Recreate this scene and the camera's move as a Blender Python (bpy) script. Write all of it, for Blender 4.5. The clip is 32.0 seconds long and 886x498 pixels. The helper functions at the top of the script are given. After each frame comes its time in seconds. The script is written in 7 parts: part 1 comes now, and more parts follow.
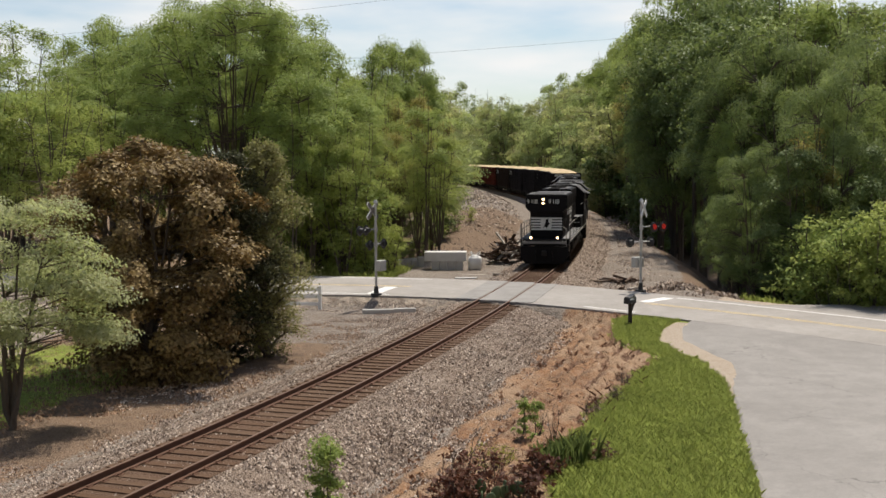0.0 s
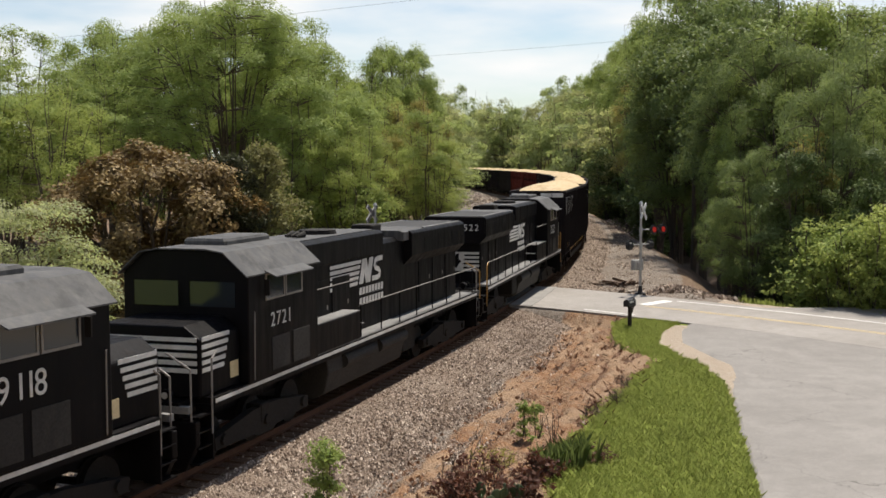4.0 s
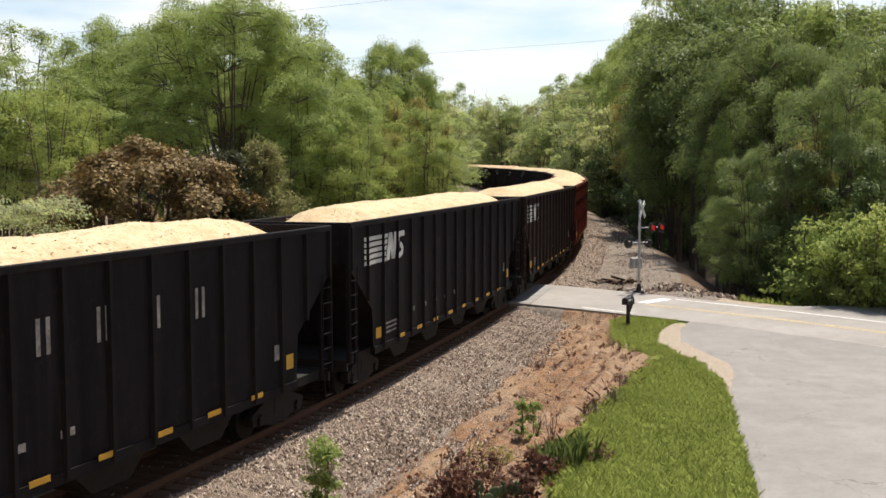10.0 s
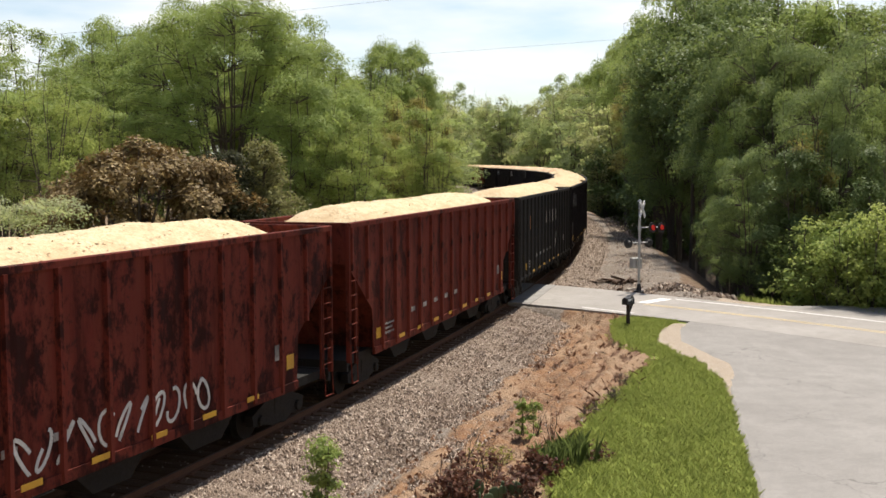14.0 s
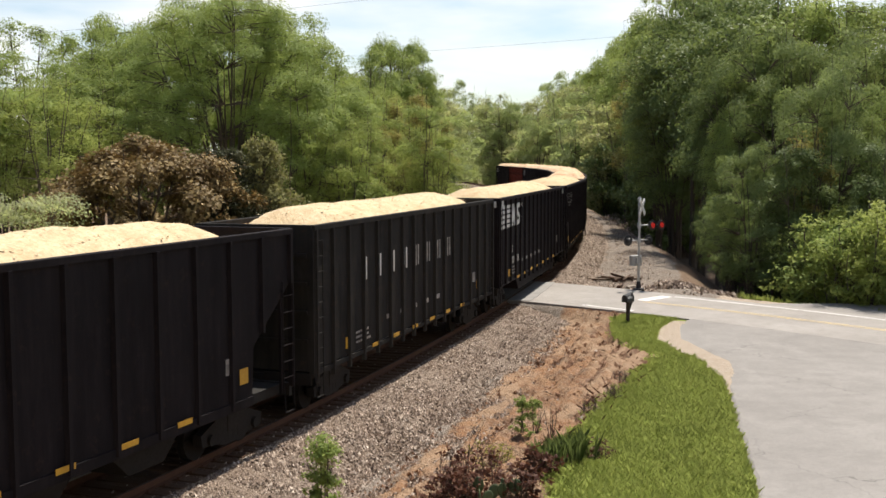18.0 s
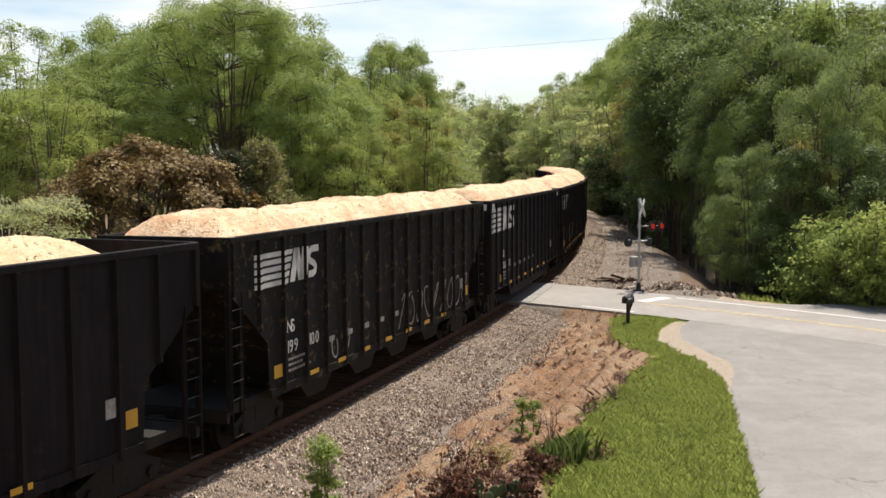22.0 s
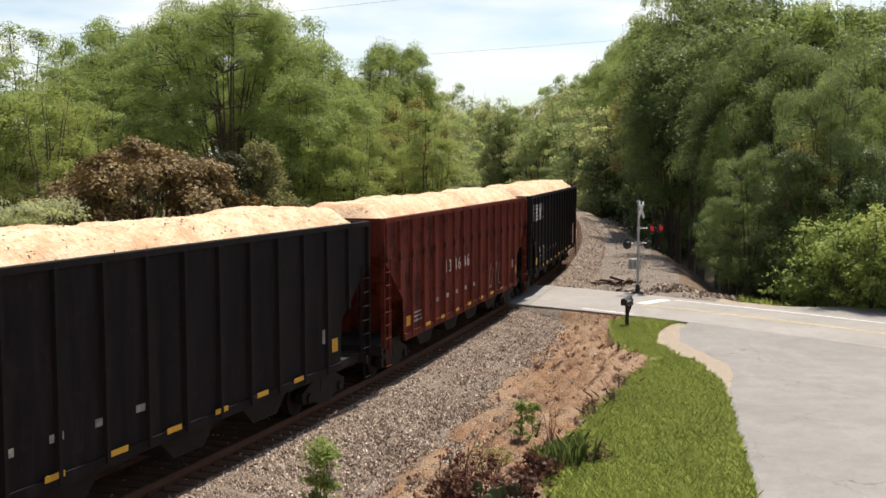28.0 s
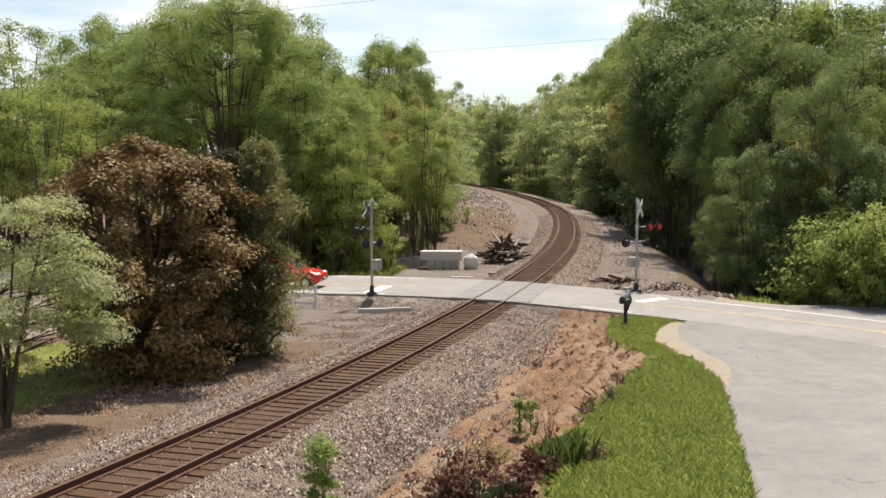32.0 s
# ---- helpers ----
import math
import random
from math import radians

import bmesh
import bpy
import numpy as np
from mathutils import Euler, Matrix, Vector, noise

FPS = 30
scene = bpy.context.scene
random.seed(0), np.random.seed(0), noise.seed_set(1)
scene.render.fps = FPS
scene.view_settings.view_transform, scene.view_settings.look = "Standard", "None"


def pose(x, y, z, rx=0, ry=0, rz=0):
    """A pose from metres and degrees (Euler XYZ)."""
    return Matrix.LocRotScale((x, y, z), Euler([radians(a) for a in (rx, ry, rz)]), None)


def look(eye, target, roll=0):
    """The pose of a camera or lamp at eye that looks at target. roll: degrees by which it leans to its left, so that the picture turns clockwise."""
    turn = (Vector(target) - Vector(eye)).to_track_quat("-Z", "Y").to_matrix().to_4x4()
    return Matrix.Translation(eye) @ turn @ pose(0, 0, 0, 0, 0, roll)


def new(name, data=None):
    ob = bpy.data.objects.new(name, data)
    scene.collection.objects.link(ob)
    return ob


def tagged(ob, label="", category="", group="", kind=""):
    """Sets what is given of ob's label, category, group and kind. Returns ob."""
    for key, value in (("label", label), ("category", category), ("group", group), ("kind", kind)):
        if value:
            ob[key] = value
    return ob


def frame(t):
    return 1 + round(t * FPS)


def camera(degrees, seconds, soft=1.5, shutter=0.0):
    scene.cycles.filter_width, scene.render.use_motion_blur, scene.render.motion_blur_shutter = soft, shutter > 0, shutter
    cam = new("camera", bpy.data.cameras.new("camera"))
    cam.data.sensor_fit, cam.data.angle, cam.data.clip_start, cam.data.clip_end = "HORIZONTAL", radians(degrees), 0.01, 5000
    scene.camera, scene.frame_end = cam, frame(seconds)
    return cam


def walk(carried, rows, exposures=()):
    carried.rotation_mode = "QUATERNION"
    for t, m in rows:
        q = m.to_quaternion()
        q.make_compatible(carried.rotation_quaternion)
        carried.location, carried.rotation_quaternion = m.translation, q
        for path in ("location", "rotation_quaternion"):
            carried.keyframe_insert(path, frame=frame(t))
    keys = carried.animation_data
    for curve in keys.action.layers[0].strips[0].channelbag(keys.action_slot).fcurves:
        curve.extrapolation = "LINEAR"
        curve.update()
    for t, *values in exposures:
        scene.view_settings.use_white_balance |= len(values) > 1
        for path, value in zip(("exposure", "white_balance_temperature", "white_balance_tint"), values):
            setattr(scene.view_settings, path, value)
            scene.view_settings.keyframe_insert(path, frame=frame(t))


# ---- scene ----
# The camera is held by hand on a bank above the line: it stays put and sways by tenths of a degree.
cam = camera(43.2, 32.0, soft=1.6)
EYE = (0.0, 0.0, 6.408)
# seconds, sway to the left, sway upwards, lean (degrees)
PATH = [(0, 0.212, 0.036, -0.224), (0.5, 0.206, 0.032, -0.284), (1, 0.206, 0.020, -0.277), (1.5, 0.179, -0.013, -0.273), (2, 0.185, 0.008, -0.214), (2.5, 0.185, 0.091, -0.212), (3, 0.185, 0.091, -0.212), (3.5, 0.190, 0.142, -0.230), (5.5, 0.201, 0.213, -0.224), (6, 0.158, 0.139, -0.201), (6.5, 0.125, 0.119, -0.119), (7, 0.097, 0.159, -0.134), (7.5, 0.098, 0.142, -0.082), (8, 0.104, 0.104, -0.091), (8.5, 0.098, 0.098, -0.083), (9, 0.114, 0.061, -0.093), (9.5, 0.125, 0.069, -0.116), (10, 0.126, 0.058, -0.066), (10.5, 0.126, 0.101, -0.066), (11, 0.126, 0.104, -0.088), (11.5, 0.087, 0.067, -0.101), (12, 0.093, 0.054, -0.081), (12.5, 0.125, 0.036, -0.121), (13, 0.126, 0.044, -0.095), (13.5, 0.093, 0.093, -0.088), (14, 0.126, 0.062, -0.104), (14.5, 0.126, 0.092, -0.080), (16.5, 0.093, -0.031, -0.067), (17, 0.126, -0.031, -0.065), (17.5, 0.120, -0.029, -0.087), (18, 0.115, -0.068, -0.081), (18.5, 0.089, -0.088, -0.001), (19, 0.083, -0.050, -0.037), (19.5, 0.088, -0.033, -0.051), (20, 0.093, -0.031, -0.067), (20.5, 0.076, -0.052, -0.071), (21, 0.076, -0.028, -0.089), (21.5, 0.093, -0.020, -0.069), (22, 0.119, -0.003, -0.120), (22.5, 0.065, 0.004, -0.135), (23, 0.070, 0.005, -0.138), (23.5, 0.070, 0.005, -0.138), (24, 0.054, -0.007, -0.134), (24.5, 0.064, 0.028, -0.148), (25, 0.093, 0.063, -0.066), (25.5, 0.093, 0.088, -0.095), (27.5, 0.082, 0.058, -0.066), (28, 0.071, 0.105, -0.094), (28.5, 0.055, 0.111, -0.056), (29, 0.060, 0.104, -0.043), (29.5, 0.044, 0.094, -0.001), (30, 0.044, 0.105, -0.051), (30.5, 0.049, 0.082, -0.038), (31, 0.016, 0.071, -0.082), (31.5, 0.038, 0.047, -0.017), (32, 0.000, 0.000, 0.000)]
walk(cam, [(t, pose(*EYE, 90 - 4.595 + up, 0, left) @ pose(0, 0, 0, 0, 0, lean - 0.05)) for t, left, up, lean in PATH],
     exposures=[(0, 0.42), (2, 0.42), (3.5, 0.5), (5.5, 0.62), (9, 0.72), (32, 0.70)])

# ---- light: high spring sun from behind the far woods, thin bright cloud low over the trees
SUN_DIR = Vector((0.22, 0.47, 1.0)).normalized()
sun = new("sun", bpy.data.lights.new("sun", "SUN"))
sun.data.energy, sun.data.angle, sun.data.color = 5.0, radians(0.55), (1.0, 0.92, 0.80)
sun.matrix_world = look((0, 0, 60), Vector((0, 0, 60)) - SUN_DIR)

world = bpy.data.worlds.new("sky")
scene.world = world
world.use_nodes = True


def wire(tree, a, out, b, inp):
    tree.links.new(a.outputs[out], b.inputs[inp])


def build_sky():
    t = world.node_tree
    t.nodes.clear()
    out, bg = t.nodes.new("ShaderNodeOutputWorld"), t.nodes.new("ShaderNodeBackground")
    sky = t.nodes.new("ShaderNodeTexSky")
    sky.sky_type, sky.sun_disc = "NISHITA", False
    sky.sun_elevation, sky.sun_rotation = math.asin(SUN_DIR.z), math.atan2(SUN_DIR.x, SUN_DIR.y)
    sky.air_density, sky.dust_density = 1.0, 0.5
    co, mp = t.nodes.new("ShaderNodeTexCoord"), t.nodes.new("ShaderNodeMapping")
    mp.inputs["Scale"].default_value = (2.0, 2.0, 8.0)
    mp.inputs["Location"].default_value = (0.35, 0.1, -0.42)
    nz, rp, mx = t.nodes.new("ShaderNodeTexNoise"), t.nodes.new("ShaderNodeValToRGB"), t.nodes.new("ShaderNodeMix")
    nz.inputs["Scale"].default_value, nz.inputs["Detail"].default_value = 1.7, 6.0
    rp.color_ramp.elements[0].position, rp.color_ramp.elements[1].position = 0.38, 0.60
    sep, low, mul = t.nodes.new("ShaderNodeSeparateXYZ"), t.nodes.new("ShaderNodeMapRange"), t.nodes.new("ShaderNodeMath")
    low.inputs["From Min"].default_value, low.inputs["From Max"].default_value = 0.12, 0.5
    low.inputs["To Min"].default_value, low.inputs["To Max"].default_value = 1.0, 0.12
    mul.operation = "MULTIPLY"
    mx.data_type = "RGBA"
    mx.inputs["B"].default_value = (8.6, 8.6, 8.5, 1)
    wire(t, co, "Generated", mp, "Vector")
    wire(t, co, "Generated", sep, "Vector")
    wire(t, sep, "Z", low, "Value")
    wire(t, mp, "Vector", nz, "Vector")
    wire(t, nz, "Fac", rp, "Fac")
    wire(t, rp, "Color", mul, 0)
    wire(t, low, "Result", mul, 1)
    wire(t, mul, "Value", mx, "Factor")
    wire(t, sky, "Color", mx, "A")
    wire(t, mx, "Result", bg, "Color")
    bg.inputs["Strength"].default_value = 0.08
    wire(t, bg, "Background", out, "Surface")


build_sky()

# ---- materials
class Nodes:
    """A short way to write node materials."""

    def __init__(self, name, rough=0.8, metal=0.0, spec=0.3):
        self.mat = bpy.data.materials.new(name)
        self.mat.use_nodes = True
        self.t = self.mat.node_tree
        self.bsdf = self.t.nodes["Principled BSDF"]
        self.bsdf.inputs["Roughness"].default_value = rough
        self.bsdf.inputs["Metallic"].default_value = metal
        self.bsdf.inputs["Specular IOR Level"].default_value = spec
        self.co = self.t.nodes.new("ShaderNodeTexCoord")

    def plug(self, value, socket):
        if isinstance(value, bpy.types.NodeSocket):
            self.t.links.new(value, socket)
        elif isinstance(value, (tuple, list)) and len(value) == 3 and socket.type == "RGBA":
            socket.default_value = (*value, 1)
        else:
            socket.default_value = value

    def noise(self, scale, detail=4.0, rough=0.6, stretch=None, space="Object"):
        n = self.t.nodes.new("ShaderNodeTexNoise")
        n.inputs["Scale"].default_value, n.inputs["Detail"].default_value, n.inputs["Roughness"].default_value = scale, detail, rough
        src = self.co.outputs[space]
        if stretch:
            m = self.t.nodes.new("ShaderNodeMapping")
            m.inputs["Scale"].default_value = stretch
            self.t.links.new(src, m.inputs["Vector"])
            src = m.outputs["Vector"]
        self.t.links.new(src, n.inputs["Vector"])
        return n.outputs["Fac"]

    def cells(self, scale, out="Color", space="Object"):
        n = self.t.nodes.new("ShaderNodeTexVoronoi")
        n.inputs["Scale"].default_value = scale
        self.t.links.new(self.co.outputs[space], n.inputs["Vector"])
        return n.outputs[out]

    def ramp(self, fac, stops):
        n = self.t.nodes.new("ShaderNodeValToRGB")
        e = n.color_ramp.elements
        while len(e) < len(stops):
            e.new(0.5)
        for el, (p, c) in zip(e, stops):
            el.position = p
            el.color = (*c, 1) if isinstance(c, tuple) else (c, c, c, 1)
        self.plug(fac, n.inputs["Fac"])
        return n.outputs["Color"]

    def mix(self, fac, a, b, how="MIX"):
        n = self.t.nodes.new("ShaderNodeMix")
        n.data_type, n.blend_type = "RGBA", how
        self.plug(fac, n.inputs["Factor"])
        self.plug(a, n.inputs["A"])
        self.plug(b, n.inputs["B"])
        return n.outputs["Result"]

    def math(self, op, a, b=0.0):
        n = self.t.nodes.new("ShaderNodeMath")
        n.operation = op
        self.plug(a, n.inputs[0])
        self.plug(b, n.inputs[1])
        return n.outputs[0]

    def attr(self, name):
        n = self.t.nodes.new("ShaderNodeAttribute")
        n.attribute_name = name
        return n

    def random(self, island=False):
        if island:
            return self.t.nodes.new("ShaderNodeNewGeometry").outputs["Random Per Island"]
        return self.t.nodes.new("ShaderNodeObjectInfo").outputs["Random"]

    def colour(self, value):
        self.plug(value, self.bsdf.inputs["Base Color"])
        return self

    def rough(self, value):
        self.plug(value, self.bsdf.inputs["Roughness"])
        return self

    def bump(self, height, strength=0.5, distance=0.02):
        n = self.t.nodes.new("ShaderNodeBump")
        n.inputs["Strength"].default_value, n.inputs["Distance"].default_value = strength, distance
        self.plug(height, n.inputs["Height"])
        self.t.links.new(n.outputs["Normal"], self.bsdf.inputs["Normal"])
        return self

    def glow(self, colour, strength):
        self.plug(colour, self.bsdf.inputs["Emission Color"])
        self.bsdf.inputs["Emission Strength"].default_value = strength
        return self


def worn(name, base, dark, rough=0.6, metal=0.0, scale=1.2, grain=18.0, amount=0.55, bump=0.15, rust=None):
    """Paint, wood or metal with soft stains, fine grain and, if asked for, rust."""
    m = Nodes(name, rough, metal)
    big, fine = m.noise(scale, 5), m.noise(grain, 3)
    c = m.mix(m.ramp(big, [(0.35, 0.0), (0.7, amount)]), base, dark)
    c = m.mix(m.ramp(fine, [(0.4, 0.0), (0.75, amount * 0.7)]), c, dark)
    if rust:
        c = m.mix(m.ramp(m.noise(scale * 2.3, 8, 0.75), [(0.55, 0.0), (0.68, 0.85)]), c, rust)
    m.colour(c).rough(m.ramp(fine, [(0.2, max(rough - 0.15, 0.05)), (0.8, min(rough + 0.15, 1.0))]))
    m.bump(fine, bump, 0.01)
    return m.mat


def leafy(name, a, b, thin=0.45, rough=0.55, glow=None):
    """Leaves: they vary from one to the next and let the sun shine through."""
    m = Nodes(name, rough, 0.0, 0.1)
    r = m.random(True)
    c = m.mix(r, a, b)
    c = m.mix(m.ramp(m.noise(0.5, 3), [(0.35, 0.0), (0.7, 0.55)]), c, tuple(0.55 * v for v in a))
    c = m.mix(m.math("MULTIPLY", m.random(), 0.35), c, tuple(min(1, v * 1.3) for v in b))
    m.colour(c)
    tr, mx = m.t.nodes.new("ShaderNodeBsdfTranslucent"), m.t.nodes.new("ShaderNodeMixShader")
    warm = m.mix(0.55, c, (0.42, 0.48, 0.145) if glow is None else glow, "MIX")
    m.plug(warm, tr.inputs["Color"])
    mx.inputs["Fac"].default_value = thin
    out = m.t.nodes["Material Output"]
    m.t.links.new(m.bsdf.outputs[0], mx.inputs[1])
    m.t.links.new(tr.outputs[0], mx.inputs[2])
    m.t.links.new(mx.outputs[0], out.inputs["Surface"])
    return m.mat


def ground_material():
    m = Nodes("ground_cover", 0.95, 0.0, 0.1)
    cov = m.attr("cover")
    sep = m.t.nodes.new("ShaderNodeSeparateColor")
    m.t.links.new(cov.outputs["Color"], sep.inputs["Color"])
    patch, mid, fine = m.noise(0.35, 4), m.noise(2.2, 5, 0.7), m.noise(24, 3, 0.7)

    def edge(v):
        s = m.math("ADD", v, m.math("MULTIPLY", m.math("SUBTRACT", mid, 0.5), 0.9))
        return m.ramp(s, [(0.42, 0.0), (0.58, 1.0)])

    litter = m.mix(m.ramp(mid, [(0.3, 0.0), (0.7, 1.0)]), (0.07, 0.045, 0.031), (0.16, 0.105, 0.068))
    litter = m.mix(m.ramp(fine, [(0.35, 0.0), (0.7, 0.8)]), litter, (0.25, 0.185, 0.135))
    green = m.mix(m.ramp(patch, [(0.3, 0.0), (0.7, 1.0)]), (0.15, 0.21, 0.03), (0.23, 0.28, 0.055))
    green = m.mix(m.ramp(fine, [(0.35, 0.0), (0.75, 0.6)]), green, (0.22, 0.20, 0.07))
    green = m.mix(m.ramp(mid, [(0.4, 0.0), (0.65, 0.6)]), green, (0.10, 0.12, 0.03))
    clay = m.mix(m.ramp(mid, [(0.3, 0.0), (0.7, 1.0)]), (0.205, 0.097, 0.045), (0.30, 0.18, 0.098))
    clay = m.mix(m.ramp(fine, [(0.4, 0.0), (0.75, 0.75)]), clay, (0.12, 0.06, 0.04))
    clay = m.mix(m.ramp(m.noise(0.9, 6, 0.7), [(0.5, 0.0), (0.68, 0.7)]), clay, (0.30, 0.235, 0.175))
    clay = m.mix(m.ramp(m.noise(1.5, 7, 0.75), [(0.47, 0.0), (0.6, 0.8)]), clay, (0.12, 0.068, 0.044))
    clay = m.mix(m.ramp(m.noise(0.42, 4, 0.6), [(0.47, 0.0), (0.56, 0.7)]), clay, (0.295, 0.205, 0.135))
    clay = m.mix(m.ramp(m.noise(0.6, 5, 0.7, (1.0, 0.7, 1.0)), [(0.54, 0.0), (0.64, 0.75)]), clay, (0.13, 0.088, 0.06))
    clay = m.mix(m.ramp(m.cells(34), [(0.62, 0.0), (0.95, 0.55)]), clay, (0.40, 0.31, 0.225))
    stones = m.cells(20)
    gravel = m.mix(stones, (0.09, 0.074, 0.062), (0.31, 0.268, 0.23))
    gravel = m.mix(m.ramp(patch, [(0.4, 0.0), (0.65, 0.45)]), gravel, (0.15, 0.112, 0.085))
    sand = m.mix(m.cells(48), (0.24, 0.195, 0.15), (0.49, 0.425, 0.35))
    sand = m.mix(m.ramp(m.noise(7, 5, 0.75), [(0.42, 0.0), (0.68, 0.55)]), sand, (0.27, 0.195, 0.135))
    c = m.mix(edge(sep.outputs["Red"]), litter, green)
    c = m.mix(edge(sep.outputs["Green"]), c, clay)
    c = m.mix(edge(sep.outputs["Blue"]), c, gravel)
    c = m.mix(edge(cov.outputs["Alpha"]), c, sand)
    m.colour(c)
    h = m.math("ADD", m.math("MULTIPLY", fine, 0.5), m.math("ADD", mid, m.math("MULTIPLY", m.cells(20, "Distance"), 0.6)))
    m.bump(h, 0.9, 0.08)
    return m.mat


def asphalt_material(name, a, b, seams=0.5):
    m = Nodes(name, 0.9, 0.0, 0.2)
    c = m.mix(m.ramp(m.noise(0.22, 5, 0.65), [(0.35, 0.0), (0.68, 1.0)]), a, b)
    c = m.mix(m.ramp(m.noise(60, 2), [(0.35, 0.0), (0.75, 0.5)]), c, tuple(1.5 * v for v in b))
    cr = m.t.nodes.new("ShaderNodeTexVoronoi")
    cr.feature = "DISTANCE_TO_EDGE"
    cr.inputs["Scale"].default_value = 0.28
    wob = m.t.nodes.new("ShaderNodeVectorMath")
    wob.operation = "ADD"
    nz = m.t.nodes.new("ShaderNodeTexNoise")
    nz.inputs["Scale"].default_value, nz.inputs["Detail"].default_value = 1.6, 5
    m.t.links.new(m.co.outputs["Object"], nz.inputs["Vector"])
    m.t.links.new(m.co.outputs["Object"], wob.inputs[0])
    m.t.links.new(nz.outputs["Color"], wob.inputs[1])
    m.t.links.new(wob.outputs[0], cr.inputs["Vector"])
    line = m.ramp(cr.outputs["Distance"], [(0.0, 1.0), (0.006, 0.0)])
    keep = m.ramp(m.noise(0.35, 3), [(0.48, 0.0), (0.6, seams)])
    c = m.mix(m.ramp(m.noise(1.3, 7, 0.7), [(0.42, 0.0), (0.68, 0.32)]), c, tuple(0.76 * v for v in a))
    c = m.mix(m.ramp(m.noise(9, 6, 0.75), [(0.45, 0.0), (0.7, 0.3)]), c, tuple(0.7 * v for v in a))
    c = m.mix(m.ramp(m.noise(0.8, 5, 0.7, (1.0, 0.25, 1.0)), [(0.55, 0.0), (0.7, 0.35)]), c, tuple(1.25 * v for v in b))
    c = m.mix(m.math("MULTIPLY", line, keep), c, tuple(0.4 * v for v in a))
    m.colour(c).bump(m.noise(45, 4), 0.35, 0.01)
    return m.mat


def ballast_material(name="ballast_stone", dirt=0.0):
    m = Nodes(name, 0.9, 0.0, 0.2)
    st = m.cells(26)
    c = m.mix(st, (0.085, 0.06, 0.045), (0.33, 0.262, 0.208))
    c = m.mix(m.ramp(m.noise(0.7, 4), [(0.4, 0.0), (0.7, 0.5)]), c, (0.15, 0.10, 0.07))
    if dirt:
        c = m.mix(dirt, c, (0.092, 0.05, 0.029))
    m.colour(c).bump(m.cells(26, "Distance"), 1.0, 0.05)
    return m.mat


def stone_material():
    m = Nodes("loose_stone", 0.9, 0.0, 0.2)
    r = m.random(True)
    c = m.ramp(r, [(0.0, (0.05, 0.036, 0.028)), (0.3, (0.19, 0.145, 0.112)), (0.72, (0.38, 0.30, 0.24)), (1.0, (0.70, 0.60, 0.50))])
    m.colour(m.mix(m.ramp(m.noise(0.6, 4), [(0.4, 0.0), (0.7, 0.4)]), c, (0.17, 0.11, 0.075)))
    return m.mat


def chip_material(name, a, b, c):
    m = Nodes(name, 0.85, 0.0, 0.2)
    f, g = m.cells(14), m.noise(1.1, 5, 0.7)
    k = m.mix(f, a, b)
    k = m.mix(m.ramp(g, [(0.42, 0.0), (0.66, 0.75)]), k, c)
    k = m.mix(m.ramp(m.noise(7, 4, 0.7, (0.5, 1.0, 1.0)), [(0.55, 0.0), (0.68, 0.6)]), k, tuple(0.72 * v for v in c))
    m.colour(k).bump(m.math("ADD", m.cells(14, "Distance"), m.noise(30, 4)), 0.5, 0.04)
    return m.mat


def tie_material():
    m = Nodes("tie_wood", 0.9, 0.0, 0.15)
    g = m.noise(9, 6, 0.7, (0.5, 6, 6))
    c = m.mix(g, (0.05, 0.027, 0.016), (0.118, 0.067, 0.039))
    c = m.mix(m.math("MULTIPLY", m.random(), 0.7), c, (0.105, 0.068, 0.045))
    m.colour(c).bump(g, 0.5, 0.02)
    return m.mat


def bark_material():
    m = Nodes("bark", 0.95, 0.0, 0.1)
    g = m.noise(6, 6, 0.7, (3, 3, 0.5))
    m.colour(m.mix(g, (0.045, 0.035, 0.028), (0.16, 0.13, 0.105))).bump(g, 0.8, 0.04)
    return m.mat


def rail_material(name, a, b):
    m = Nodes(name, 0.75, 0.2)
    m.colour(m.mix(m.noise(3, 6, 0.7), a, b)).bump(m.noise(30, 4), 0.3, 0.01)
    return m.mat


def car_paint(name, base, dust, rust, rust_amount=0.4, rough=0.55, blister=0.25, spec=0.12, more=0.0):
    """Freight-car paint: streaks that run down, dust and rust."""
    m = Nodes(name, rough, 0.0, spec)
    streak = m.noise(2.0, 6, 0.7, (2.2, 2.2, 0.25))
    soft = m.noise(0.5, 4)
    c = m.mix(m.ramp(streak, [(0.4, 0.0), (0.75, 0.8)]), base, dust)
    c = m.mix(m.ramp(soft, [(0.4, 0.0), (0.7, 0.45)]), c, tuple(0.6 * v for v in base))
    c = m.mix(m.ramp(m.noise(3.1, 9, 0.78), [(0.56, 0.0), (0.64, rust_amount)]), c, rust)
    c = m.mix(m.ramp(m.noise(1.6, 9, 0.75, (1.0, 1.0, 0.6)), [(0.54 - more, 0.0), (0.62 - more, blister)]), c, tuple(0.12 * v + 0.004 for v in base))
    c = m.mix(m.ramp(m.noise(1.1, 7, 0.75, (1.6, 1.6, 0.18)), [(0.5, 0.0), (0.66, 0.35 + 0.4 * blister)]), c, tuple(0.25 * v for v in base))
    m.colour(c).rough(m.ramp(streak, [(0.3, rough - 0.1), (0.7, min(1.0, rough + 0.25))])).bump(m.noise(5, 4), 0.12, 0.02)
    return m.mat


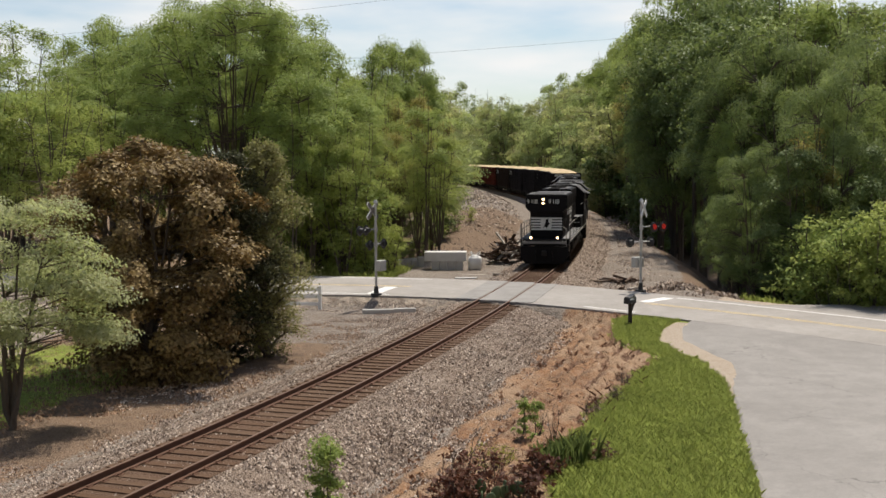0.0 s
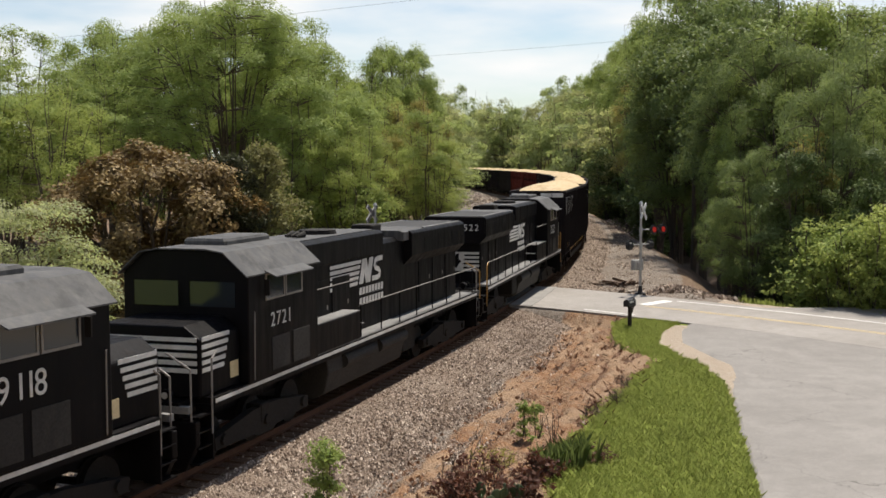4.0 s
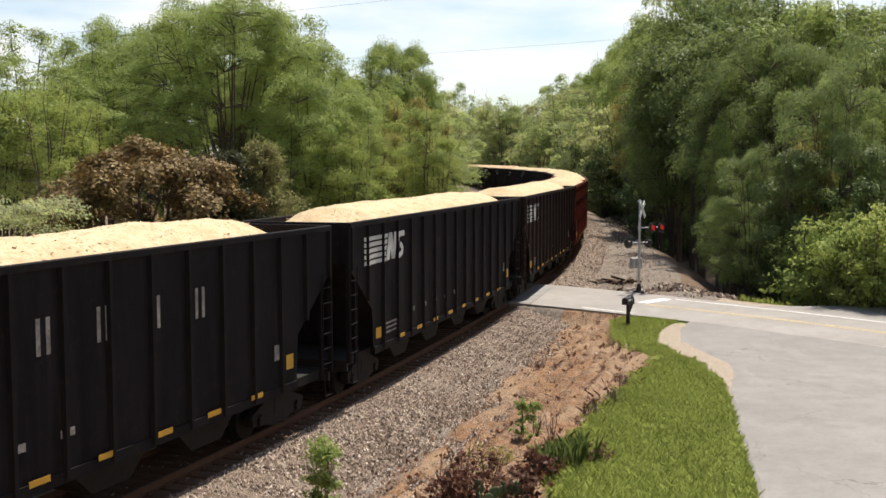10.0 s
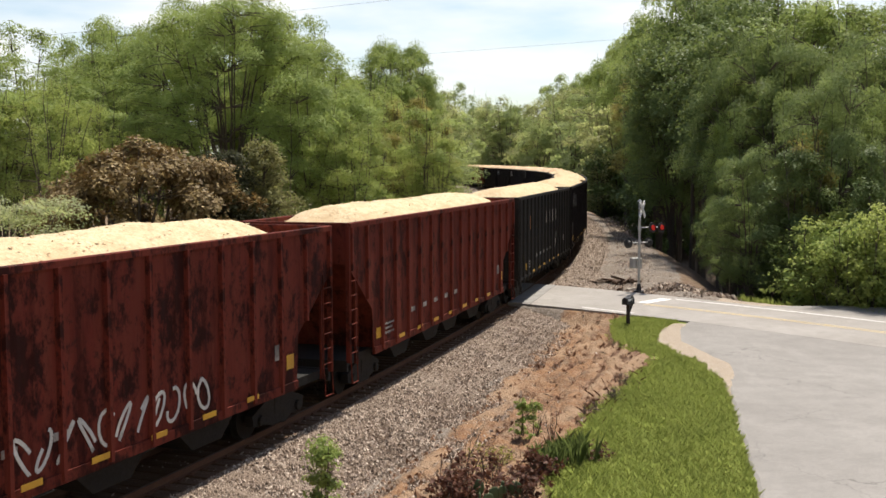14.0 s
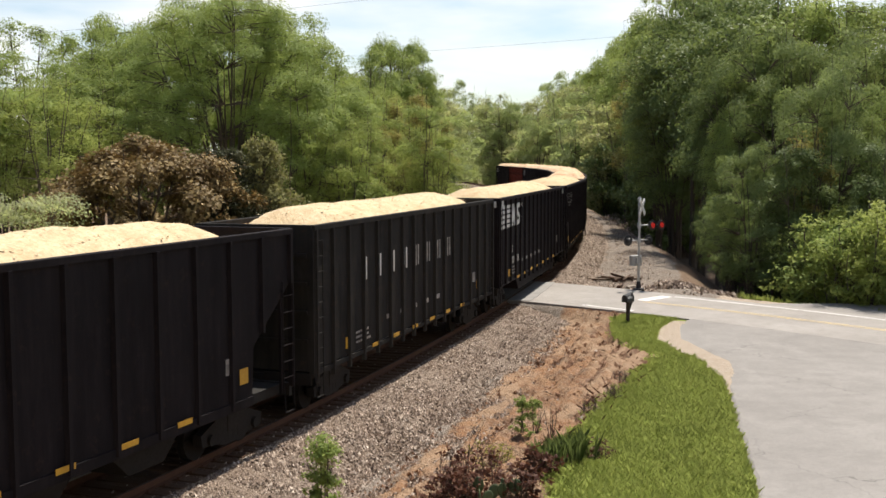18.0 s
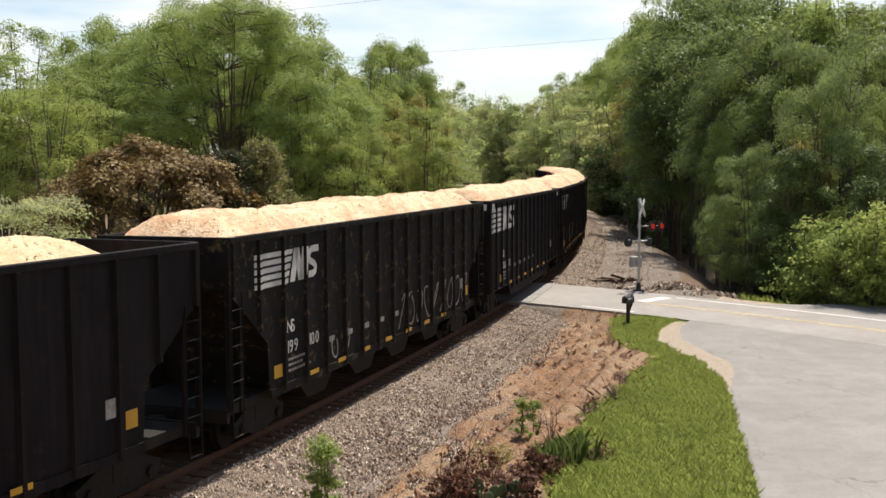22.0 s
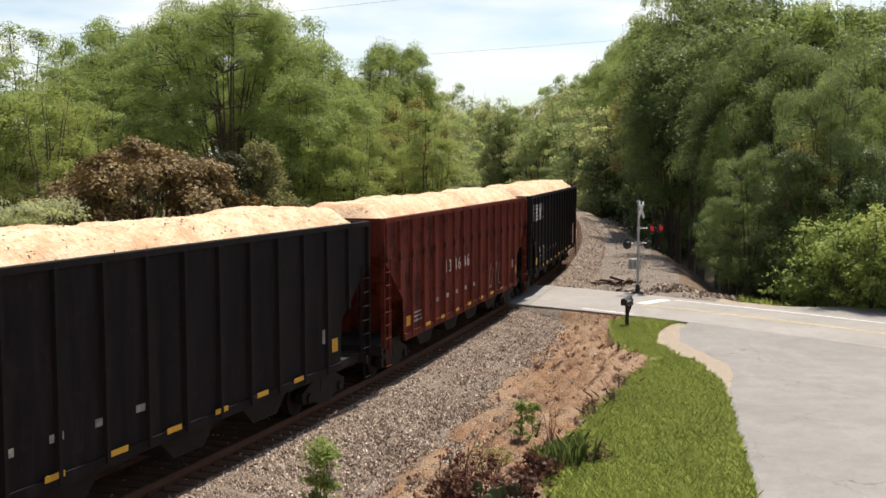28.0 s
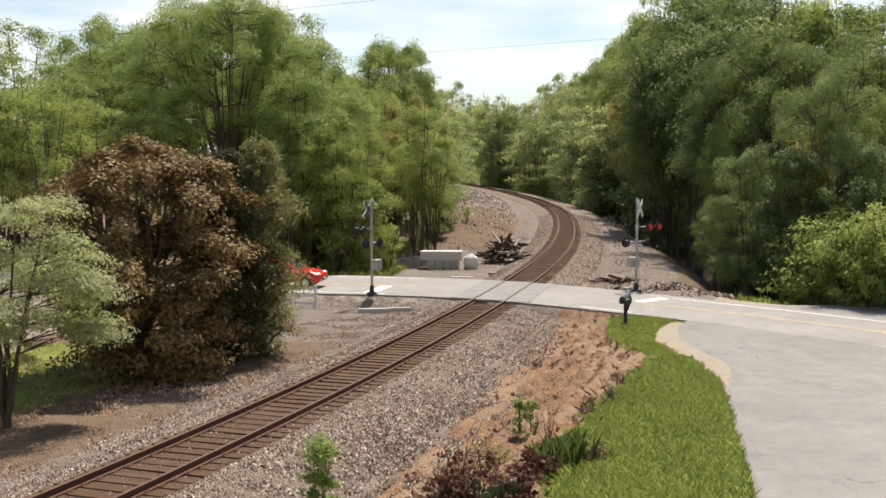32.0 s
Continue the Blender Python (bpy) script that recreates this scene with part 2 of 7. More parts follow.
GROUND = ground_material()
ASPHALT = asphalt_material("asphalt_side_road", (0.166, 0.155, 0.145), (0.228, 0.215, 0.202), 0.7)
ROADTOP = asphalt_material("asphalt_road", (0.20, 0.184, 0.168), (0.28, 0.262, 0.245), 0.3)
FOULED = ballast_material("fouled_ballast", 0.85)
BALLAST, STONE, TIE, BARK = ballast_material(), stone_material(), tie_material(), bark_material()
RAIL_SIDE = rail_material("rusty_rail", (0.058, 0.027, 0.016), (0.135, 0.064, 0.037))
RAIL_HEAD = Nodes("rail_head", 0.55, 0.4).colour((0.12, 0.078, 0.056)).mat
WHITE_LINE = worn("road_paint_white", (0.72, 0.72, 0.70), (0.38, 0.37, 0.36), 0.8)
YELLOW_LINE = worn("road_paint_yellow", (0.52, 0.40, 0.20), (0.34, 0.29, 0.21), 0.8)
LEAF_GREEN = leafy("leaf_green", (0.13, 0.195, 0.042), (0.26, 0.325, 0.095), 0.4)
LEAF_LIGHT = leafy("leaf_spring_green", (0.20, 0.26, 0.05), (0.34, 0.375, 0.105), 0.44)
LEAF_DEEP = leafy("leaf_deep_green", (0.085, 0.13, 0.042), (0.165, 0.21, 0.08), 0.3, glow=(0.26, 0.32, 0.09))
LEAF_MID = leafy("leaf_mid_green", (0.105, 0.155, 0.05), (0.20, 0.25, 0.095), 0.38, glow=(0.31, 0.37, 0.11))
LEAF_OLIVE = leafy("leaf_olive", (0.19, 0.18, 0.055), (0.33, 0.28, 0.10), 0.45, glow=(0.42, 0.38, 0.10))
LEAF_COPPER = leafy("leaf_copper", (0.068, 0.039, 0.019), (0.36, 0.265, 0.11), 0.13, glow=(0.34, 0.20, 0.07))
LEAF_CEDAR = leafy("leaf_cedar", (0.14, 0.145, 0.055), (0.29, 0.27, 0.12), 0.4, glow=(0.34, 0.33, 0.11))
LEAF_PINE = leafy("leaf_dark_cedar", (0.035, 0.042, 0.02), (0.09, 0.09, 0.045), 0.2, glow=(0.12, 0.13, 0.05))
LEAF_DOGWOOD = leafy("leaf_dogwood", (0.22, 0.24, 0.105), (0.42, 0.43, 0.26), 0.5)
LEAF_DRY = leafy("leaf_dry", (0.055, 0.022, 0.016), (0.15, 0.07, 0.045), 0.2, glow=(0.20, 0.08, 0.04))
# paler, greyer leaf colours: the haze over distant trees is put in here
LEAF_HAZY = leafy("leaf_hazy", (0.17, 0.22, 0.095), (0.27, 0.32, 0.155), 0.6)
LEAF_HAZY_TAN = leafy("leaf_hazy_tan", (0.23, 0.23, 0.11), (0.34, 0.32, 0.17), 0.62)
GRASS = leafy("grass_blade", (0.20, 0.275, 0.045), (0.42, 0.45, 0.14), 0.5)
STRAW = leafy("dry_straw", (0.26, 0.25, 0.10), (0.46, 0.40, 0.21), 0.4)

# ---- mesh helpers
class Build:
    """Collects vertices and faces for one mesh."""

    def __init__(self):
        self.v, self.f = [], []

    def add(self, verts, faces, m=None):
        n = len(self.v)
        if m is not None:
            verts = [tuple(m @ Vector(p)) for p in verts]
        self.v += [tuple(p) for p in verts]
        self.f += [tuple(i + n for i in f) for f in faces]
        return self

    def box(self, x0, x1, y0, y1, z0, z1, m=None, c=0.0):
        """A box; c cuts its upright and upper edges."""
        if c <= 0:
            v = [(x, y, z) for z in (z0, z1) for x, y in ((x0, y0), (x1, y0), (x1, y1), (x0, y1))]
            return self.add(v, [(3, 2, 1, 0), (4, 5, 6, 7), (0, 1, 5, 4), (1, 2, 6, 5), (2, 3, 7, 6), (3, 0, 4, 7)], m)
        ring = lambda d, z: [(x0 + c + d, y0 + d, z), (x1 - c - d, y0 + d, z), (x1 - d, y0 + c + d, z), (x1 - d, y1 - c - d, z),
                             (x1 - c - d, y1 - d, z), (x0 + c + d, y1 - d, z), (x0 + d, y1 - c - d, z), (x0 + d, y0 + c + d, z)]
        v = ring(0, z0) + ring(0, z1 - c) + ring(c * 0.7, z1)
        f = [tuple(range(7, -1, -1)), tuple(range(16, 24))]
        for k in (0, 8):
            f += [(k + i, k + (i + 1) % 8, k + 8 + (i + 1) % 8, k + 8 + i) for i in range(8)]
        return self.add(v, f, m)

    def tube(self, p0, p1, r0, r1=None, n=8, caps=True):
        r1 = r0 if r1 is None else r1
        p0, p1 = Vector(p0), Vector(p1)
        d = (p1 - p0).normalized()
        a = d.orthogonal().normalized()
        b = d.cross(a)
        ring = lambda p, r: [tuple(p + (a * math.cos(6.28319 * i / n) + b * math.sin(6.28319 * i / n)) * r) for i in range(n)]
        f = [(i, (i + 1) % n, n + (i + 1) % n, n + i) for i in range(n)]
        if caps:
            f += [tuple(range(n - 1, -1, -1)), tuple(range(n, 2 * n))]
        return self.add(ring(p0, r0) + ring(p1, r1), f)

    def pipe(self, pts, r, n=6):
        for a, b in zip(pts, pts[1:]):
            self.tube(a, b, r, r, n)
        return self

    def prism(self, outline, y0, y1, axis="y"):
        """An outline in two axes, drawn out along the third."""
        n = len(outline)
        put = {"y": lambda a, b, k: (a, k, b), "x": lambda a, b, k: (k, a, b), "z": lambda a, b, k: (a, b, k)}[axis]
        v = [put(a, b, y0) for a, b in outline] + [put(a, b, y1) for a, b in outline]
        f = [tuple(range(n)), tuple(range(2 * n - 1, n - 1, -1))] + [(i, n + i, n + (i + 1) % n, (i + 1) % n) for i in range(n)]
        return self.add(v, f)

    def blob(self, centre, size, rings=5, segs=8, rough=0.0, rnd=None):
        cx, cy, cz = centre
        v, f = [(cx, cy, cz - size[2])], []
        for i in range(1, rings):
            th = math.pi * i / rings
            for j in range(segs):
                ph = 2 * math.pi * j / segs
                k = 1 + (rnd.uniform(-rough, rough) if rnd else 0)
                v.append((cx + size[0] * k * math.sin(th) * math.cos(ph), cy + size[1] * k * math.sin(th) * math.sin(ph), cz - size[2] * k * math.cos(th)))
        v.append((cx, cy, cz + size[2]))
        top = len(v) - 1
        for j in range(segs):
            f.append((0, 1 + (j + 1) % segs, 1 + j))
            f.append((top, top - segs + j, top - segs + (j + 1) % segs))
            for i in range(rings - 2):
                a = 1 + i * segs
                f.append((a + j, a + (j + 1) % segs, a + segs + (j + 1) % segs, a + segs + j))
        return self.add(v, f)

    def mesh(self, name, mat, smooth=False):
        me = bpy.data.meshes.new(name)
        me.from_pydata(self.v, [], self.f)
        bm = bmesh.new()
        bm.from_mesh(me)
        bmesh.ops.recalc_face_normals(bm, faces=bm.faces)
        bm.to_mesh(me)
        bm.free()
        if smooth:
            me.shade_smooth()
        if mat:
            me.materials.append(mat)
        return me


def part(name, what, material=None, parent=None, label="", at=None, smooth=False, bevel=0.0, kind=""):
    """Links a mesh, or what a Build holds, as one object under a thing or a part."""
    me = what.mesh(name, material, smooth) if isinstance(what, Build) else what
    ob = new(name, me)
    if parent:
        ob.parent = parent
    if at is not None:
        ob.matrix_basis = at
    if bevel:
        md = ob.modifiers.new("edges", "BEVEL")
        md.width, md.segments, md.limit_method, md.angle_limit = bevel, 2, "ANGLE", radians(40)
    return tagged(ob, label=label, kind=kind)


def thing(name, label, category, at=None, group=""):
    """An empty at the base of a thing, which carries its parts."""
    ob = new(name)
    ob.empty_display_size = 0.3
    if at is not None:
        ob.matrix_basis = at
    return tagged(ob, label, category, group)


def quads(name, verts, mat, n=4):
    """One mesh of separate n-cornered faces, quickly, from an array of corners."""
    verts = np.asarray(verts, np.float32).reshape(-1, 3)
    k = len(verts) // n
    me = bpy.data.meshes.new(name)
    me.vertices.add(k * n)
    me.vertices.foreach_set("co", verts.ravel())
    me.loops.add(k * n)
    me.loops.foreach_set("vertex_index", np.arange(k * n, dtype=np.int32))
    me.polygons.add(k)
    me.polygons.foreach_set("loop_start", np.arange(0, k * n, n, dtype=np.int32))
    me.update(calc_edges=True)
    if mat:
        me.materials.append(mat)
    return me


def grid_mesh(name, P, mat, smooth=True):
    """A sheet from an array of points [rows, columns, 3]."""
    r, c, _ = P.shape
    me = bpy.data.meshes.new(name)
    i = np.arange(r * c).reshape(r, c)
    f = np.stack([i[:-1, :-1], i[:-1, 1:], i[1:, 1:], i[1:, :-1]], -1).reshape(-1, 4).astype(np.int32)
    me.vertices.add(r * c)
    me.vertices.foreach_set("co", P.astype(np.float32).ravel())
    me.loops.add(f.size)
    me.loops.foreach_set("vertex_index", f.ravel())
    me.polygons.add(len(f))
    me.polygons.foreach_set("loop_start", np.arange(0, f.size, 4, dtype=np.int32))
    me.update(calc_edges=True)
    if smooth:
        me.shade_smooth()
    else:
        me.shade_flat()
    if mat:
        me.materials.append(mat)
    return me


# ---- the line of the railway: distance s along it from the near end of the view, curving to the left as it goes away
def rail_line():
    s = np.arange(-520.0, 561.0, 1.0)
    k = np.interp(s, [-60, -20, 0, 30, 45, 60, 75, 90, 110, 130, 160, 190, 230, 300, 330, 560],
                  [0, 3.0, 3.63, 2.69, 3.02, 3.07, 1.94, 1.44, 1.99, 2.14, 1.52, 0.97, 0.76, 0.9, 2.2, 2.2]) / 1000
    h = np.zeros_like(s)
    h[1:] = -np.cumsum((k[1:] + k[:-1]) / 2)
    i0 = int(np.where(s == 0)[0][0])
    h += 0.3581 - h[i0]
    hm = (h[1:] + h[:-1]) / 2
    x, y = np.zeros_like(s), np.zeros_like(s)
    x[1:], y[1:] = np.cumsum(np.sin(hm)), np.cumsum(np.cos(hm))
    return s, x - x[i0] - 8.158, y - y[i0] + 17.859, h


LINE_S, LINE_X, LINE_Y, LINE_H = rail_line()


def on_line(s, side=0.0):
    """x, y and heading at s, a way to the side (to the right when looking away from the camera)."""
    h = np.interp(s, LINE_S, LINE_H)
    return np.interp(s, LINE_S, LINE_X) + np.cos(h) * side, np.interp(s, LINE_S, LINE_Y) - np.sin(h) * side, h


def beside(x, y):
    """How far to the right of the line a place is, and the line's s there."""
    xt, h = np.interp(y, LINE_Y, LINE_X), np.interp(y, LINE_Y, LINE_H)
    lat = (x - xt) * np.cos(h)
    return lat, np.interp(y + (x - xt) * np.sin(h) * np.cos(h), LINE_Y, LINE_S)


def curve_near(pts, n=200):
    """A smooth open curve through a few plan points."""
    pts = np.array(pts, float)
    d = np.concatenate([[0], np.cumsum(np.hypot(*np.diff(pts[:, :2], axis=0).T))])
    t = np.linspace(0, d[-1], n)
    out = np.stack([np.interp(t, d, pts[:, i]) for i in range(pts.shape[1])], 1)
    for _ in range(int(n * 0.06) * 3):
        out[1:-1] = (out[:-2] + 2 * out[1:-1] + out[2:]) / 4
    return out


ROAD = curve_near([(-70, 70, 3.6), (-30, 61.5, 3.8), (-12, 58.6, 4.2), (-3, 57.4, 4.2), (3.6, 55.0, 3.7), (9.2, 49.4, 3.2), (12.2, 46.5, 3.1), (16.5, 41.2, 3.1),
                   (24, 31.5, 3.1), (40, 11, 3.1), (70, -26, 3.1)], 260)


def road_offset(x, y):
    """Signed distance to the road's middle (positive on the far side) and its half width there."""
    x, y = np.asarray(x, float), np.asarray(y, float)
    shape = x.shape
    p = np.stack([x.ravel(), y.ravel()], 1)
    out, hw = np.zeros(len(p)), np.zeros(len(p))
    tang = np.gradient(ROAD[:, :2], axis=0)
    tang /= np.hypot(*tang.T)[:, None]
    for a in range(0, len(p), 20000):
        d = p[a:a + 20000, None, :] - ROAD[None, :, :2]
        i = (d ** 2).sum(2).argmin(1)
        e = p[a:a + 20000] - ROAD[i, :2]
        tt = tang[i]
        dist = np.hypot(*e.T)
        out[a:a + 20000] = np.where(tt[:, 0] * e[:, 1] - tt[:, 1] * e[:, 0] > 0, dist, -dist)
        hw[a:a + 20000] = ROAD[i, 2]
    return out.reshape(shape), hw.reshape(shape)


def smooth_step(a, b, v):
    t = np.clip((v - a) / (b - a), 0, 1)
    return t * t * (3 - 2 * t)


def bank(y):
    """The rise of the ground from the crossing back towards the bank on which the camera stands."""
    return 0.0009 * np.maximum(0, 43 - y) ** 2 + np.maximum(0, 14 - y) * 0.22


# left edge of the side road, and left edge of the grass, as x at y
SIDE_Y, SIDE_X = [-40, 10, 19, 20.4, 25, 30, 32.7, 34.8, 36, 39.5, 42.3, 47, 60], [3.0, 4.2, 5.5, 5.83, 6.74, 7.77, 8.46, 8.8, 8.62, 8.3, 8.85, 11, 16]
GRASS_Y, GRASS_X = [-40, 10, 19, 21.3, 24.4, 27.7, 30.9, 35.3, 37, 39.5, 43.8, 46, 60], [-4, 1.2, 1.73, 1.92, 2.7, 3.91, 4.99, 6.6, 6.5, 5.96, 6.48, 7.6, 12]


def ground_z(x, y):
    x, y = np.asarray(x, float), np.asarray(y, float)
    lat, s = beside(x, y)
    gx = np.interp(y, GRASS_Y, GRASS_X)
    side = bank(y) * smooth_step(-1.5, 2.5, x - gx + 2.5)
    z = np.where(lat > 0, -0.62 + (side + 0.60) * smooth_step(4.6, 8.2, lat), -0.55 - 0.05 * smooth_step(3, 8, -lat))
    z = np.where((lat > 0) & (x > gx), np.maximum(z, side - 0.02), z)
    off, hw = road_offset(x, y)
    # beyond the road: the line runs on a bank, with a deep hollow on the right and low ground on the left
    past = smooth_step(0.5, 9.0, off - hw)
    wide = np.interp(s, [40, 60, 75, 92, 120, 170, 300], [8.0, 7.4, 6.0, 4.6, 3.7, 3.9, 3.6])
    hollow = -0.5 - 4.6 * smooth_step(0, 8, lat - wide) + 3.0 * smooth_step(16, 45, lat - wide) + 9 * smooth_step(40, 140, lat)
    low = -0.5 + 1.6 * smooth_step(4, 9, -lat) * smooth_step(62, 95, s) * (1 - smooth_step(9, 20, -lat)) + 5 * smooth_step(30, 120, -lat)
    z = np.where(off > 0, z * (1 - past) + past * np.where(lat > 0, hollow, low), z)
    # the road itself lies level with the rails
    flat = 1 - smooth_step(0.0, np.where(off < 0, 1.0, 1.6), np.abs(off) - hw)
    z = z * (1 - flat) - 0.10 * flat
    z = z - 0.28 * (1 - smooth_step(2.2, 3.4, np.abs(lat))) * (1 - flat)
    return z

# ---- ground, road, railway bed
def spread(marks):
    """Coordinates whose spacing changes: (start, end, step) after (start, end, step)."""
    return np.concatenate([np.arange(a, b, st) for a, b, st in marks])


def sand_width(y):
    """How far the sandy edge reaches from the side road into the grass."""
    return np.interp(y, [18, 28, 31, 33.5, 36, 40, 44], [0.05, 0.07, 0.22, 0.7, 1.0, 0.8, 0.5])


def build_ground():
    xs = spread([(-900, -120, 60), (-120, -40, 5), (-40, -16, 1.0), (-16, -4, 0.3), (-4, 9, 0.16), (9, 20, 0.3), (20, 50, 1.0), (50, 130, 5), (130, 901, 60)])
    ys = spread([(-500, -60, 40), (-60, 0, 5), (0, 16, 1.0), (16, 46, 0.16), (46, 64, 0.3), (64, 130, 0.8), (130, 330, 4), (330, 1500, 60)])
    X, Y = np.meshgrid(xs, ys)
    Z = ground_z(X, Y)
    rng = np.random.default_rng(3)
    lat, s = beside(X, Y)
    off, hw = road_offset(X, Y)
    rough = smooth_step(0.3, 2.0, np.abs(off) - hw) * smooth_step(2.6, 4.0, np.abs(lat))
    on_side_road = (lat > 0) & (off < hw) & (Y < 50)
    rough = np.where(on_side_road, rough * (1 - smooth_step(-1.2, -0.2, X - np.interp(Y, SIDE_Y, SIDE_X))), rough)
    Z = np.where(on_side_road, Z - 0.10 * smooth_step(0.0, 0.5, X - np.interp(Y, SIDE_Y, SIDE_X)), Z)
    rough = np.where((lat > 0) & (off < 0), rough * (1 - 0.8 * smooth_step(-0.6, 0.4, X - np.interp(Y, GRASS_Y, GRASS_X))), rough)
    bumps = np.array([noise.noise((x * 0.9, y * 0.9, 3.0)) * 0.07 + noise.noise((x * 0.25, y * 0.25, 9.0)) * 0.12 for x, y in zip(X.ravel(), Y.ravel())]).reshape(X.shape)
    Z = Z + bumps * rough + rng.normal(0, 0.012, X.shape) * rough
    # the clay bank is washed out into steps and gullies
    wash = smooth_step(4.0, 5.2, lat) * (1 - smooth_step(-0.5, 0.4, X - np.interp(Y, GRASS_Y, GRASS_X))) * ((off < -hw - 0.4) & (Y > 17) & (Y < 50))
    for i, j in zip(*np.where(wash > 0.01)):
        x, y = X[i, j], Y[i, j]
        u = lat[i, j] + 0.5 * noise.noise((x * 0.8, y * 0.8, 21.0))
        step = (u * 1.5) % 1.0
        Z[i, j] += wash[i, j] * (0.28 * (0.5 - min(step / 0.75, (1 - step) / 0.25)) + 0.17 * abs(noise.noise((x * 2.6, y * 1.7, 5.0))) + 0.07 * noise.noise((x * 5.0, y * 5.0, 7.0)))
    me = grid_mesh("ground", np.stack([X, Y, Z], -1), GROUND)
    gx, sx = np.interp(Y, GRASS_Y, GRASS_X), np.interp(Y, SIDE_Y, SIDE_X)
    near = off < 0
    right, left = lat > 0, lat <= 0
    grass = np.where(right & near, smooth_step(-0.5, 0.5, X - gx) * (1 - 0.7 * smooth_step(0, 0.5, X - sx)), 0)
    grass = np.where(left & near, smooth_step(6.6, 8.6, -lat) * (1 - smooth_step(40, 46, Y)) * 0.8, grass)
    verge = (off > 0) & (off < hw + 4) & (lat > 9)
    grass = np.where(verge, 0.75, grass)
    grass = np.where((off > 0) & left & (lat < -9 - 6 * (s > 74)) & (s < 150), 0.35, grass)
    clay = np.where(right & near, smooth_step(3.2, 4.8, lat + np.interp(s, [6, 18, 30], [-0.9, 0.0, 0.8])) * (1 - grass), 0)
    clay = np.where(left & near & (Y > 38), 0.42 * smooth_step(3.4, 5, -lat), clay)
    grit = 1 - smooth_step(2.8, 4.0, np.abs(lat) - np.where(right, np.interp(s, [6, 18, 30, 34], [1.3, 0.6, 0.0, 0.2]), 0))
    wide = np.interp(s, [40, 60, 75, 92, 120, 170, 300], [8.0, 7.4, 6.0, 4.6, 3.7, 3.9, 3.6])
    bed = (off > 0) & (lat > -9) & (lat < wide + 0.5)
    grit = np.where(bed, np.maximum(grit, 0.82), grit)
    mound = (off > 0) & (s > 66) & (s < 150) & (lat < -3.4) & (lat > -13)
    grit = np.where(mound, np.where((s < 108) & (lat < -5), 0.2, 0.6), grit)
    grit = np.where((off > 0) & (s >= 110) & (lat < -2) & (lat > -18), 0.9, grit)
    rubble = (off > hw) & (off < hw + 2.6) & (lat > 5) & (lat < 12.5)
    grit = np.where(rubble, 1.0, grit)
    sand = np.where(right & near & (Y < 44), 0.7 * smooth_step(-1.35, -0.75, (X - sx) / sand_width(Y)), 0)
    sand = np.where((off > hw) & (off < hw + 2.0) & (lat > 10), 0.75, sand)
    sand = np.where(near & (off > -hw - 0.8) & left, 0.5, sand)
    shoulder = left & near & (Y > 42) & (lat > -10)
    grit, clay = np.where(shoulder, np.maximum(grit, 0.62), grit), np.where(shoulder, 0.25, clay)
    lot = left & near & (X < -15.5) & (Y > 36) & (Y < 56)
    grit, grass = np.where(lot, 1.0, grit), np.where(lot, 0.0, grass)
    sand = np.where(lot, 0.45, sand)
    col = np.stack([grass, clay, grit, sand], -1)
    at = me.color_attributes.new("cover", "FLOAT_COLOR", "POINT")
    at.data.foreach_set("color", np.clip(col, 0, 1).astype(np.float32).ravel())
    tagged(new("ground", me), "uneven ground of grass, red clay, gravel and leaf litter", "ground", kind="structure")


build_ground()


def ribbon(name, mid, left, right, z, mat, label, category, thick=0.0):
    """A strip along a plan curve, from one offset to another (positive: far side of the road)."""
    t = np.gradient(mid[:, :2], axis=0)
    t /= np.hypot(*t.T)[:, None]
    nrm = np.stack([-t[:, 1], t[:, 0]], 1)
    rows = [mid[:, :2] + nrm * np.asarray(o).reshape(-1, 1) for o in np.linspace(0, 1, 7).reshape(-1, 1) * (np.asarray(right) - np.asarray(left)) + np.asarray(left)]
    P = np.stack([np.concatenate([r, np.full((len(r), 1), z)], 1) for r in rows], 0)
    if thick:
        lo, hi = P[:1].copy(), P[-1:].copy()
        lo[..., 2] -= thick
        hi[..., 2] -= thick
        P = np.concatenate([lo, P, hi], 0)
    return tagged(new(name, grid_mesh(name, P, mat, smooth=False)), label, category, kind="structure")


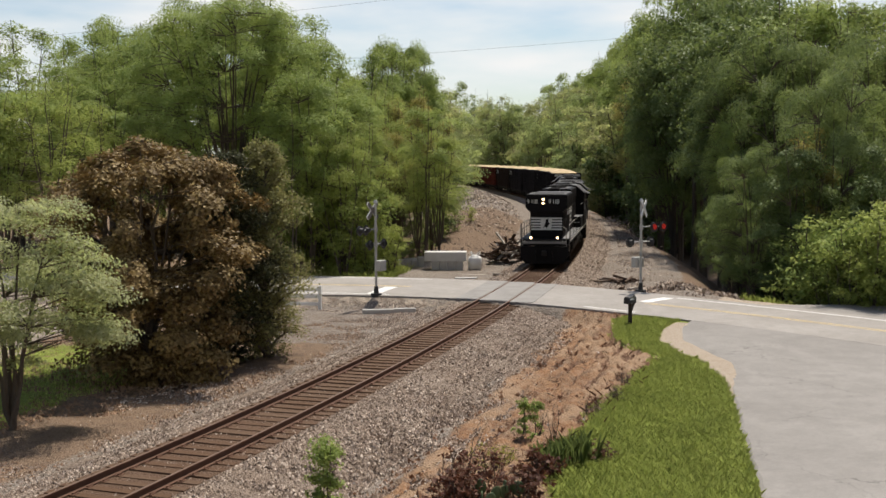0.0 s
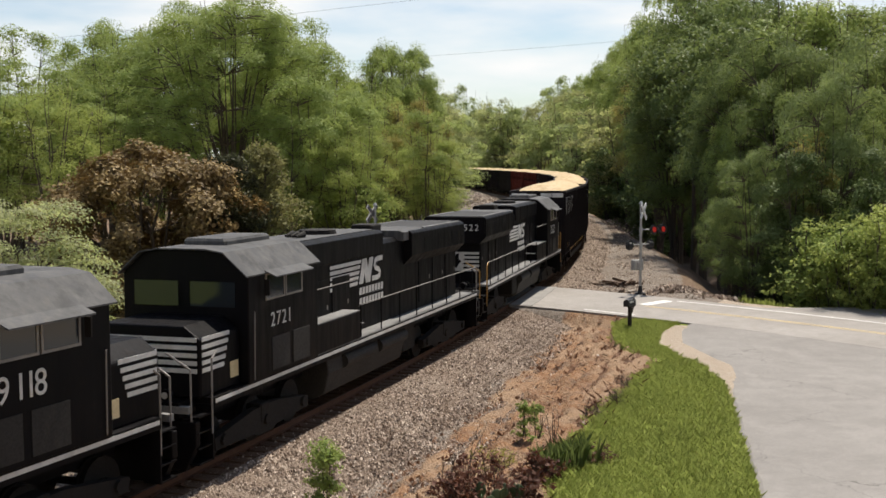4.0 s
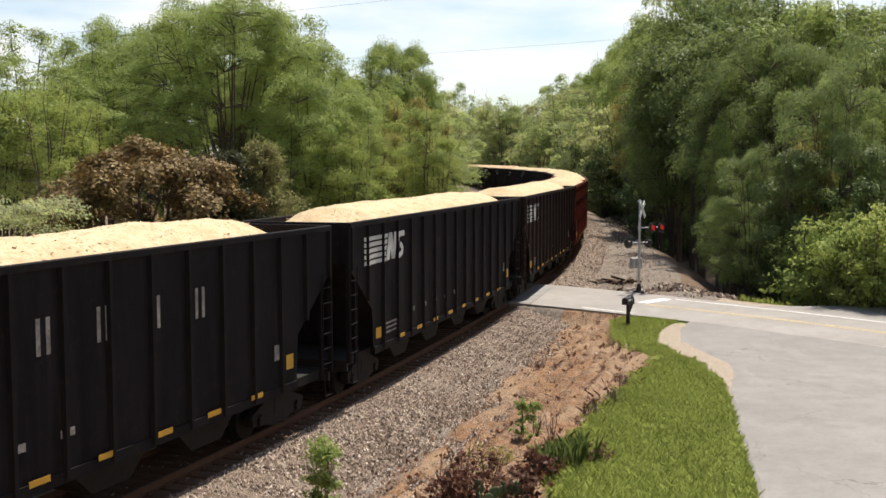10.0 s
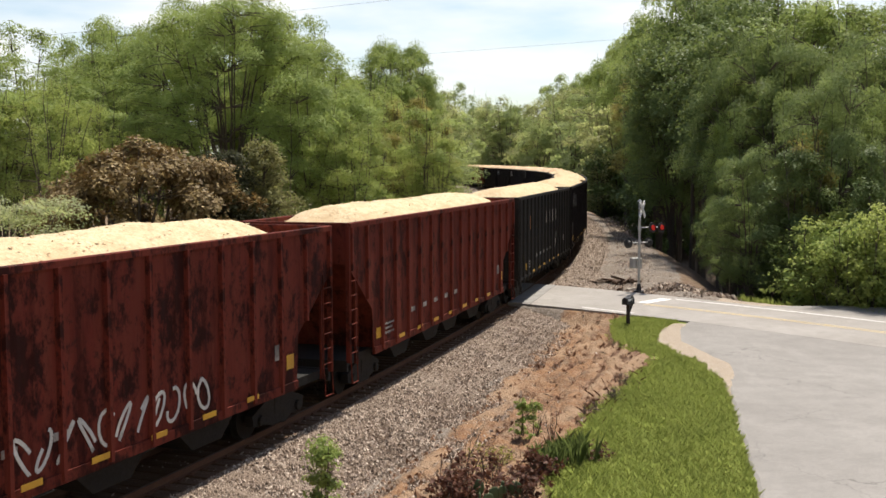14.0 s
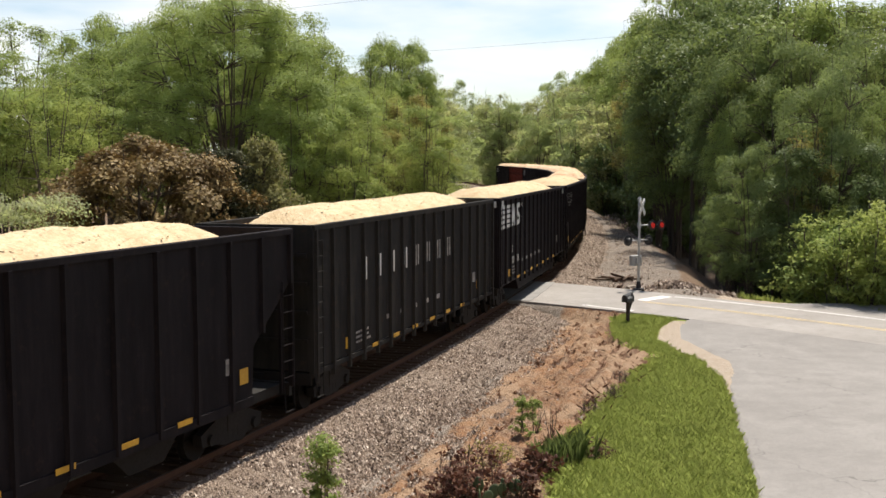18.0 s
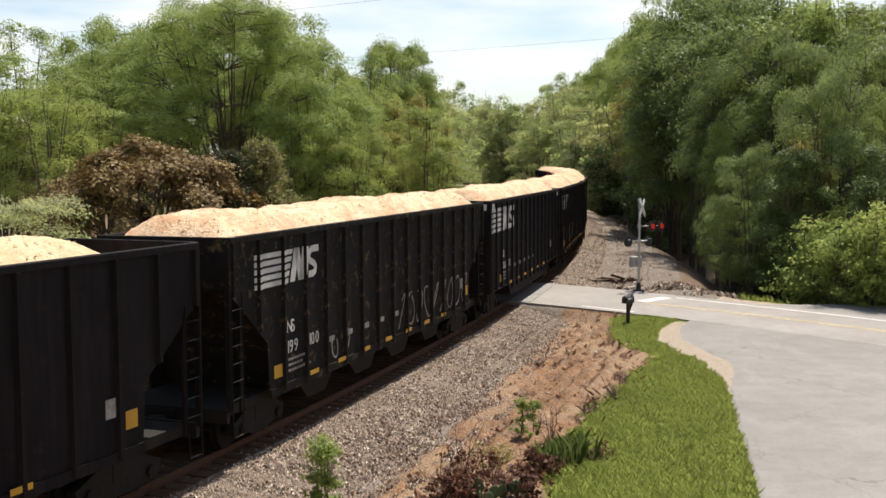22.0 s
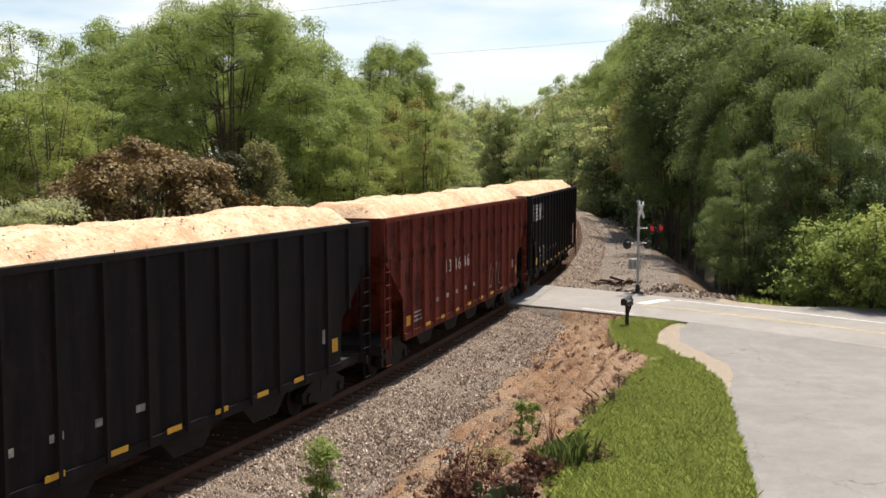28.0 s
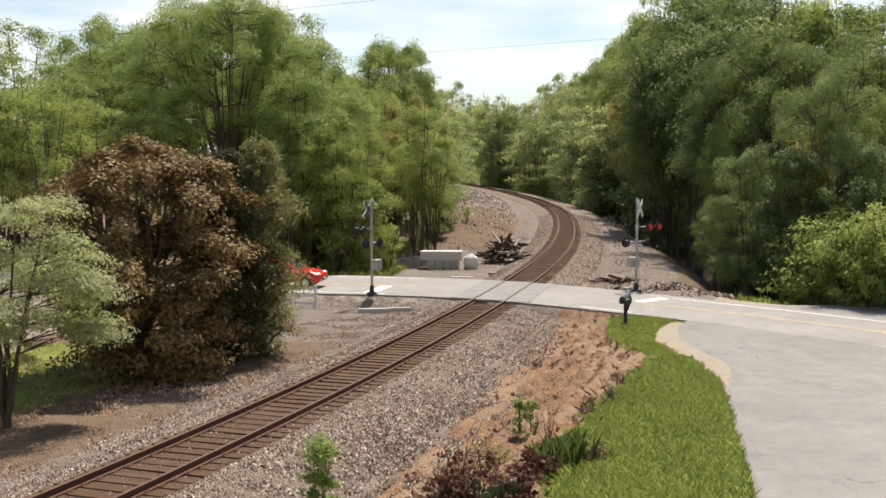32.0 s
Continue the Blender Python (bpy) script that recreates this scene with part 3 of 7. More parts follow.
def build_road():
    hw = ROAD[:, 2]
    ribbon("road", ROAD, -hw, hw, -0.03, ROADTOP, "sun-bleached grey asphalt road over the level crossing", "road", 0.12)
    lat, s = beside(ROAD[:, 0], ROAD[:, 1])
    right, left = lat > 6.3, lat < -5.2
    for keep, off, wid, mat, name, lab in (
            (right, 2.45, 0.13, WHITE_LINE, "edge_line", "white edge line along the far side of the road"),
            ((lat > 5.2) & (lat < 8.6), -2.75, 0.13, WHITE_LINE, "edge_line", "short white edge line beside the mailbox"),
            (right, 0.10, 0.11, YELLOW_LINE, "centre_line", "worn yellow centre line"),
            (right, -0.14, 0.11, YELLOW_LINE, "centre_line", "worn yellow centre line"),
            (left, 0.12, 0.12, YELLOW_LINE, "centre_line", "worn yellow centre line"),
            (left, -0.16, 0.12, YELLOW_LINE, "centre_line", "worn yellow centre line"),
            (left, 3.5, 0.13, WHITE_LINE, "edge_line", "white edge line along the road"),
            (left, -3.5, 0.13, WHITE_LINE, "edge_line", "white edge line along the road")):
        mid = ROAD[keep]
        ribbon(name, mid, np.full(len(mid), off - wid / 2), np.full(len(mid), off + wid / 2), -0.024, mat, lab, "road marking")
    for lo, hi, a, b in ((6.2, 6.9, 0.3, 2.3), (-6.6, -5.8, -3.4, -0.4)):
        k = np.where((lat > lo - 0.7) & (lat < hi + 0.7))[0]
        mid = curve_near(ROAD[k[0]:k[-1] + 1], 12)
        la = beside(mid[:, 0], mid[:, 1])[0]
        mid = mid[(la > lo) & (la < hi)] if ((la > lo) & (la < hi)).sum() > 2 else mid[4:8]
        ribbon("stop_line", mid, np.full(len(mid), a), np.full(len(mid), b), -0.0235, WHITE_LINE, "white stop bar before the crossing", "road marking")
    # side road on the right, rising to the bank
    ys = np.arange(-30, 49.1, 0.5)
    sx = np.interp(ys, SIDE_Y, SIDE_X)
    rows = []
    for u in np.linspace(0, 1, 24):
        wob = np.array([0.10 * noise.noise((y * 1.3, 2.0, 0.0)) + 0.05 * noise.noise((y * 4.0, 7.0, 0.0)) for y in ys]) if u == 0 else 0
        x = sx + wob + u ** 1.3 * 24
        off, hwid = road_offset(x, ys)
        z = bank(ys) + 0.012
        w = smooth_step(-13.0, -0.1, off + hwid)
        z = z * (1 - w) - 0.034 * w
        rows.append(np.stack([x, ys, z], 1))
    P = np.stack(rows, 0)
    lo = P[:1].copy()
    lo[..., 2] -= 0.06
    lo[..., 0] -= 0.13
    tagged(new("side_road", grid_mesh("side_road", np.concatenate([lo, P], 0), ASPHALT, smooth=False)), "pale grey patched asphalt side road with a ragged edge", "road", kind="structure")


build_road()


def build_bed():
    s = np.concatenate([np.arange(-120, -10, 6.0), np.arange(-10, 130, 0.5), np.arange(130, 340, 3.0)])
    prof = [(-3.6, -0.95), (-3.2, -0.72), (-2.2, -0.34), (-1.75, -0.22), (-1.3, -0.192), (0, -0.196), (1.3, -0.192), (1.75, -0.22), (2.4, -0.34), (4.2, -0.66), (4.7, -0.95)]
    rows = []
    rng = np.random.default_rng(8)
    for o, z in prof:
        jag = np.array([noise.noise((k * 0.5, o, 1.0)) + 0.6 * noise.noise((k * 1.7, o, 4.0)) for k in s]) * (0.55 if abs(o) > 3 else 0)
        x, y, h = on_line(s, o + jag)
        rows.append(np.stack([x, y, z + rng.normal(0, 0.012 if abs(o) > 1.4 else 0.004, len(s))], 1))
    P = np.stack(rows, 1)
    off, hw = road_offset(P[..., 0], P[..., 1])
    P[..., 2] = np.where(np.abs(off) < hw + 0.4, np.minimum(P[..., 2], -0.22), P[..., 2])
    me = grid_mesh("ballast_bed", P, BALLAST)
    me.materials.append(FOULED)
    col = np.arange(len(me.polygons)) % (len(prof) - 1)
    me.polygons.foreach_set("material_index", ((col >= 4) & (col <= 5)).astype(np.int32))
    tagged(new("ballast_bed", me), "grey crushed-stone railway ballast with brown dust", "ballast", kind="structure")


build_bed()

RAIL_PROFILE = [(-0.07, -0.17), (0.07, -0.17), (0.07, -0.155), (0.012, -0.135), (0.012, -0.045), (0.036, -0.035), (0.036, -0.006), (0.028, 0.0),
                (-0.028, 0.0), (-0.036, -0.006), (-0.036, -0.035), (-0.012, -0.045), (-0.012, -0.135), (-0.07, -0.155)]


def build_track():
    track_ob = thing("railway_track", "single railway track of rusty rails on brown wooden ties", "railway track", group="")
    s = np.concatenate([np.arange(-500, -10, 10.0), np.arange(-10, 130, 1.0), np.arange(130, 540, 4.0)])
    for side in (-0.753, 0.753):
        rows = []
        for o, z in RAIL_PROFILE + RAIL_PROFILE[:1]:
            x, y, h = on_line(s, side + o)
            rows.append(np.stack([x, y, np.full(len(s), z)], 1))
        me = grid_mesh("rail", np.stack(rows, 1), RAIL_SIDE, smooth=False)
        me.materials.append(RAIL_HEAD)
        per = len(RAIL_PROFILE)
        idx = np.zeros(len(me.polygons), np.int32)
        idx[7::per] = 1
        me.polygons.foreach_set("material_index", idx)
        part("rail", me, None, track_ob, "rust-brown steel rail with a bright running head")
    # ties: the nearest as pieces, the rest joined
    tie = Build().box(-1.30, 1.30, -0.115, 0.115, -0.36, -0.165, c=0.012).mesh("tie", TIE)
    plate = Build().box(-0.17, 0.17, -0.095, 0.095, -0.17, -0.153)
    for k in (-0.11, 0.11):
        plate.box(k - 0.02, k + 0.02, -0.06, 0.06, -0.155, -0.13)
    plate = plate.mesh("tie_plate", RAIL_SIDE)
    rnd = random.Random(2)
    rest = Build()
    n = 0
    sk = -8.0
    while sk < 330:
        x, y, h = on_line(sk)
        m = Matrix.Translation((x, y, rnd.uniform(-0.012, 0.008))) @ Matrix.Rotation(-h + rnd.uniform(-0.02, 0.02), 4, "Z") @ Matrix.Translation((rnd.uniform(-0.04, 0.04), 0, 0))
        off, hw = road_offset(np.array([x]), np.array([y]))
        if n < 290:
            part("tie", tie, None, track_ob, at=m)
            for sd in (-0.753, 0.753) if n < 145 else ():
                part("tie_plate", plate, None, track_ob, at=m @ Matrix.Translation((sd, 0, 0)))
        else:
            rest.box(-1.3, 1.3, -0.115, 0.115, -0.3, -0.165, m)
        n += 1
        sk += 0.495
    part("tie_row", rest, TIE, track_ob, kind="stuff")
    # the crossing surface between and beside the rails
    wood = worn("crossing_panel", (0.24, 0.23, 0.22), (0.14, 0.13, 0.12), 0.9)
    xs = thing("crossing_surface", "asphalt and timber crossing surface between the rails", "level crossing")
    for a, b, name in ((-0.655, 0.655, "inner_panel"), (-1.9, -0.85, "outer_panel"), (0.85, 1.9, "outer_panel")):
        ss = np.arange(33, 44.01, 0.2)
        rows = []
        for o in np.linspace(a, b, 4):
            x, y, h = on_line(ss, o)
            rows.append(np.stack([x, y, np.full(len(ss), -0.012)], 1))
        P = np.stack(rows, 1)
        off, hw = road_offset(P[..., 0], P[..., 1])
        keep = (np.abs(off) < hw + 0.25).all(1)
        P = P[keep]
        lo = P.copy()
        lo[..., 2] -= 0.1
        P = np.concatenate([lo[:, :1], P, lo[:, -1:]], 1)
        P = np.concatenate([np.minimum(P[:1], [9e9, 9e9, -0.12]), P, np.minimum(P[-1:], [9e9, 9e9, -0.12])], 0)
        part(name, grid_mesh(name, P, wood, smooth=False), None, xs)


build_track()

# ---- trees
def tree_meshes(name, seed, height, radius, base, leaves, size, leaf_mat, stems=1, limbs=16, droop=0.0, lean=0.0, gaps=0.35, top=0.75, trunk=0.16, fine=0.8, clump=1.0, twigs=True):
    """Meshes of a trunk with limbs and of a crown of single leaves in clumps. base: height of the lowest limbs; top: how wide the crown stays near its top."""
    rnd = random.Random(seed)
    rng = np.random.default_rng(seed)
    wood = Build()
    tips = []
    puff = min(1.0, max(0.14, height / 5.0))
    thin = 0.012 * max(0.3, puff)
    for st in range(stems):
        az0 = rnd.uniform(0, 6.28)
        out = 0 if stems == 1 else radius * rnd.uniform(0.25, 0.6)
        h = height * rnd.uniform(0.86, 1.0) if stems > 1 else height
        pts, p = [], Vector((rnd.uniform(-0.2, 0.2) * (stems > 1), rnd.uniform(-0.2, 0.2) * (stems > 1), -0.3))
        n = 9
        for i in range(n + 1):
            u = i / n
            pts.append(Vector((p.x + out * u ** 0.8 * math.cos(az0) + lean * u * u + rnd.uniform(-1, 1) * 0.05 * radius * u,
                               p.y + out * u ** 0.8 * math.sin(az0) + rnd.uniform(-1, 1) * 0.05 * radius * u, -0.3 + (h * 0.94 + 0.3) * u)))
        tr = trunk * (1.0 if stems == 1 else 0.62)
        for i in range(n):
            wood.tube(pts[i], pts[i + 1], tr * (1 - 0.92 * i / n) + thin, tr * (1 - 0.92 * (i + 1) / n) + thin, 6, False)
        nl = max(5, limbs // stems)
        for k in range(nl):
            u = base / height + (0.97 - base / height) * (k + rnd.random() * 0.8) / nl
            i = min(int(u * n), n - 1)
            o = pts[i].lerp(pts[i + 1], u * n - i)
            az = az0 + k * 2.4 + rnd.uniform(-0.5, 0.5)
            v = (u - base / height) / (1 - base / height)
            wide = radius * (min(1.0, 0.55 + 0.25 * (droop > 0.5) + 1.6 * v) * (1 - (1 - top) * v) * math.sqrt(max(0.05, 1 - v ** 3)))
            ln = wide * rnd.uniform(0.65, 1.05) - (out * 0.6 if stems > 1 else 0)
            ln = max(ln, (0.34 if stems > 1 else 0.26) * radius, 0.2)
            rise = rnd.uniform(0.25, 0.9) * (1 - droop)
            end = o + Vector((math.cos(az) * ln, math.sin(az) * ln, ln * rise))
            mid = o.lerp(end, 0.5) + Vector((0, 0, 0.12 * ln))
            r0 = tr * (1 - 0.9 * u) * 0.5 + thin
            wood.tube(o, mid, r0, r0 * 0.65, 4, False)
            wood.tube(mid, end, r0 * 0.65, thin * 0.6, 4, False)
            for q in range(5):
                w = 0.35 + 0.65 * (q + rnd.random()) / 5
                c = (o.lerp(mid, w * 2) if w < 0.5 else mid.lerp(end, w * 2 - 1))
                e = c + Vector((rnd.uniform(-1, 1), rnd.uniform(-1, 1), rnd.uniform(-0.4 - droop, 0.9 - droop))) * ln * 0.38
                if twigs:
                    wood.tube(c, e, r0 * 0.3 + thin * 0.3, thin * 0.4, 3, False)
                if rnd.random() > gaps * 0.5:
                    tips.append((e, 0.20 * ln + 0.28))
                if rnd.random() > 0.25 + gaps * 0.7:
                    tips.append((c.lerp(e, 0.5), 0.17 * ln + 0.24))
        tips.append((pts[-1], 0.5))
        tips.append((pts[-2], 0.7))
    C = np.array([tuple(t[0]) for t in tips])
    R = np.array([t[1] for t in tips]) * puff * clump
    return wood.mesh(name + "_trunk", BARK, True), leaf_cloud(name, rng, C, R, leaves, size, leaf_mat, droop, fine)


def leaf_cloud(name, rng, C, R, leaves, size, leaf_mat, droop=0.0, fine=0.8, flat=0.8, out=None):
    """A mesh of single leaves, gathered in sprays of radius R round the places C: each spray is a shell, fuller above than below, drawn out away from the stem."""
    w = R ** 1.8 * rng.uniform(0.5, 1.5, len(R))
    who = rng.choice(len(C), leaves, p=w / w.sum())
    d = rng.normal(0, 1, (leaves, 3))
    d[:, 2] = np.where(rng.random(leaves) < 0.62, np.abs(d[:, 2]), d[:, 2])
    d /= np.linalg.norm(d, axis=1)[:, None]
    way = C[:, :2] / (np.hypot(C[:, 0], C[:, 1])[:, None] + 0.3)
    reach = d * (R[who] * rng.uniform(0.02, 1.0, leaves) ** 0.42)[:, None] * np.array([1.0, 1.0, flat])
    along = (reach[:, :2] * way[who]).sum(1)
    reach[:, :2] += way[who] * (along * 0.45)[:, None]
    reach[:, 2] -= 0.30 * np.maximum(0, along)
    pos = C[who] + reach
    pos[:, 2] -= droop * rng.random(leaves) * 0.8
    nrm = d * 0.55 + rng.normal(0, 0.42, (leaves, 3)) + np.array([0, 0, 0.45])
    if out is not None:
        nrm += out[who] * 0.6
    nrm /= np.linalg.norm(nrm, axis=1)[:, None]
    a = np.cross(nrm, rng.normal(0, 1, (leaves, 3)))
    a /= np.linalg.norm(a, axis=1)[:, None]
    b = np.cross(nrm, a)
    L = (size * rng.uniform(0.55, 1.25, leaves))[:, None]
    W = L * rng.uniform(0.42, 0.68, leaves)[:, None] * fine / 0.8
    v = np.stack([pos - a * L, pos - b * W * 1.25 + nrm * L * 0.12 + a * L * 0.4, pos + b * W * 1.25 + a * L * 0.75], 1)
    return quads(name + "_crown", v, leaf_mat, 3)


def round_tree(name, seed, height, radius, base, leaves, size, leaf_mat, stems=7, clumps=240, puff=0.9, trunk=0.2, uneven=0.16, droop=0.0, fine=0.8, opening=None, boughs=24, bough=0.34, flat=0.8):
    """A tree whose stems fan out into a rounded crown with an uneven outline; opening: how high the crown is hollow over the fork, so that the stems show."""
    rnd = random.Random(seed)
    rng = np.random.default_rng(seed)
    wood = Build()
    mid, rz = (height + base) / 2, (height - base) / 2
    nodes = []
    for k in range(stems):
        az = k * 2.4 + rnd.uniform(-0.3, 0.3)
        reach = radius * math.sqrt((k + 0.3) / stems) * 0.72
        end = Vector((math.cos(az) * reach, math.sin(az) * reach, mid + rz * (0.86 - 0.55 * (k / stems) ** 1.5)))
        p, n = Vector((rnd.uniform(-0.1, 0.1), rnd.uniform(-0.1, 0.1), -0.3)), 7
        for i in range(1, n + 1):
            u = i / n
            q = Vector((end.x * u ** 1.35, end.y * u ** 1.35, -0.3 + (end.z + 0.3) * u)) + Vector((rnd.uniform(-1, 1), rnd.uniform(-1, 1), 0)) * 0.035 * radius
            r0 = trunk * (0.62 if stems > 1 else 1.0)
            wood.tube(p, q, r0 * (1 - 0.88 * (i - 1) / n), r0 * (1 - 0.88 * u), 6, False)
            if i > 1:
                nodes.append((q, r0 * (1 - 0.88 * u)))
            p = q
    N = np.array([tuple(q) for q, _ in nodes])
    # boughs: rounded masses of foliage with gaps between them, each made of sprays
    i = np.arange(boughs) + 0.5
    th, ph = np.arccos(1 - 2 * i / boughs), i * 2.39996 + rng.uniform(-0.4, 0.4, boughs)
    D = np.stack([np.sin(th) * np.cos(ph), np.sin(th) * np.sin(ph), np.cos(th)], 1)
    lump = np.array([noise.noise((d[0] * 1.7 + seed, d[1] * 1.7, d[2] * 1.7)) for d in D])
    D = D * ((1 - bough * 0.8) * rng.uniform(0.78, 1.05, boughs) * (1 + 1.4 * uneven * lump))[:, None]
    if opening is not None:
        D = D[D[:, 2] > opening - 0.6 * np.hypot(D[:, 0], D[:, 1])]
    which = rng.integers(0, len(D), clumps)
    e = rng.normal(0, 1, (clumps, 3))
    e[:, 2] = np.where(rng.random(clumps) < 0.7, np.abs(e[:, 2]), e[:, 2])
    e /= np.linalg.norm(e, axis=1)[:, None]
    wide = bough * rng.uniform(0.7, 1.25, len(D))[which] * rng.uniform(0.35, 1.0, clumps) ** 0.5
    C = (D[which] * np.array([radius, radius, rz]) + e * wide[:, None] * radius * np.array([1, 1, 0.85])) + [0, 0, mid]
    C[:, 2] = np.maximum(C[:, 2], 0.15)
    R = puff * rng.uniform(0.55, 1.4, len(C))
    for c in C:
        score = np.linalg.norm(N - c, axis=1) + 1.5 * np.maximum(0, N[:, 2] - c[2])
        q, r = nodes[int(score.argmin())]
        tip = Vector(c)
        m = q.lerp(tip, 0.55) + Vector((0, 0, 0.06 * (tip - q).length))
        wood.tube(q, m, min(r, 0.05 * radius / 5) * 0.9, 0.022 * radius / 5, 4, False)
        wood.tube(m, tip, 0.022 * radius / 5, 0.008 * radius / 5, 3, False)
    return wood.mesh(name + "_trunk", BARK, True), leaf_cloud(name, rng, C, R, leaves, size, leaf_mat, droop, fine, flat, e)


def plant_tree(name, meshes, x, y, label, category="tree", turn=0.0, scale=1.0, group="", tall=1.0, z=None):
    zz = float(ground_z(np.array([x]), np.array([y]))[0]) if z is None else z
    root = thing(name, label, category, Matrix.Translation((x, y, zz)) @ Matrix.Rotation(turn, 4, "Z") @ Matrix.Diagonal((scale, scale, scale * tall, 1)), group)
    part("trunk", meshes[0], None, root)
    part("crown", meshes[1], None, root)
    return root


def build_woods():
    rnd = random.Random(11)
    kinds = {
        "tall": [round_tree("tall_%d" % i, 20 + i, 17, 4.0, 3.0, 19000, 0.1, LEAF_GREEN, stems=3, clumps=90, puff=0.8, trunk=0.2, uneven=0.3, boughs=15, bough=0.36) for i in range(3)],
        "deep": [round_tree("deep_%d" % i, 30 + i, 19, 4.2, 1.0, 20000, 0.112, LEAF_DEEP, stems=3, clumps=90, puff=0.85, trunk=0.2, uneven=0.3, boughs=14, bough=0.36) for i in range(3)],
        "dome": [round_tree("dome_%d" % i, 36 + i, 17, 6.2, 3.0, 125000, 0.064, LEAF_GREEN, stems=21, clumps=460, puff=0.72, trunk=0.17, opening=0.0, boughs=56, bough=0.25, uneven=0.2) for i in range(1)],
        "round": [round_tree("round_%d" % i, 37 + i, 17, 6.2, 2.0, 44000, 0.085, LEAF_GREEN, stems=9, clumps=190, puff=0.85, uneven=0.25, boughs=24, bough=0.31) for i in range(2)],
        "dusky": [round_tree("dusky_%d" % i, 45 + i, 17, 6.2, 1.5, 62000, 0.085, LEAF_MID, stems=9, clumps=220, puff=0.85, uneven=0.25, boughs=26, bough=0.3) for i in range(2)],
        "light": [round_tree("light_%d" % i, 40 + i, 13, 3.6, 2.6, 15000, 0.066, LEAF_LIGHT, stems=7, clumps=110, puff=0.62, trunk=0.15, droop=0.5, opening=-0.5, boughs=26, bough=0.32) for i in range(2)],
        "olive": [tree_meshes("olive_%d" % i, 50 + i, 13, 2.6, 5.0, 7500, 0.075, LEAF_OLIVE, stems=5, limbs=24, gaps=0.5, trunk=0.2) for i in range(2)],
        "slim": [round_tree("slim_%d" % i, 60 + i, 14, 2.5, 5.0, 6500, 0.078, LEAF_GREEN, stems=2, clumps=60, puff=0.55, trunk=0.17, uneven=0.3, boughs=16, bough=0.34) for i in range(2)],
        "bush": [tree_meshes("bush_%d" % i, 70 + i, 3.2, 1.7, 0.2, 5200, 0.048, m, stems=5, limbs=20, gaps=0.3, trunk=0.06, twigs=False) for i, m in enumerate((LEAF_GREEN, LEAF_LIGHT))],
        "under": [tree_meshes("under_%d" % i, 75 + i, 6.0, 2.6, 0.2, 3400, 0.13, LEAF_DEEP, stems=4, limbs=28, gaps=0.1, trunk=0.07, twigs=False) for i in range(2)],
        "shade": [tree_meshes("shade_%d" % i, 85 + i, 21, 5.0, 8.5, 9500, 0.15, LEAF_DEEP, limbs=24, gaps=0.1, twigs=False, clump=1.15, trunk=0.22) for i in range(2)],
        "far": [round_tree("far_%d" % i, 80 + i, 18, 5.2, -3.5, 9000, 0.165, m, stems=4, clumps=90, puff=1.0, trunk=0.22, uneven=0.3, boughs=22, bough=0.33) for i, m in enumerate((LEAF_HAZY, LEAF_HAZY_TAN, LEAF_HAZY))],
    }
    says = {"round": "rounded broadleaf tree in fresh green leaf", "dusky": "rounded tree in deep green leaf", "shade": "tall shady tree with a bare dark trunk", "dome": "broad many-stemmed tree with a domed green crown", "tall": "tall broadleaf tree in fresh green leaf", "deep": "tall dense tree in deep green leaf", "light": "many-stemmed tree in pale spring green",
            "olive": "slender-stemmed tree in thin olive-brown leaf", "slim": "slim young tree with a bare lower trunk", "bush": "leafy green roadside bush", "under": "dark leafy undergrowth tree in the hollow", "far": "distant woodland tree in spring leaf paled by haze"}
    names = {"round": "broadleaf_tree", "dusky": "broadleaf_tree", "shade": "shade_tree", "dome": "broadleaf_tree", "tall": "broadleaf_tree", "deep": "broadleaf_tree", "light": "willow_tree", "olive": "young_tree", "slim": "young_tree", "bush": "bush", "far": "woodland_tree", "under": "undergrowth_tree"}

    def put(kind, px, d, top=None, tall=1.0, scale=None, free=False):
        """A tree d metres away, in the direction px, whose top shows at the height top."""
        x = (px - 784) / 1980 * d
        pick = kinds[kind][rnd.randrange(len(kinds[kind]))]
        while True:
            off, hw = road_offset(np.array([x]), np.array([d]))
            if abs(off[0]) > hw[0] + (0.9 if kind == "bush" else 1.8):
                break
            d += 0.5
            x = (px - 784) / 1980 * d
        lat, s = beside(np.array([x]), np.array([d]))
        if not free and kind not in ("bush", "far") and ((0 < lat[0] < (11.5 if d < 100 else 8)) or -5.5 < lat[0] <= 0):
            return
        z = float(ground_z(np.array([x]), np.array([d]))[0])
        full = {"round": 17, "dusky": 17, "shade": 21, "dome": 17, "tall": 17, "deep": 19, "light": 13, "olive": 13, "slim": 14, "bush": 3.2, "far": 18, "under": 6.0}[kind]
        if top is not None:
            h = 6.408 + (282 - top) / 1980 * d - z
            scale = scale or h / full
            tall = h / full / scale
        plant_tree(names[kind], pick, x, d, says[kind], "bush" if kind == "bush" else "tree", rnd.uniform(0, 6.28), scale or 1.0, "woods", tall, z)

    # left of the line: the big tree, the pale one, the row by the road
    put("dome", 405, 72, -45, scale=1.08)
    put("round", 265, 84, 25, scale=1.0)
    put("round", 195, 88, 25, scale=0.85)
    put("round", 150, 92, 60, scale=0.7)
    put("round", 545, 80, 25, scale=0.75)
    put("round", 690, 112, 52, scale=0.7)
    put("round", 330, 92, 0, scale=1.0)
    put("round", 235, 96, 15, scale=1.0)
    put("round", 425, 98, -35, scale=1.1)
    put("round", 480, 94, 20, scale=1.0)
    put("round", 205, 80, 90, scale=0.8)
    put("round", 525, 88, 65, scale=0.85)
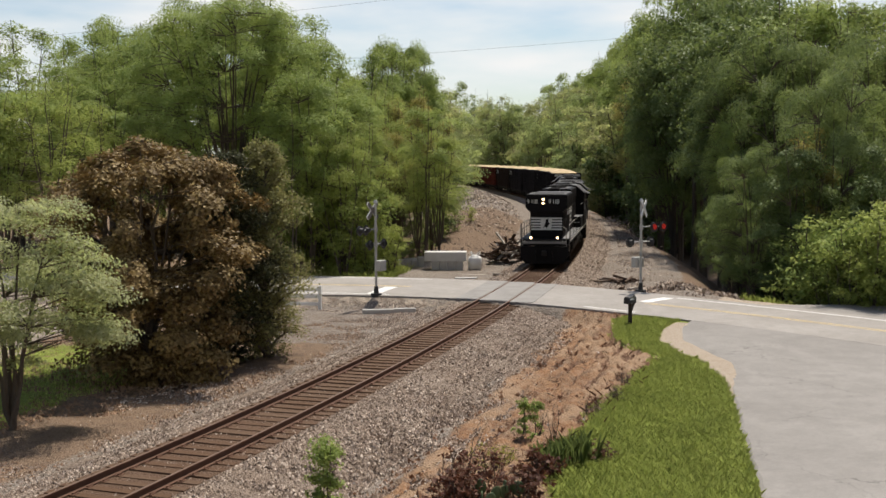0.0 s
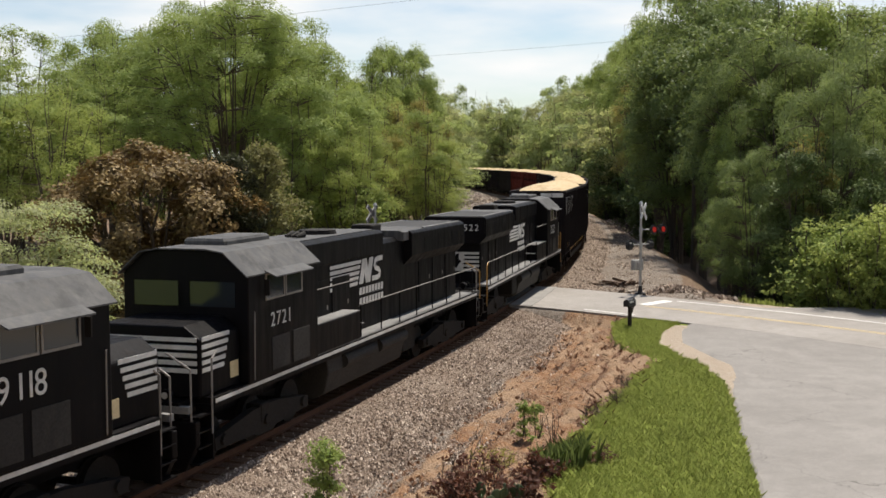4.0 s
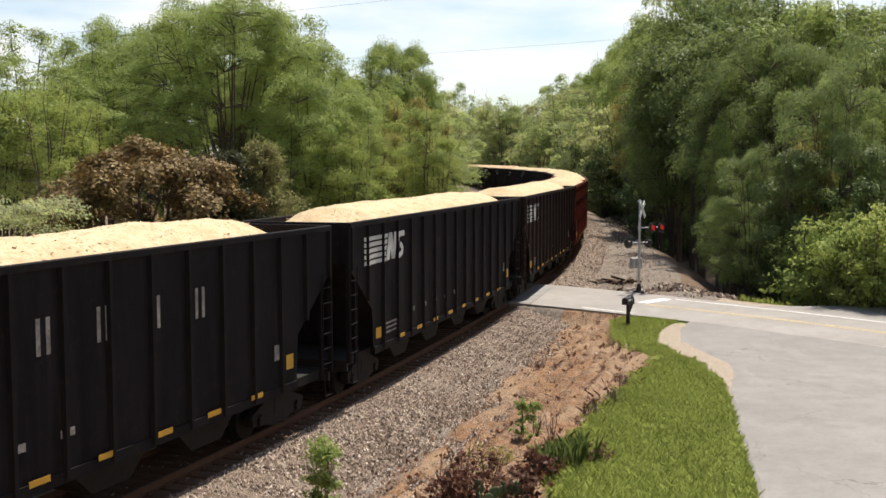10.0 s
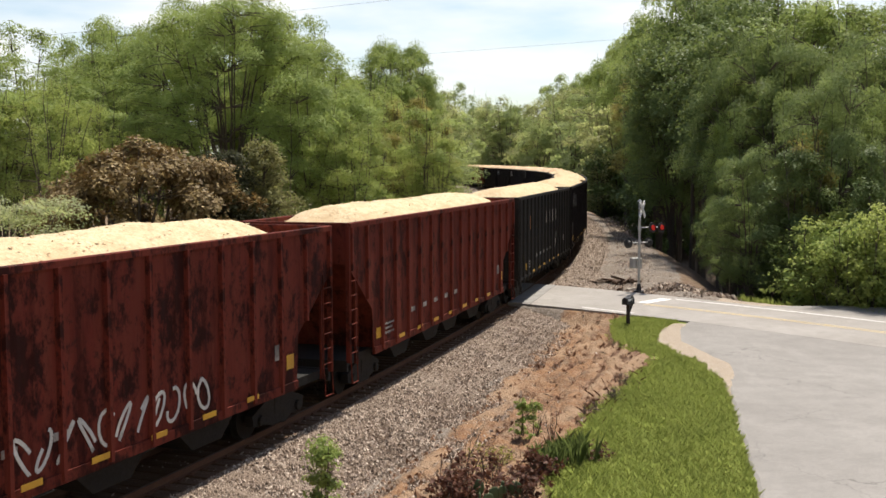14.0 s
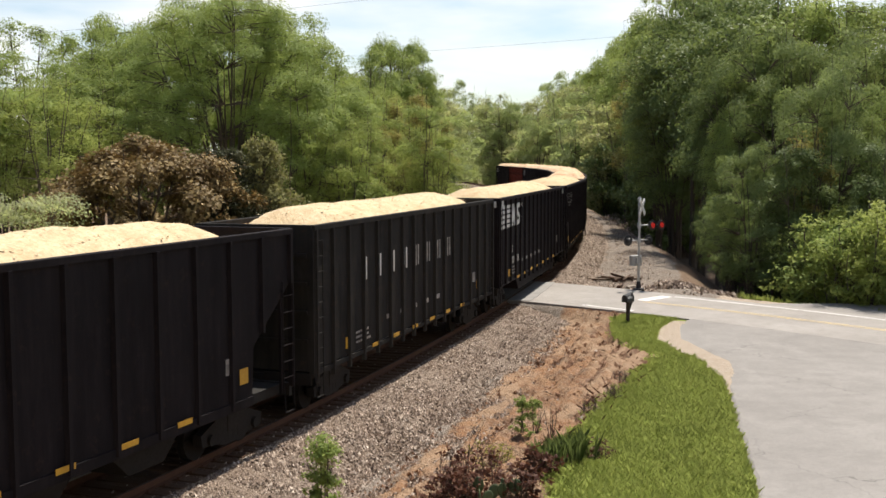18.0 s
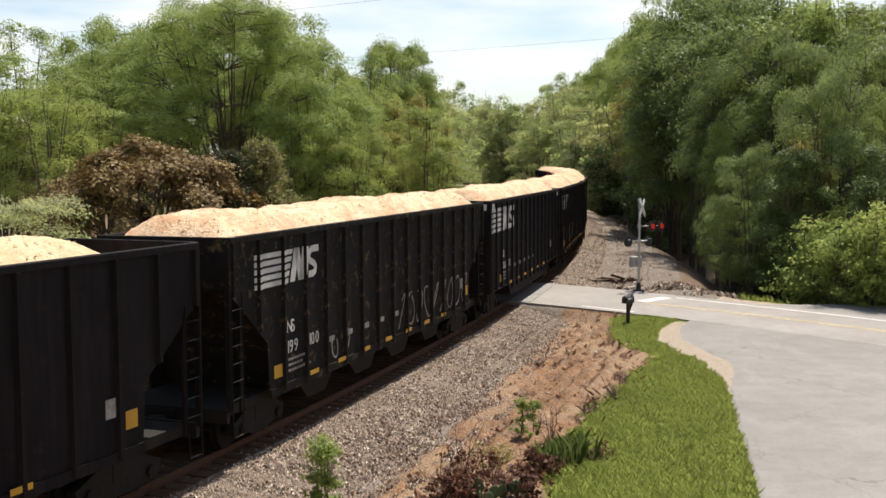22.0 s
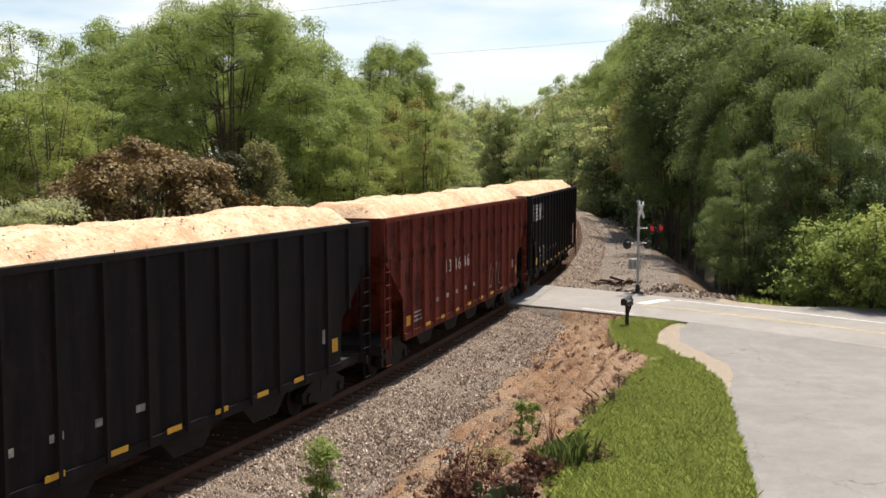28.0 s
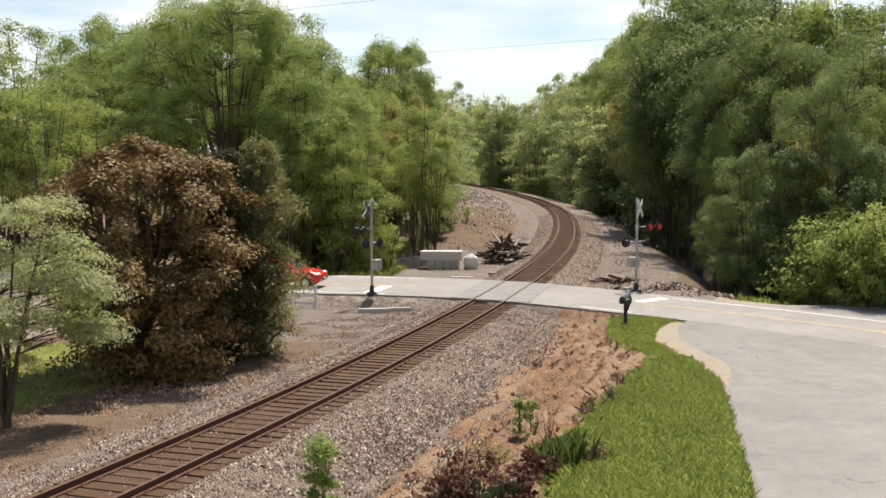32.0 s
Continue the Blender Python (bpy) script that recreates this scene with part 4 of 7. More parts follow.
    put("round", 150, 94, 88, scale=0.9)
    put("round", 30, 88, 110, scale=0.8)
    put("round", 575, 76, 130, scale=0.62)
    put("round", 640, 84, 150, scale=0.6)
    put("round", 700, 116, 58, scale=0.8)
    put("round", 655, 108, 95, scale=0.7)
    put("light", 85, 66, 108, scale=1.0)
    put("light", 0, 64, 140, scale=0.95)
    put("light", 180, 70, 150, scale=0.95)
    put("light", 250, 68, 200, scale=0.75)
    put("light", 510, 66, 235, scale=0.7)
    put("light", 560, 70, 250, scale=0.7)
    put("light", 610, 72, 230, scale=0.7)
    put("tall", 735, 124, 90, scale=0.9)
    put("slim", 45, 95, 18)
    put("slim", 120, 98, 45)
    put("slim", 5, 90, 55)
    for px, d, tp in ((545, 66, 90), (585, 72, 130), (640, 76, 150), (560, 84, 110), (510, 62, 160)):
        put("tall" if px % 2 else "slim", px, d, tp, scale=0.72)
    for px, d, tp in ((655, 92, 70), (700, 98, 62), (735, 105, 72), (672, 80, 165), (640, 68, 190), (600, 66, 200)):
        put("tall" if d > 90 else "light", px, d, tp, scale=0.75)
    for px, d, tp in ((700, 84, 150), (728, 86, 140), (752, 90, 150), (775, 95, 190), (690, 78, 200)):
        put("olive", px, d, tp, scale=0.8)
    for px, d, tp in ((-40, 60, 90), (20, 70, 120), (130, 75, 110), (280, 98, 60), (420, 102, 40), (520, 100, 80), (-120, 55, 60), (600, 100, 120), (170, 90, 80)):
        put("tall", px, d, tp, scale=0.9)
    for px, d, tp in ((600, 90, 105), (560, 88, 120), (470, 74, 60), (625, 84, 130), (520, 78, 75), (660, 88, 120)):
        put("light", px, d, tp, scale=0.95)
    for k in range(26):
        put("slim" if k % 2 else "light", rnd.uniform(540, 770), rnd.uniform(74, 110), rnd.uniform(150, 260))
    for k in range(22):
        px = rnd.uniform(520, 690)
        put("bush", px, rnd.uniform(67, 74), rnd.uniform(395, 440))
    for k in range(20):
        put("bush", 430 + 12 * k + rnd.uniform(-12, 12), rnd.uniform(65, 76), rnd.uniform(290, 395))
    for k in range(16):
        put("bush", rnd.uniform(560, 840), rnd.uniform(84, 110), rnd.uniform(345, 400))
    for px, d, tp in ((775, 92, 345), (800, 95, 360), (760, 84, 365), (740, 80, 410), (705, 74, 425), (720, 76, 432)):
        put("bush", px, d, tp)
    # right of the line: a dark high wood above the hollow
    for k in range(22):
        px = 1195 + 19 * k + rnd.uniform(-14, 14)
        d = rnd.uniform(86, 104) if px > 1230 else rnd.uniform(96, 125)
        put("deep" if k % 4 else "tall", px, d, rnd.uniform(-60, 20), scale=rnd.uniform(0.85, 1.05))
    for px, d, tp in ((1120, 118, 30), (1150, 104, -40), (1490, 74, -30), (1240, 88, -60), (1395, 78, -60)):
        put("slim", px, d, tp)
    for px, d, tp in ((1060, 190, 75), (1090, 170, 60), (1050, 215, 105), (1125, 150, 0), (1145, 135, -20), (1030, 230, 128), (1105, 200, 40), (1140, 170, -10), (1075, 205, 75), (1165, 125, -20)):
        put("tall", px, d, tp, scale=1.15)
    put("dusky", 1325, 58, 222, scale=0.40, free=True)
    put("dusky", 1290, 61, 320, scale=0.3, free=True)
    for px, d, tp, sc in ((1240, 84, 5, 0.8), (1185, 104, 10, 0.9), (1310, 76, 15, 0.7), (1380, 72, -10, 0.75), (1550, 66, 0, 0.7)):
        put("dusky", px, d, tp, scale=sc)
    for px, d, tp in ((1045, 165, 150), (1075, 150, 120), (1105, 140, 95), (1020, 185, 185), (1130, 132, 60)):
        put("olive", px, d, tp, scale=1.35)
    put("dusky", 1455, 58, 62, scale=0.56)
    put("deep", 1500, 62, 70, scale=0.75)
    put("deep", 1400, 56, 200, scale=0.55)
    put("deep", 1545, 54, 180, scale=0.6)
    for k in range(30):
        put("under", 1080 + 8.3 * k, rnd.uniform(125, 200), rnd.uniform(215, 300))
    put("olive", 1420, 58, 190, scale=0.8)
    for px, d, tp, sc in ((1185, 94, 0, 0.72), (1265, 78, 40, 0.55), (1345, 80, -10, 0.62), (1160, 110, 90, 0.6), (1420, 76, 30, 0.5), (1560, 60, 130, 0.45), (1300, 72, 130, 0.4)):
        put("round", px, d, tp, scale=sc)
    for k in range(22):
        px = rnd.uniform(1425, 1640)
        d = 54 - (px - 1290) / 330 * 7 + rnd.uniform(0, 4)
        put("bush", px, d, rnd.choice((rnd.uniform(370, 420), rnd.uniform(420, 490))))
    for k in range(26):
        px = 1165 + 7.0 * k
        put("shade", px, rnd.uniform(80, 98) if k % 2 and px > 1205 else rnd.uniform(100, 140), rnd.uniform(-60, 40) if px > 1190 else rnd.uniform(20, 70), scale=rnd.uniform(0.9, 1.1))
    for k in range(14):
        put("under", rnd.uniform(1300, 1640), rnd.uniform(58, 75), rnd.uniform(260, 400))
    for k in range(12):
        put("under", rnd.uniform(540, 770), rnd.uniform(92, 125), rnd.uniform(250, 350))
    # far end of the view and the slopes that close the place
    skyline = ([690, 785, 830, 870, 935, 960, 990, 1020, 1050, 1110], [150, 152, 146, 162, 190, 152, 134, 138, 98, 40])

    def clear_of_line(x, y):
        return float(np.min(np.hypot(LINE_X - x, LINE_Y - y)))

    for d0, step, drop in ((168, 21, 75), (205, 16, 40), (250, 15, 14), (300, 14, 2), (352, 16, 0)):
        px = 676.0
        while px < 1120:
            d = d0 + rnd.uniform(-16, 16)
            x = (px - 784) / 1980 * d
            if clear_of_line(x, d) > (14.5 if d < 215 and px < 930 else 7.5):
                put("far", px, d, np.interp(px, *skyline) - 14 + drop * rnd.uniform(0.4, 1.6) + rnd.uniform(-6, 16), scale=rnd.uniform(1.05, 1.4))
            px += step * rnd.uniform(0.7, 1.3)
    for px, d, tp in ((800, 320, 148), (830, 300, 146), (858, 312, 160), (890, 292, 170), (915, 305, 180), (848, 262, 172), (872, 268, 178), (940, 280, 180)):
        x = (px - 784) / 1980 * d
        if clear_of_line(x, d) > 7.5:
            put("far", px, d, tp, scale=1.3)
    for k in range(40):
        a = rnd.uniform(0, 6.28)
        x, y = 150 * math.cos(a), 60 + 170 * math.sin(a)
        lat, s = beside(np.array([x]), np.array([y]))
        if abs(lat[0]) < 9 or (0 < y < 200 and abs(x) < 70):
            continue
        off, hw = road_offset(np.array([x]), np.array([y]))
        if abs(off[0]) < 8:
            continue
        plant_tree("woodland_tree", kinds["far"][k % 3], x, y, says["far"], turn=a, scale=rnd.uniform(0.9, 1.3), group="woods")


build_woods()

maple = round_tree("maple", 5, 7.7, 3.5, -0.8, 105000, 0.074, LEAF_COPPER, stems=12, clumps=420, puff=0.46, trunk=0.16, uneven=0.14, droop=0.2, boughs=64, bough=0.24)
plant_tree("maple_tree", maple, -9.75, 36.0, "dense round maple with copper-brown young leaves", turn=2.2, scale=1.04)
cedar = tree_meshes("cedar", 6, 7.6, 2.0, 0.1, 52000, 0.07, LEAF_PINE, limbs=80, gaps=0.0, trunk=0.16, top=0.6, fine=0.5, clump=0.8)
plant_tree("cedar_tree", cedar, -7.6, 38.2, "dark green cedar with dense feathery foliage")
cedar = tree_meshes("pale_cedar", 16, 8.0, 1.6, 0.1, 30000, 0.07, LEAF_CEDAR, limbs=70, gaps=0.2, trunk=0.16, top=0.6, fine=0.45, clump=0.9)
plant_tree("cedar_tree", cedar, -6.35, 38.9, "olive-green cedar with loose feathery foliage", turn=1.1)
dogwood = round_tree("dogwood", 9, 6.3, 2.9, 1.2, 40000, 0.047, LEAF_DOGWOOD, stems=7, clumps=130, puff=0.55, trunk=0.13, uneven=0.3, opening=-0.6, boughs=30, bough=0.28, flat=0.45)
plant_tree("dogwood_tree", dogwood, -11.4, 28.8, "small spreading tree with pale green open foliage")

# ---- beside the crossing
GALV = worn("galvanised_steel", (0.42, 0.42, 0.41), (0.26, 0.25, 0.24), 0.5, 0.4)
OLDMETAL = worn("dull_sheet_metal", (0.16, 0.15, 0.14), (0.08, 0.075, 0.07), 0.6)
DARKMETAL = worn("black_signal_metal", (0.02, 0.02, 0.022), (0.05, 0.05, 0.05), 0.6)
SIGNWHITE = worn("reflective_white", (0.72, 0.72, 0.70), (0.45, 0.44, 0.42), 0.6)
RED_LENS = Nodes("red_signal_lens", 0.25, 0.0, 0.5).colour((0.25, 0.012, 0.012)).glow((1.0, 0.05, 0.04), 0.12).mat
CONCRETE = worn("grey_concrete", (0.42, 0.41, 0.39), (0.27, 0.26, 0.245), 0.9)
PALEBLOCK = worn("pale_block", (0.52, 0.51, 0.50), (0.36, 0.35, 0.33), 0.85)
OLDWOOD = worn("broken_tie_wood", (0.12, 0.075, 0.05), (0.045, 0.03, 0.022), 0.95, scale=4)
GREYWOOD = worn("greyed_wood", (0.42, 0.38, 0.33), (0.22, 0.18, 0.15), 0.9, scale=4)
WHITEPAINT = worn("white_fence_paint", (0.74, 0.74, 0.72), (0.5, 0.49, 0.46), 0.7)
SACK = worn("white_woven_sack", (0.66, 0.65, 0.63), (0.45, 0.44, 0.42), 0.9, grain=40)


def at_ground(x, y, dz=0.0):
    return float(ground_z(np.array([x]), np.array([y]))[0]) + dz


def crossing_signal(x, y, facing, name_label, buck=0.0):
    """A flashing-light mast: crossbuck, lamps on arms, box, base. facing: the way its front looks (radians from +x)."""
    root = thing("crossing_signal", name_label, "crossing signal", Matrix.Translation((x, y, at_ground(x, y))) @ Matrix.Rotation(facing, 4, "Z"), "crossing signals")
    part("mast", Build().tube((0, 0, 0), (0, 0, 4.45), 0.065, 0.06, 12).tube((0, 0, 4.45), (0, 0, 4.5), 0.075, 0.03, 12), GALV, root)
    part("base", Build().tube((0, 0, -0.3), (0, 0, 0.16), 0.3, 0.26, 12).tube((0, 0, 0.16), (0, 0, 0.5), 0.13, 0.09, 12), DARKMETAL, root, "cast base flange")
    for k, a in enumerate((40, -40)):
        part("crossbuck_blade", Build().box(-0.02, 0.02, -0.56, 0.56, -0.095, 0.095), SIGNWHITE, root, "white crossbuck blade", at=Matrix.Rotation(buck, 4, "Z") @ Matrix.Translation((0.09 + 0.03 * k, 0.12, 4.12)) @ Matrix.Rotation(radians(a), 4, "X"))
        part("blade_back", Build().box(-0.026, -0.021, -0.56, 0.56, -0.095, 0.095), OLDMETAL, root, "dull grey back of the crossbuck blade", at=Matrix.Rotation(buck, 4, "Z") @ Matrix.Translation((0.087 + 0.012 * k, 0.12, 4.12)) @ Matrix.Rotation(radians(a), 4, "X"))

    def lamps(z, y0, y1, face, lit):
        arm = part("lamp_arm", Build().tube((0, min(y0, 0), z + 0.02), (0, y1, z + 0.02), 0.028, 0.028, 8).tube((0, 0, z - 0.12), (0, 0, z + 0.12), 0.09, 0.09, 10), GALV, root, "horizontal lamp arm")
        for y in (y0, y1):
            part("background_disc", Build().tube((face * 0.05, y, z), (face * 0.07, y, z), 0.25, 0.25, 20), DARKMETAL, arm, "black round lamp background")
            part("hood", Build().tube((face * 0.07, y, z + 0.01), (face * 0.16, y, z + 0.02), 0.155, 0.16, 14, False), DARKMETAL, arm)
            part("lens", Build().tube((face * 0.07, y, z), (face * 0.11, y, z), 0.145, 0.13, 16), RED_LENS if lit else DARKMETAL, arm, "round red lens" if lit else "")
            part("housing", Build().tube((-face * 0.14, y, z), (face * 0.05, y, z), 0.1, 0.15, 12), DARKMETAL, arm)

    lamps(3.22, 0.75, 1.3, 1, True)
    lamps(2.5, -0.62, 0.62, -1, False)
    part("junction_box", Build().box(-0.42, -0.1, -0.28, 0.28, 1.25, 1.75, c=0.03).box(-0.1, 0.0, -0.12, 0.12, 1.35, 1.65), GALV, root, "grey junction box")
    part("bell", Build().tube((0, 0, 4.5), (0, 0, 4.62), 0.12, 0.05, 12), GALV, root)
    return root


crossing_signal(9.45, 54.4, radians(-62), "galvanised mast with white crossbuck and red lamps", radians(36))
crossing_signal(-3.4, 53.2, radians(152), "galvanised mast with crossbuck seen from behind")


def mailbox(x, y):
    root = thing("mailbox", "black rural mailbox on a dark wooden post", "mailbox", Matrix.Translation((x, y, at_ground(x, y))) @ Matrix.Rotation(radians(-38), 4, "Z"))
    wood = worn("dark_post_wood", (0.03, 0.022, 0.018), (0.06, 0.045, 0.035), 0.9)
    part("post", Build().box(-0.055, 0.055, -0.055, 0.055, -0.3, 0.86), wood, root, "dark square post")
    part("brace", Build().add([(-0.04, 0.05, 0.55), (0.04, 0.05, 0.55), (0.04, 0.28, 0.84), (-0.04, 0.28, 0.84), (-0.04, 0.05, 0.48), (0.04, 0.05, 0.48), (0.04, 0.33, 0.84), (-0.04, 0.33, 0.84)],
                              [(0, 1, 2, 3), (4, 5, 6, 7), (0, 1, 5, 4), (1, 2, 6, 5), (2, 3, 7, 6), (3, 0, 4, 7)]), wood, root)
    part("shelf", Build().box(-0.12, 0.12, -0.28, 0.28, 0.86, 0.885), wood, root)
    arch = [(-0.11, 0.885), (0.11, 0.885), (0.11, 1.03)] + [(0.11 * math.cos(a), 1.03 + 0.11 * math.sin(a)) for a in np.linspace(0.3, 2.84, 8)] + [(-0.11, 1.03)]
    part("box", Build().prism(arch, -0.29, 0.29), DARKMETAL, root, "arched black metal box")
    part("door", Build().prism([(a * 1.03, 0.883 + (b - 0.885) * 1.02) for a, b in arch], -0.302, -0.29), DARKMETAL, root)
    part("flag", Build().box(0.112, 0.12, 0.02, 0.05, 0.95, 1.2).box(0.112, 0.12, 0.05, 0.16, 1.12, 1.2), DARKMETAL, root)
    part("number_strip", Build().box(0.112, 0.116, -0.2, 0.1, 1.0, 1.07), WHITEPAINT, root, "small pale number strip")


mailbox(7.07, 43.0)


def rail_fence(x, y, turn, length):
    root = thing("board_fence", "short white three-board fence end", "fence", Matrix.Translation((x, y, at_ground(x, y))) @ Matrix.Rotation(turn, 4, "Z"))
    for k in range(int(length / 1.8) + 1):
        part("post", Build().box(-k * 1.8 - 0.07, -k * 1.8 + 0.07, -0.07, 0.07, -0.3, 1.12, c=0.015), WHITEPAINT, root)
    for z in (0.28, 0.62, 0.95):
        part("board", Build().box(-length, 0.02, -0.105, -0.072, z - 0.075, z + 0.075), WHITEPAINT, root)


rail_fence(-6.0, 52.3, radians(172) + math.pi, 5.4)


def block_at(name, label, category, x, y, size, turn, mat, group="", lift=0.0, c=0.02):
    ob = part(name, Build().box(-size[0] / 2, size[0] / 2, -size[1] / 2, size[1] / 2, 0, size[2], c=c), mat, None, at=Matrix.Translation((x, y, at_ground(x, y, lift))) @ Matrix.Rotation(turn, 4, "Z"))
    return tagged(ob, label, category, group)


block_at("concrete_beam", "weathered concrete beam lying on the ballast", "concrete beam", -3.15, 50.6, (1.45, 0.28, 0.24), 0.12, CONCRETE, "concrete beams", -0.04)
block_at("concrete_beam", "weathered concrete beam lying on the ballast", "concrete beam", -1.95, 51.0, (1.0, 0.26, 0.22), 0.10, CONCRETE, "concrete beams", -0.04)
block_at("concrete_beam", "pale concrete beam by the road edge", "concrete beam", 1.1, 64.6, (1.3, 0.3, 0.16), 0.0, PALEBLOCK, "concrete beams", -0.03)
block_at("plank", "sun-bleached plank lying on the gravel", "plank", -4.05, 39.8, (0.75, 0.09, 0.05), 0.75, GREYWOOD, "", -0.01, 0.01)
block_at("plank", "sun-bleached plank lying on the gravel", "plank", 1.6, 66.6, (1.6, 0.2, 0.08), 0.15, GREYWOOD, "", -0.01, 0.01)


def slab_stack():
    root = thing("concrete_trough", "long pale concrete slab resting on grey blocks", "concrete slab", Matrix.Translation((-0.1, 70.6, at_ground(-0.1, 70.6))) @ Matrix.Rotation(-0.04, 4, "Z"))
    part("slab", Build().box(-1.32, 1.32, -0.55, 0.55, 0.55, 1.12, c=0.03), PALEBLOCK, root, "pale slab")
    for k in range(4):
        part("block", Build().box(-0.86 + k * 0.5, -0.40 + k * 0.5, -0.5, 0.5, -0.05, 0.55, c=0.02), CONCRETE, root)
    r2 = thing("block_pallet", "stack of grey concrete blocks on the gravel", "concrete blocks", Matrix.Translation((-2.4, 72.6, at_ground(-2.4, 72.6))) @ Matrix.Rotation(0.1, 4, "Z"))
    rnd = random.Random(4)
    for k in range(4):
        for q in range(2):
            part("block", Build().box(-0.85 + k * 0.44, -0.44 + k * 0.44, -0.4 + q * 0.42, -0.01 + q * 0.42, 0, 0.42 + rnd.uniform(0, 0.22), c=0.02), CONCRETE, r2)
    sack = Build()
    sack.box(-0.42, 0.42, -0.42, 0.42, 0, 0.82, c=0.13).blob((0, 0, 0.72), (0.36, 0.36, 0.22), 6, 10, 0.1, random.Random(1))
    r3 = thing("bulk_bag", "slumped white woven bulk bag", "bulk bag", Matrix.Translation((1.75, 70.3, at_ground(1.75, 70.3))))
    part("bag", sack, SACK, r3, smooth=True)
    for a in (0.5, 2.2, 3.9, 5.4):
        part("loop", Build().pipe([(0.3 * math.cos(a), 0.3 * math.sin(a), 0.85), (0.38 * math.cos(a), 0.38 * math.sin(a), 1.12), (0.2 * math.cos(a + 0.5), 0.2 * math.sin(a + 0.5), 0.92)], 0.025, 5), SACK, r3)


slab_stack()


def tie_heap(name, x, y, n, spread_x, spread_y, rise, seed, label, mats, long=(0.7, 2.2)):
    rnd = random.Random(seed)
    root = thing(name, label, "timber heap", Matrix.Translation((x, y, at_ground(x, y))))
    for k in range(n):
        L = rnd.uniform(*long)
        u = rnd.gauss(0, 0.42)
        px, py = u * spread_x, rnd.gauss(0, 0.4) * spread_y
        pz = max(0.02, rise * (1 - min(1, abs(u))) * rnd.uniform(0.1, 1))
        m = Matrix.Translation((px, py, pz)) @ Matrix.Rotation(rnd.uniform(0, 6.28), 4, "Z") @ Matrix.Rotation(rnd.uniform(-0.7, 0.7) * min(1, pz + 0.1), 4, "Y")
        w, t = rnd.uniform(0.08, 0.2), rnd.uniform(0.06, 0.16)
        part("timber", Build().add([(-L / 2, -w / 2, 0), (L / 2, -w / 2 * rnd.uniform(0.4, 1), 0.02), (L / 2 * rnd.uniform(0.8, 1), w / 2, 0), (-L / 2 * rnd.uniform(0.8, 1), w / 2, 0),
                                    (-L / 2, -w / 2, t), (L / 2, -w / 2 * rnd.uniform(0.4, 1), t), (L / 2 * 0.92, w / 2, t * 0.9), (-L / 2, w / 2, t)],
                                   [(3, 2, 1, 0), (4, 5, 6, 7), (0, 1, 5, 4), (1, 2, 6, 5), (2, 3, 7, 6), (3, 0, 4, 7)]), mats[rnd.randrange(len(mats))], root, at=m)
    return root


tie_heap("timber_heap", 4.2, 75.5, 90, 1.7, 1.6, 1.7, 3, "heap of splintered brown railway ties", (OLDWOOD, OLDWOOD, OLDWOOD, GREYWOOD))
tie_heap("timber_heap", 6.2, 74.5, 26, 1.2, 1.0, 0.5, 5, "scattered splinters of grey broken ties", (GREYWOOD, OLDWOOD), (0.4, 1.2))
tie_heap("timber_heap", 3.4, 67.5, 14, 1.8, 0.8, 0.2, 6, "scattered splinters of grey broken ties", (GREYWOOD, OLDWOOD), (0.5, 1.6))
tie_heap("timber_heap", 8.2, 57.4, 12, 1.1, 0.5, 0.25, 7, "broken pale ties lying beside the road", (GREYWOOD, GREYWOOD, OLDWOOD), (0.5, 1.4))
tie_heap("timber_heap", 9.6, 58.6, 8, 0.9, 0.4, 0.2, 8, "broken pale ties lying beside the road", (GREYWOOD, OLDWOOD), (0.4, 1.0))
tie_heap("timber_heap", 9.6, 63.0, 12, 2.2, 0.5, 0.15, 9, "row of dark broken ties along the bank", (OLDWOOD,), (0.8, 2.0))


def cable(p, q, sag, r, label):
    n = 40
    pts = [tuple(Vector(p).lerp(Vector(q), k / n) - Vector((0, 0, sag * 4 * (k / n) * (1 - k / n)))) for k in range(n + 1)]
    ob = part("overhead_cable", Build().pipe(pts, r, 5), DARKMETAL)
    tagged(ob, label, "cable", "overhead cables")


cable((-48, 112, 14.6), (62, 108, 22.1), 1.0, 0.009, "thin black overhead cable across the sky")
cable((-40, 82, 14.6), (30, 80, 21.8), 0.5, 0.008, "thin black overhead cable across the sky")


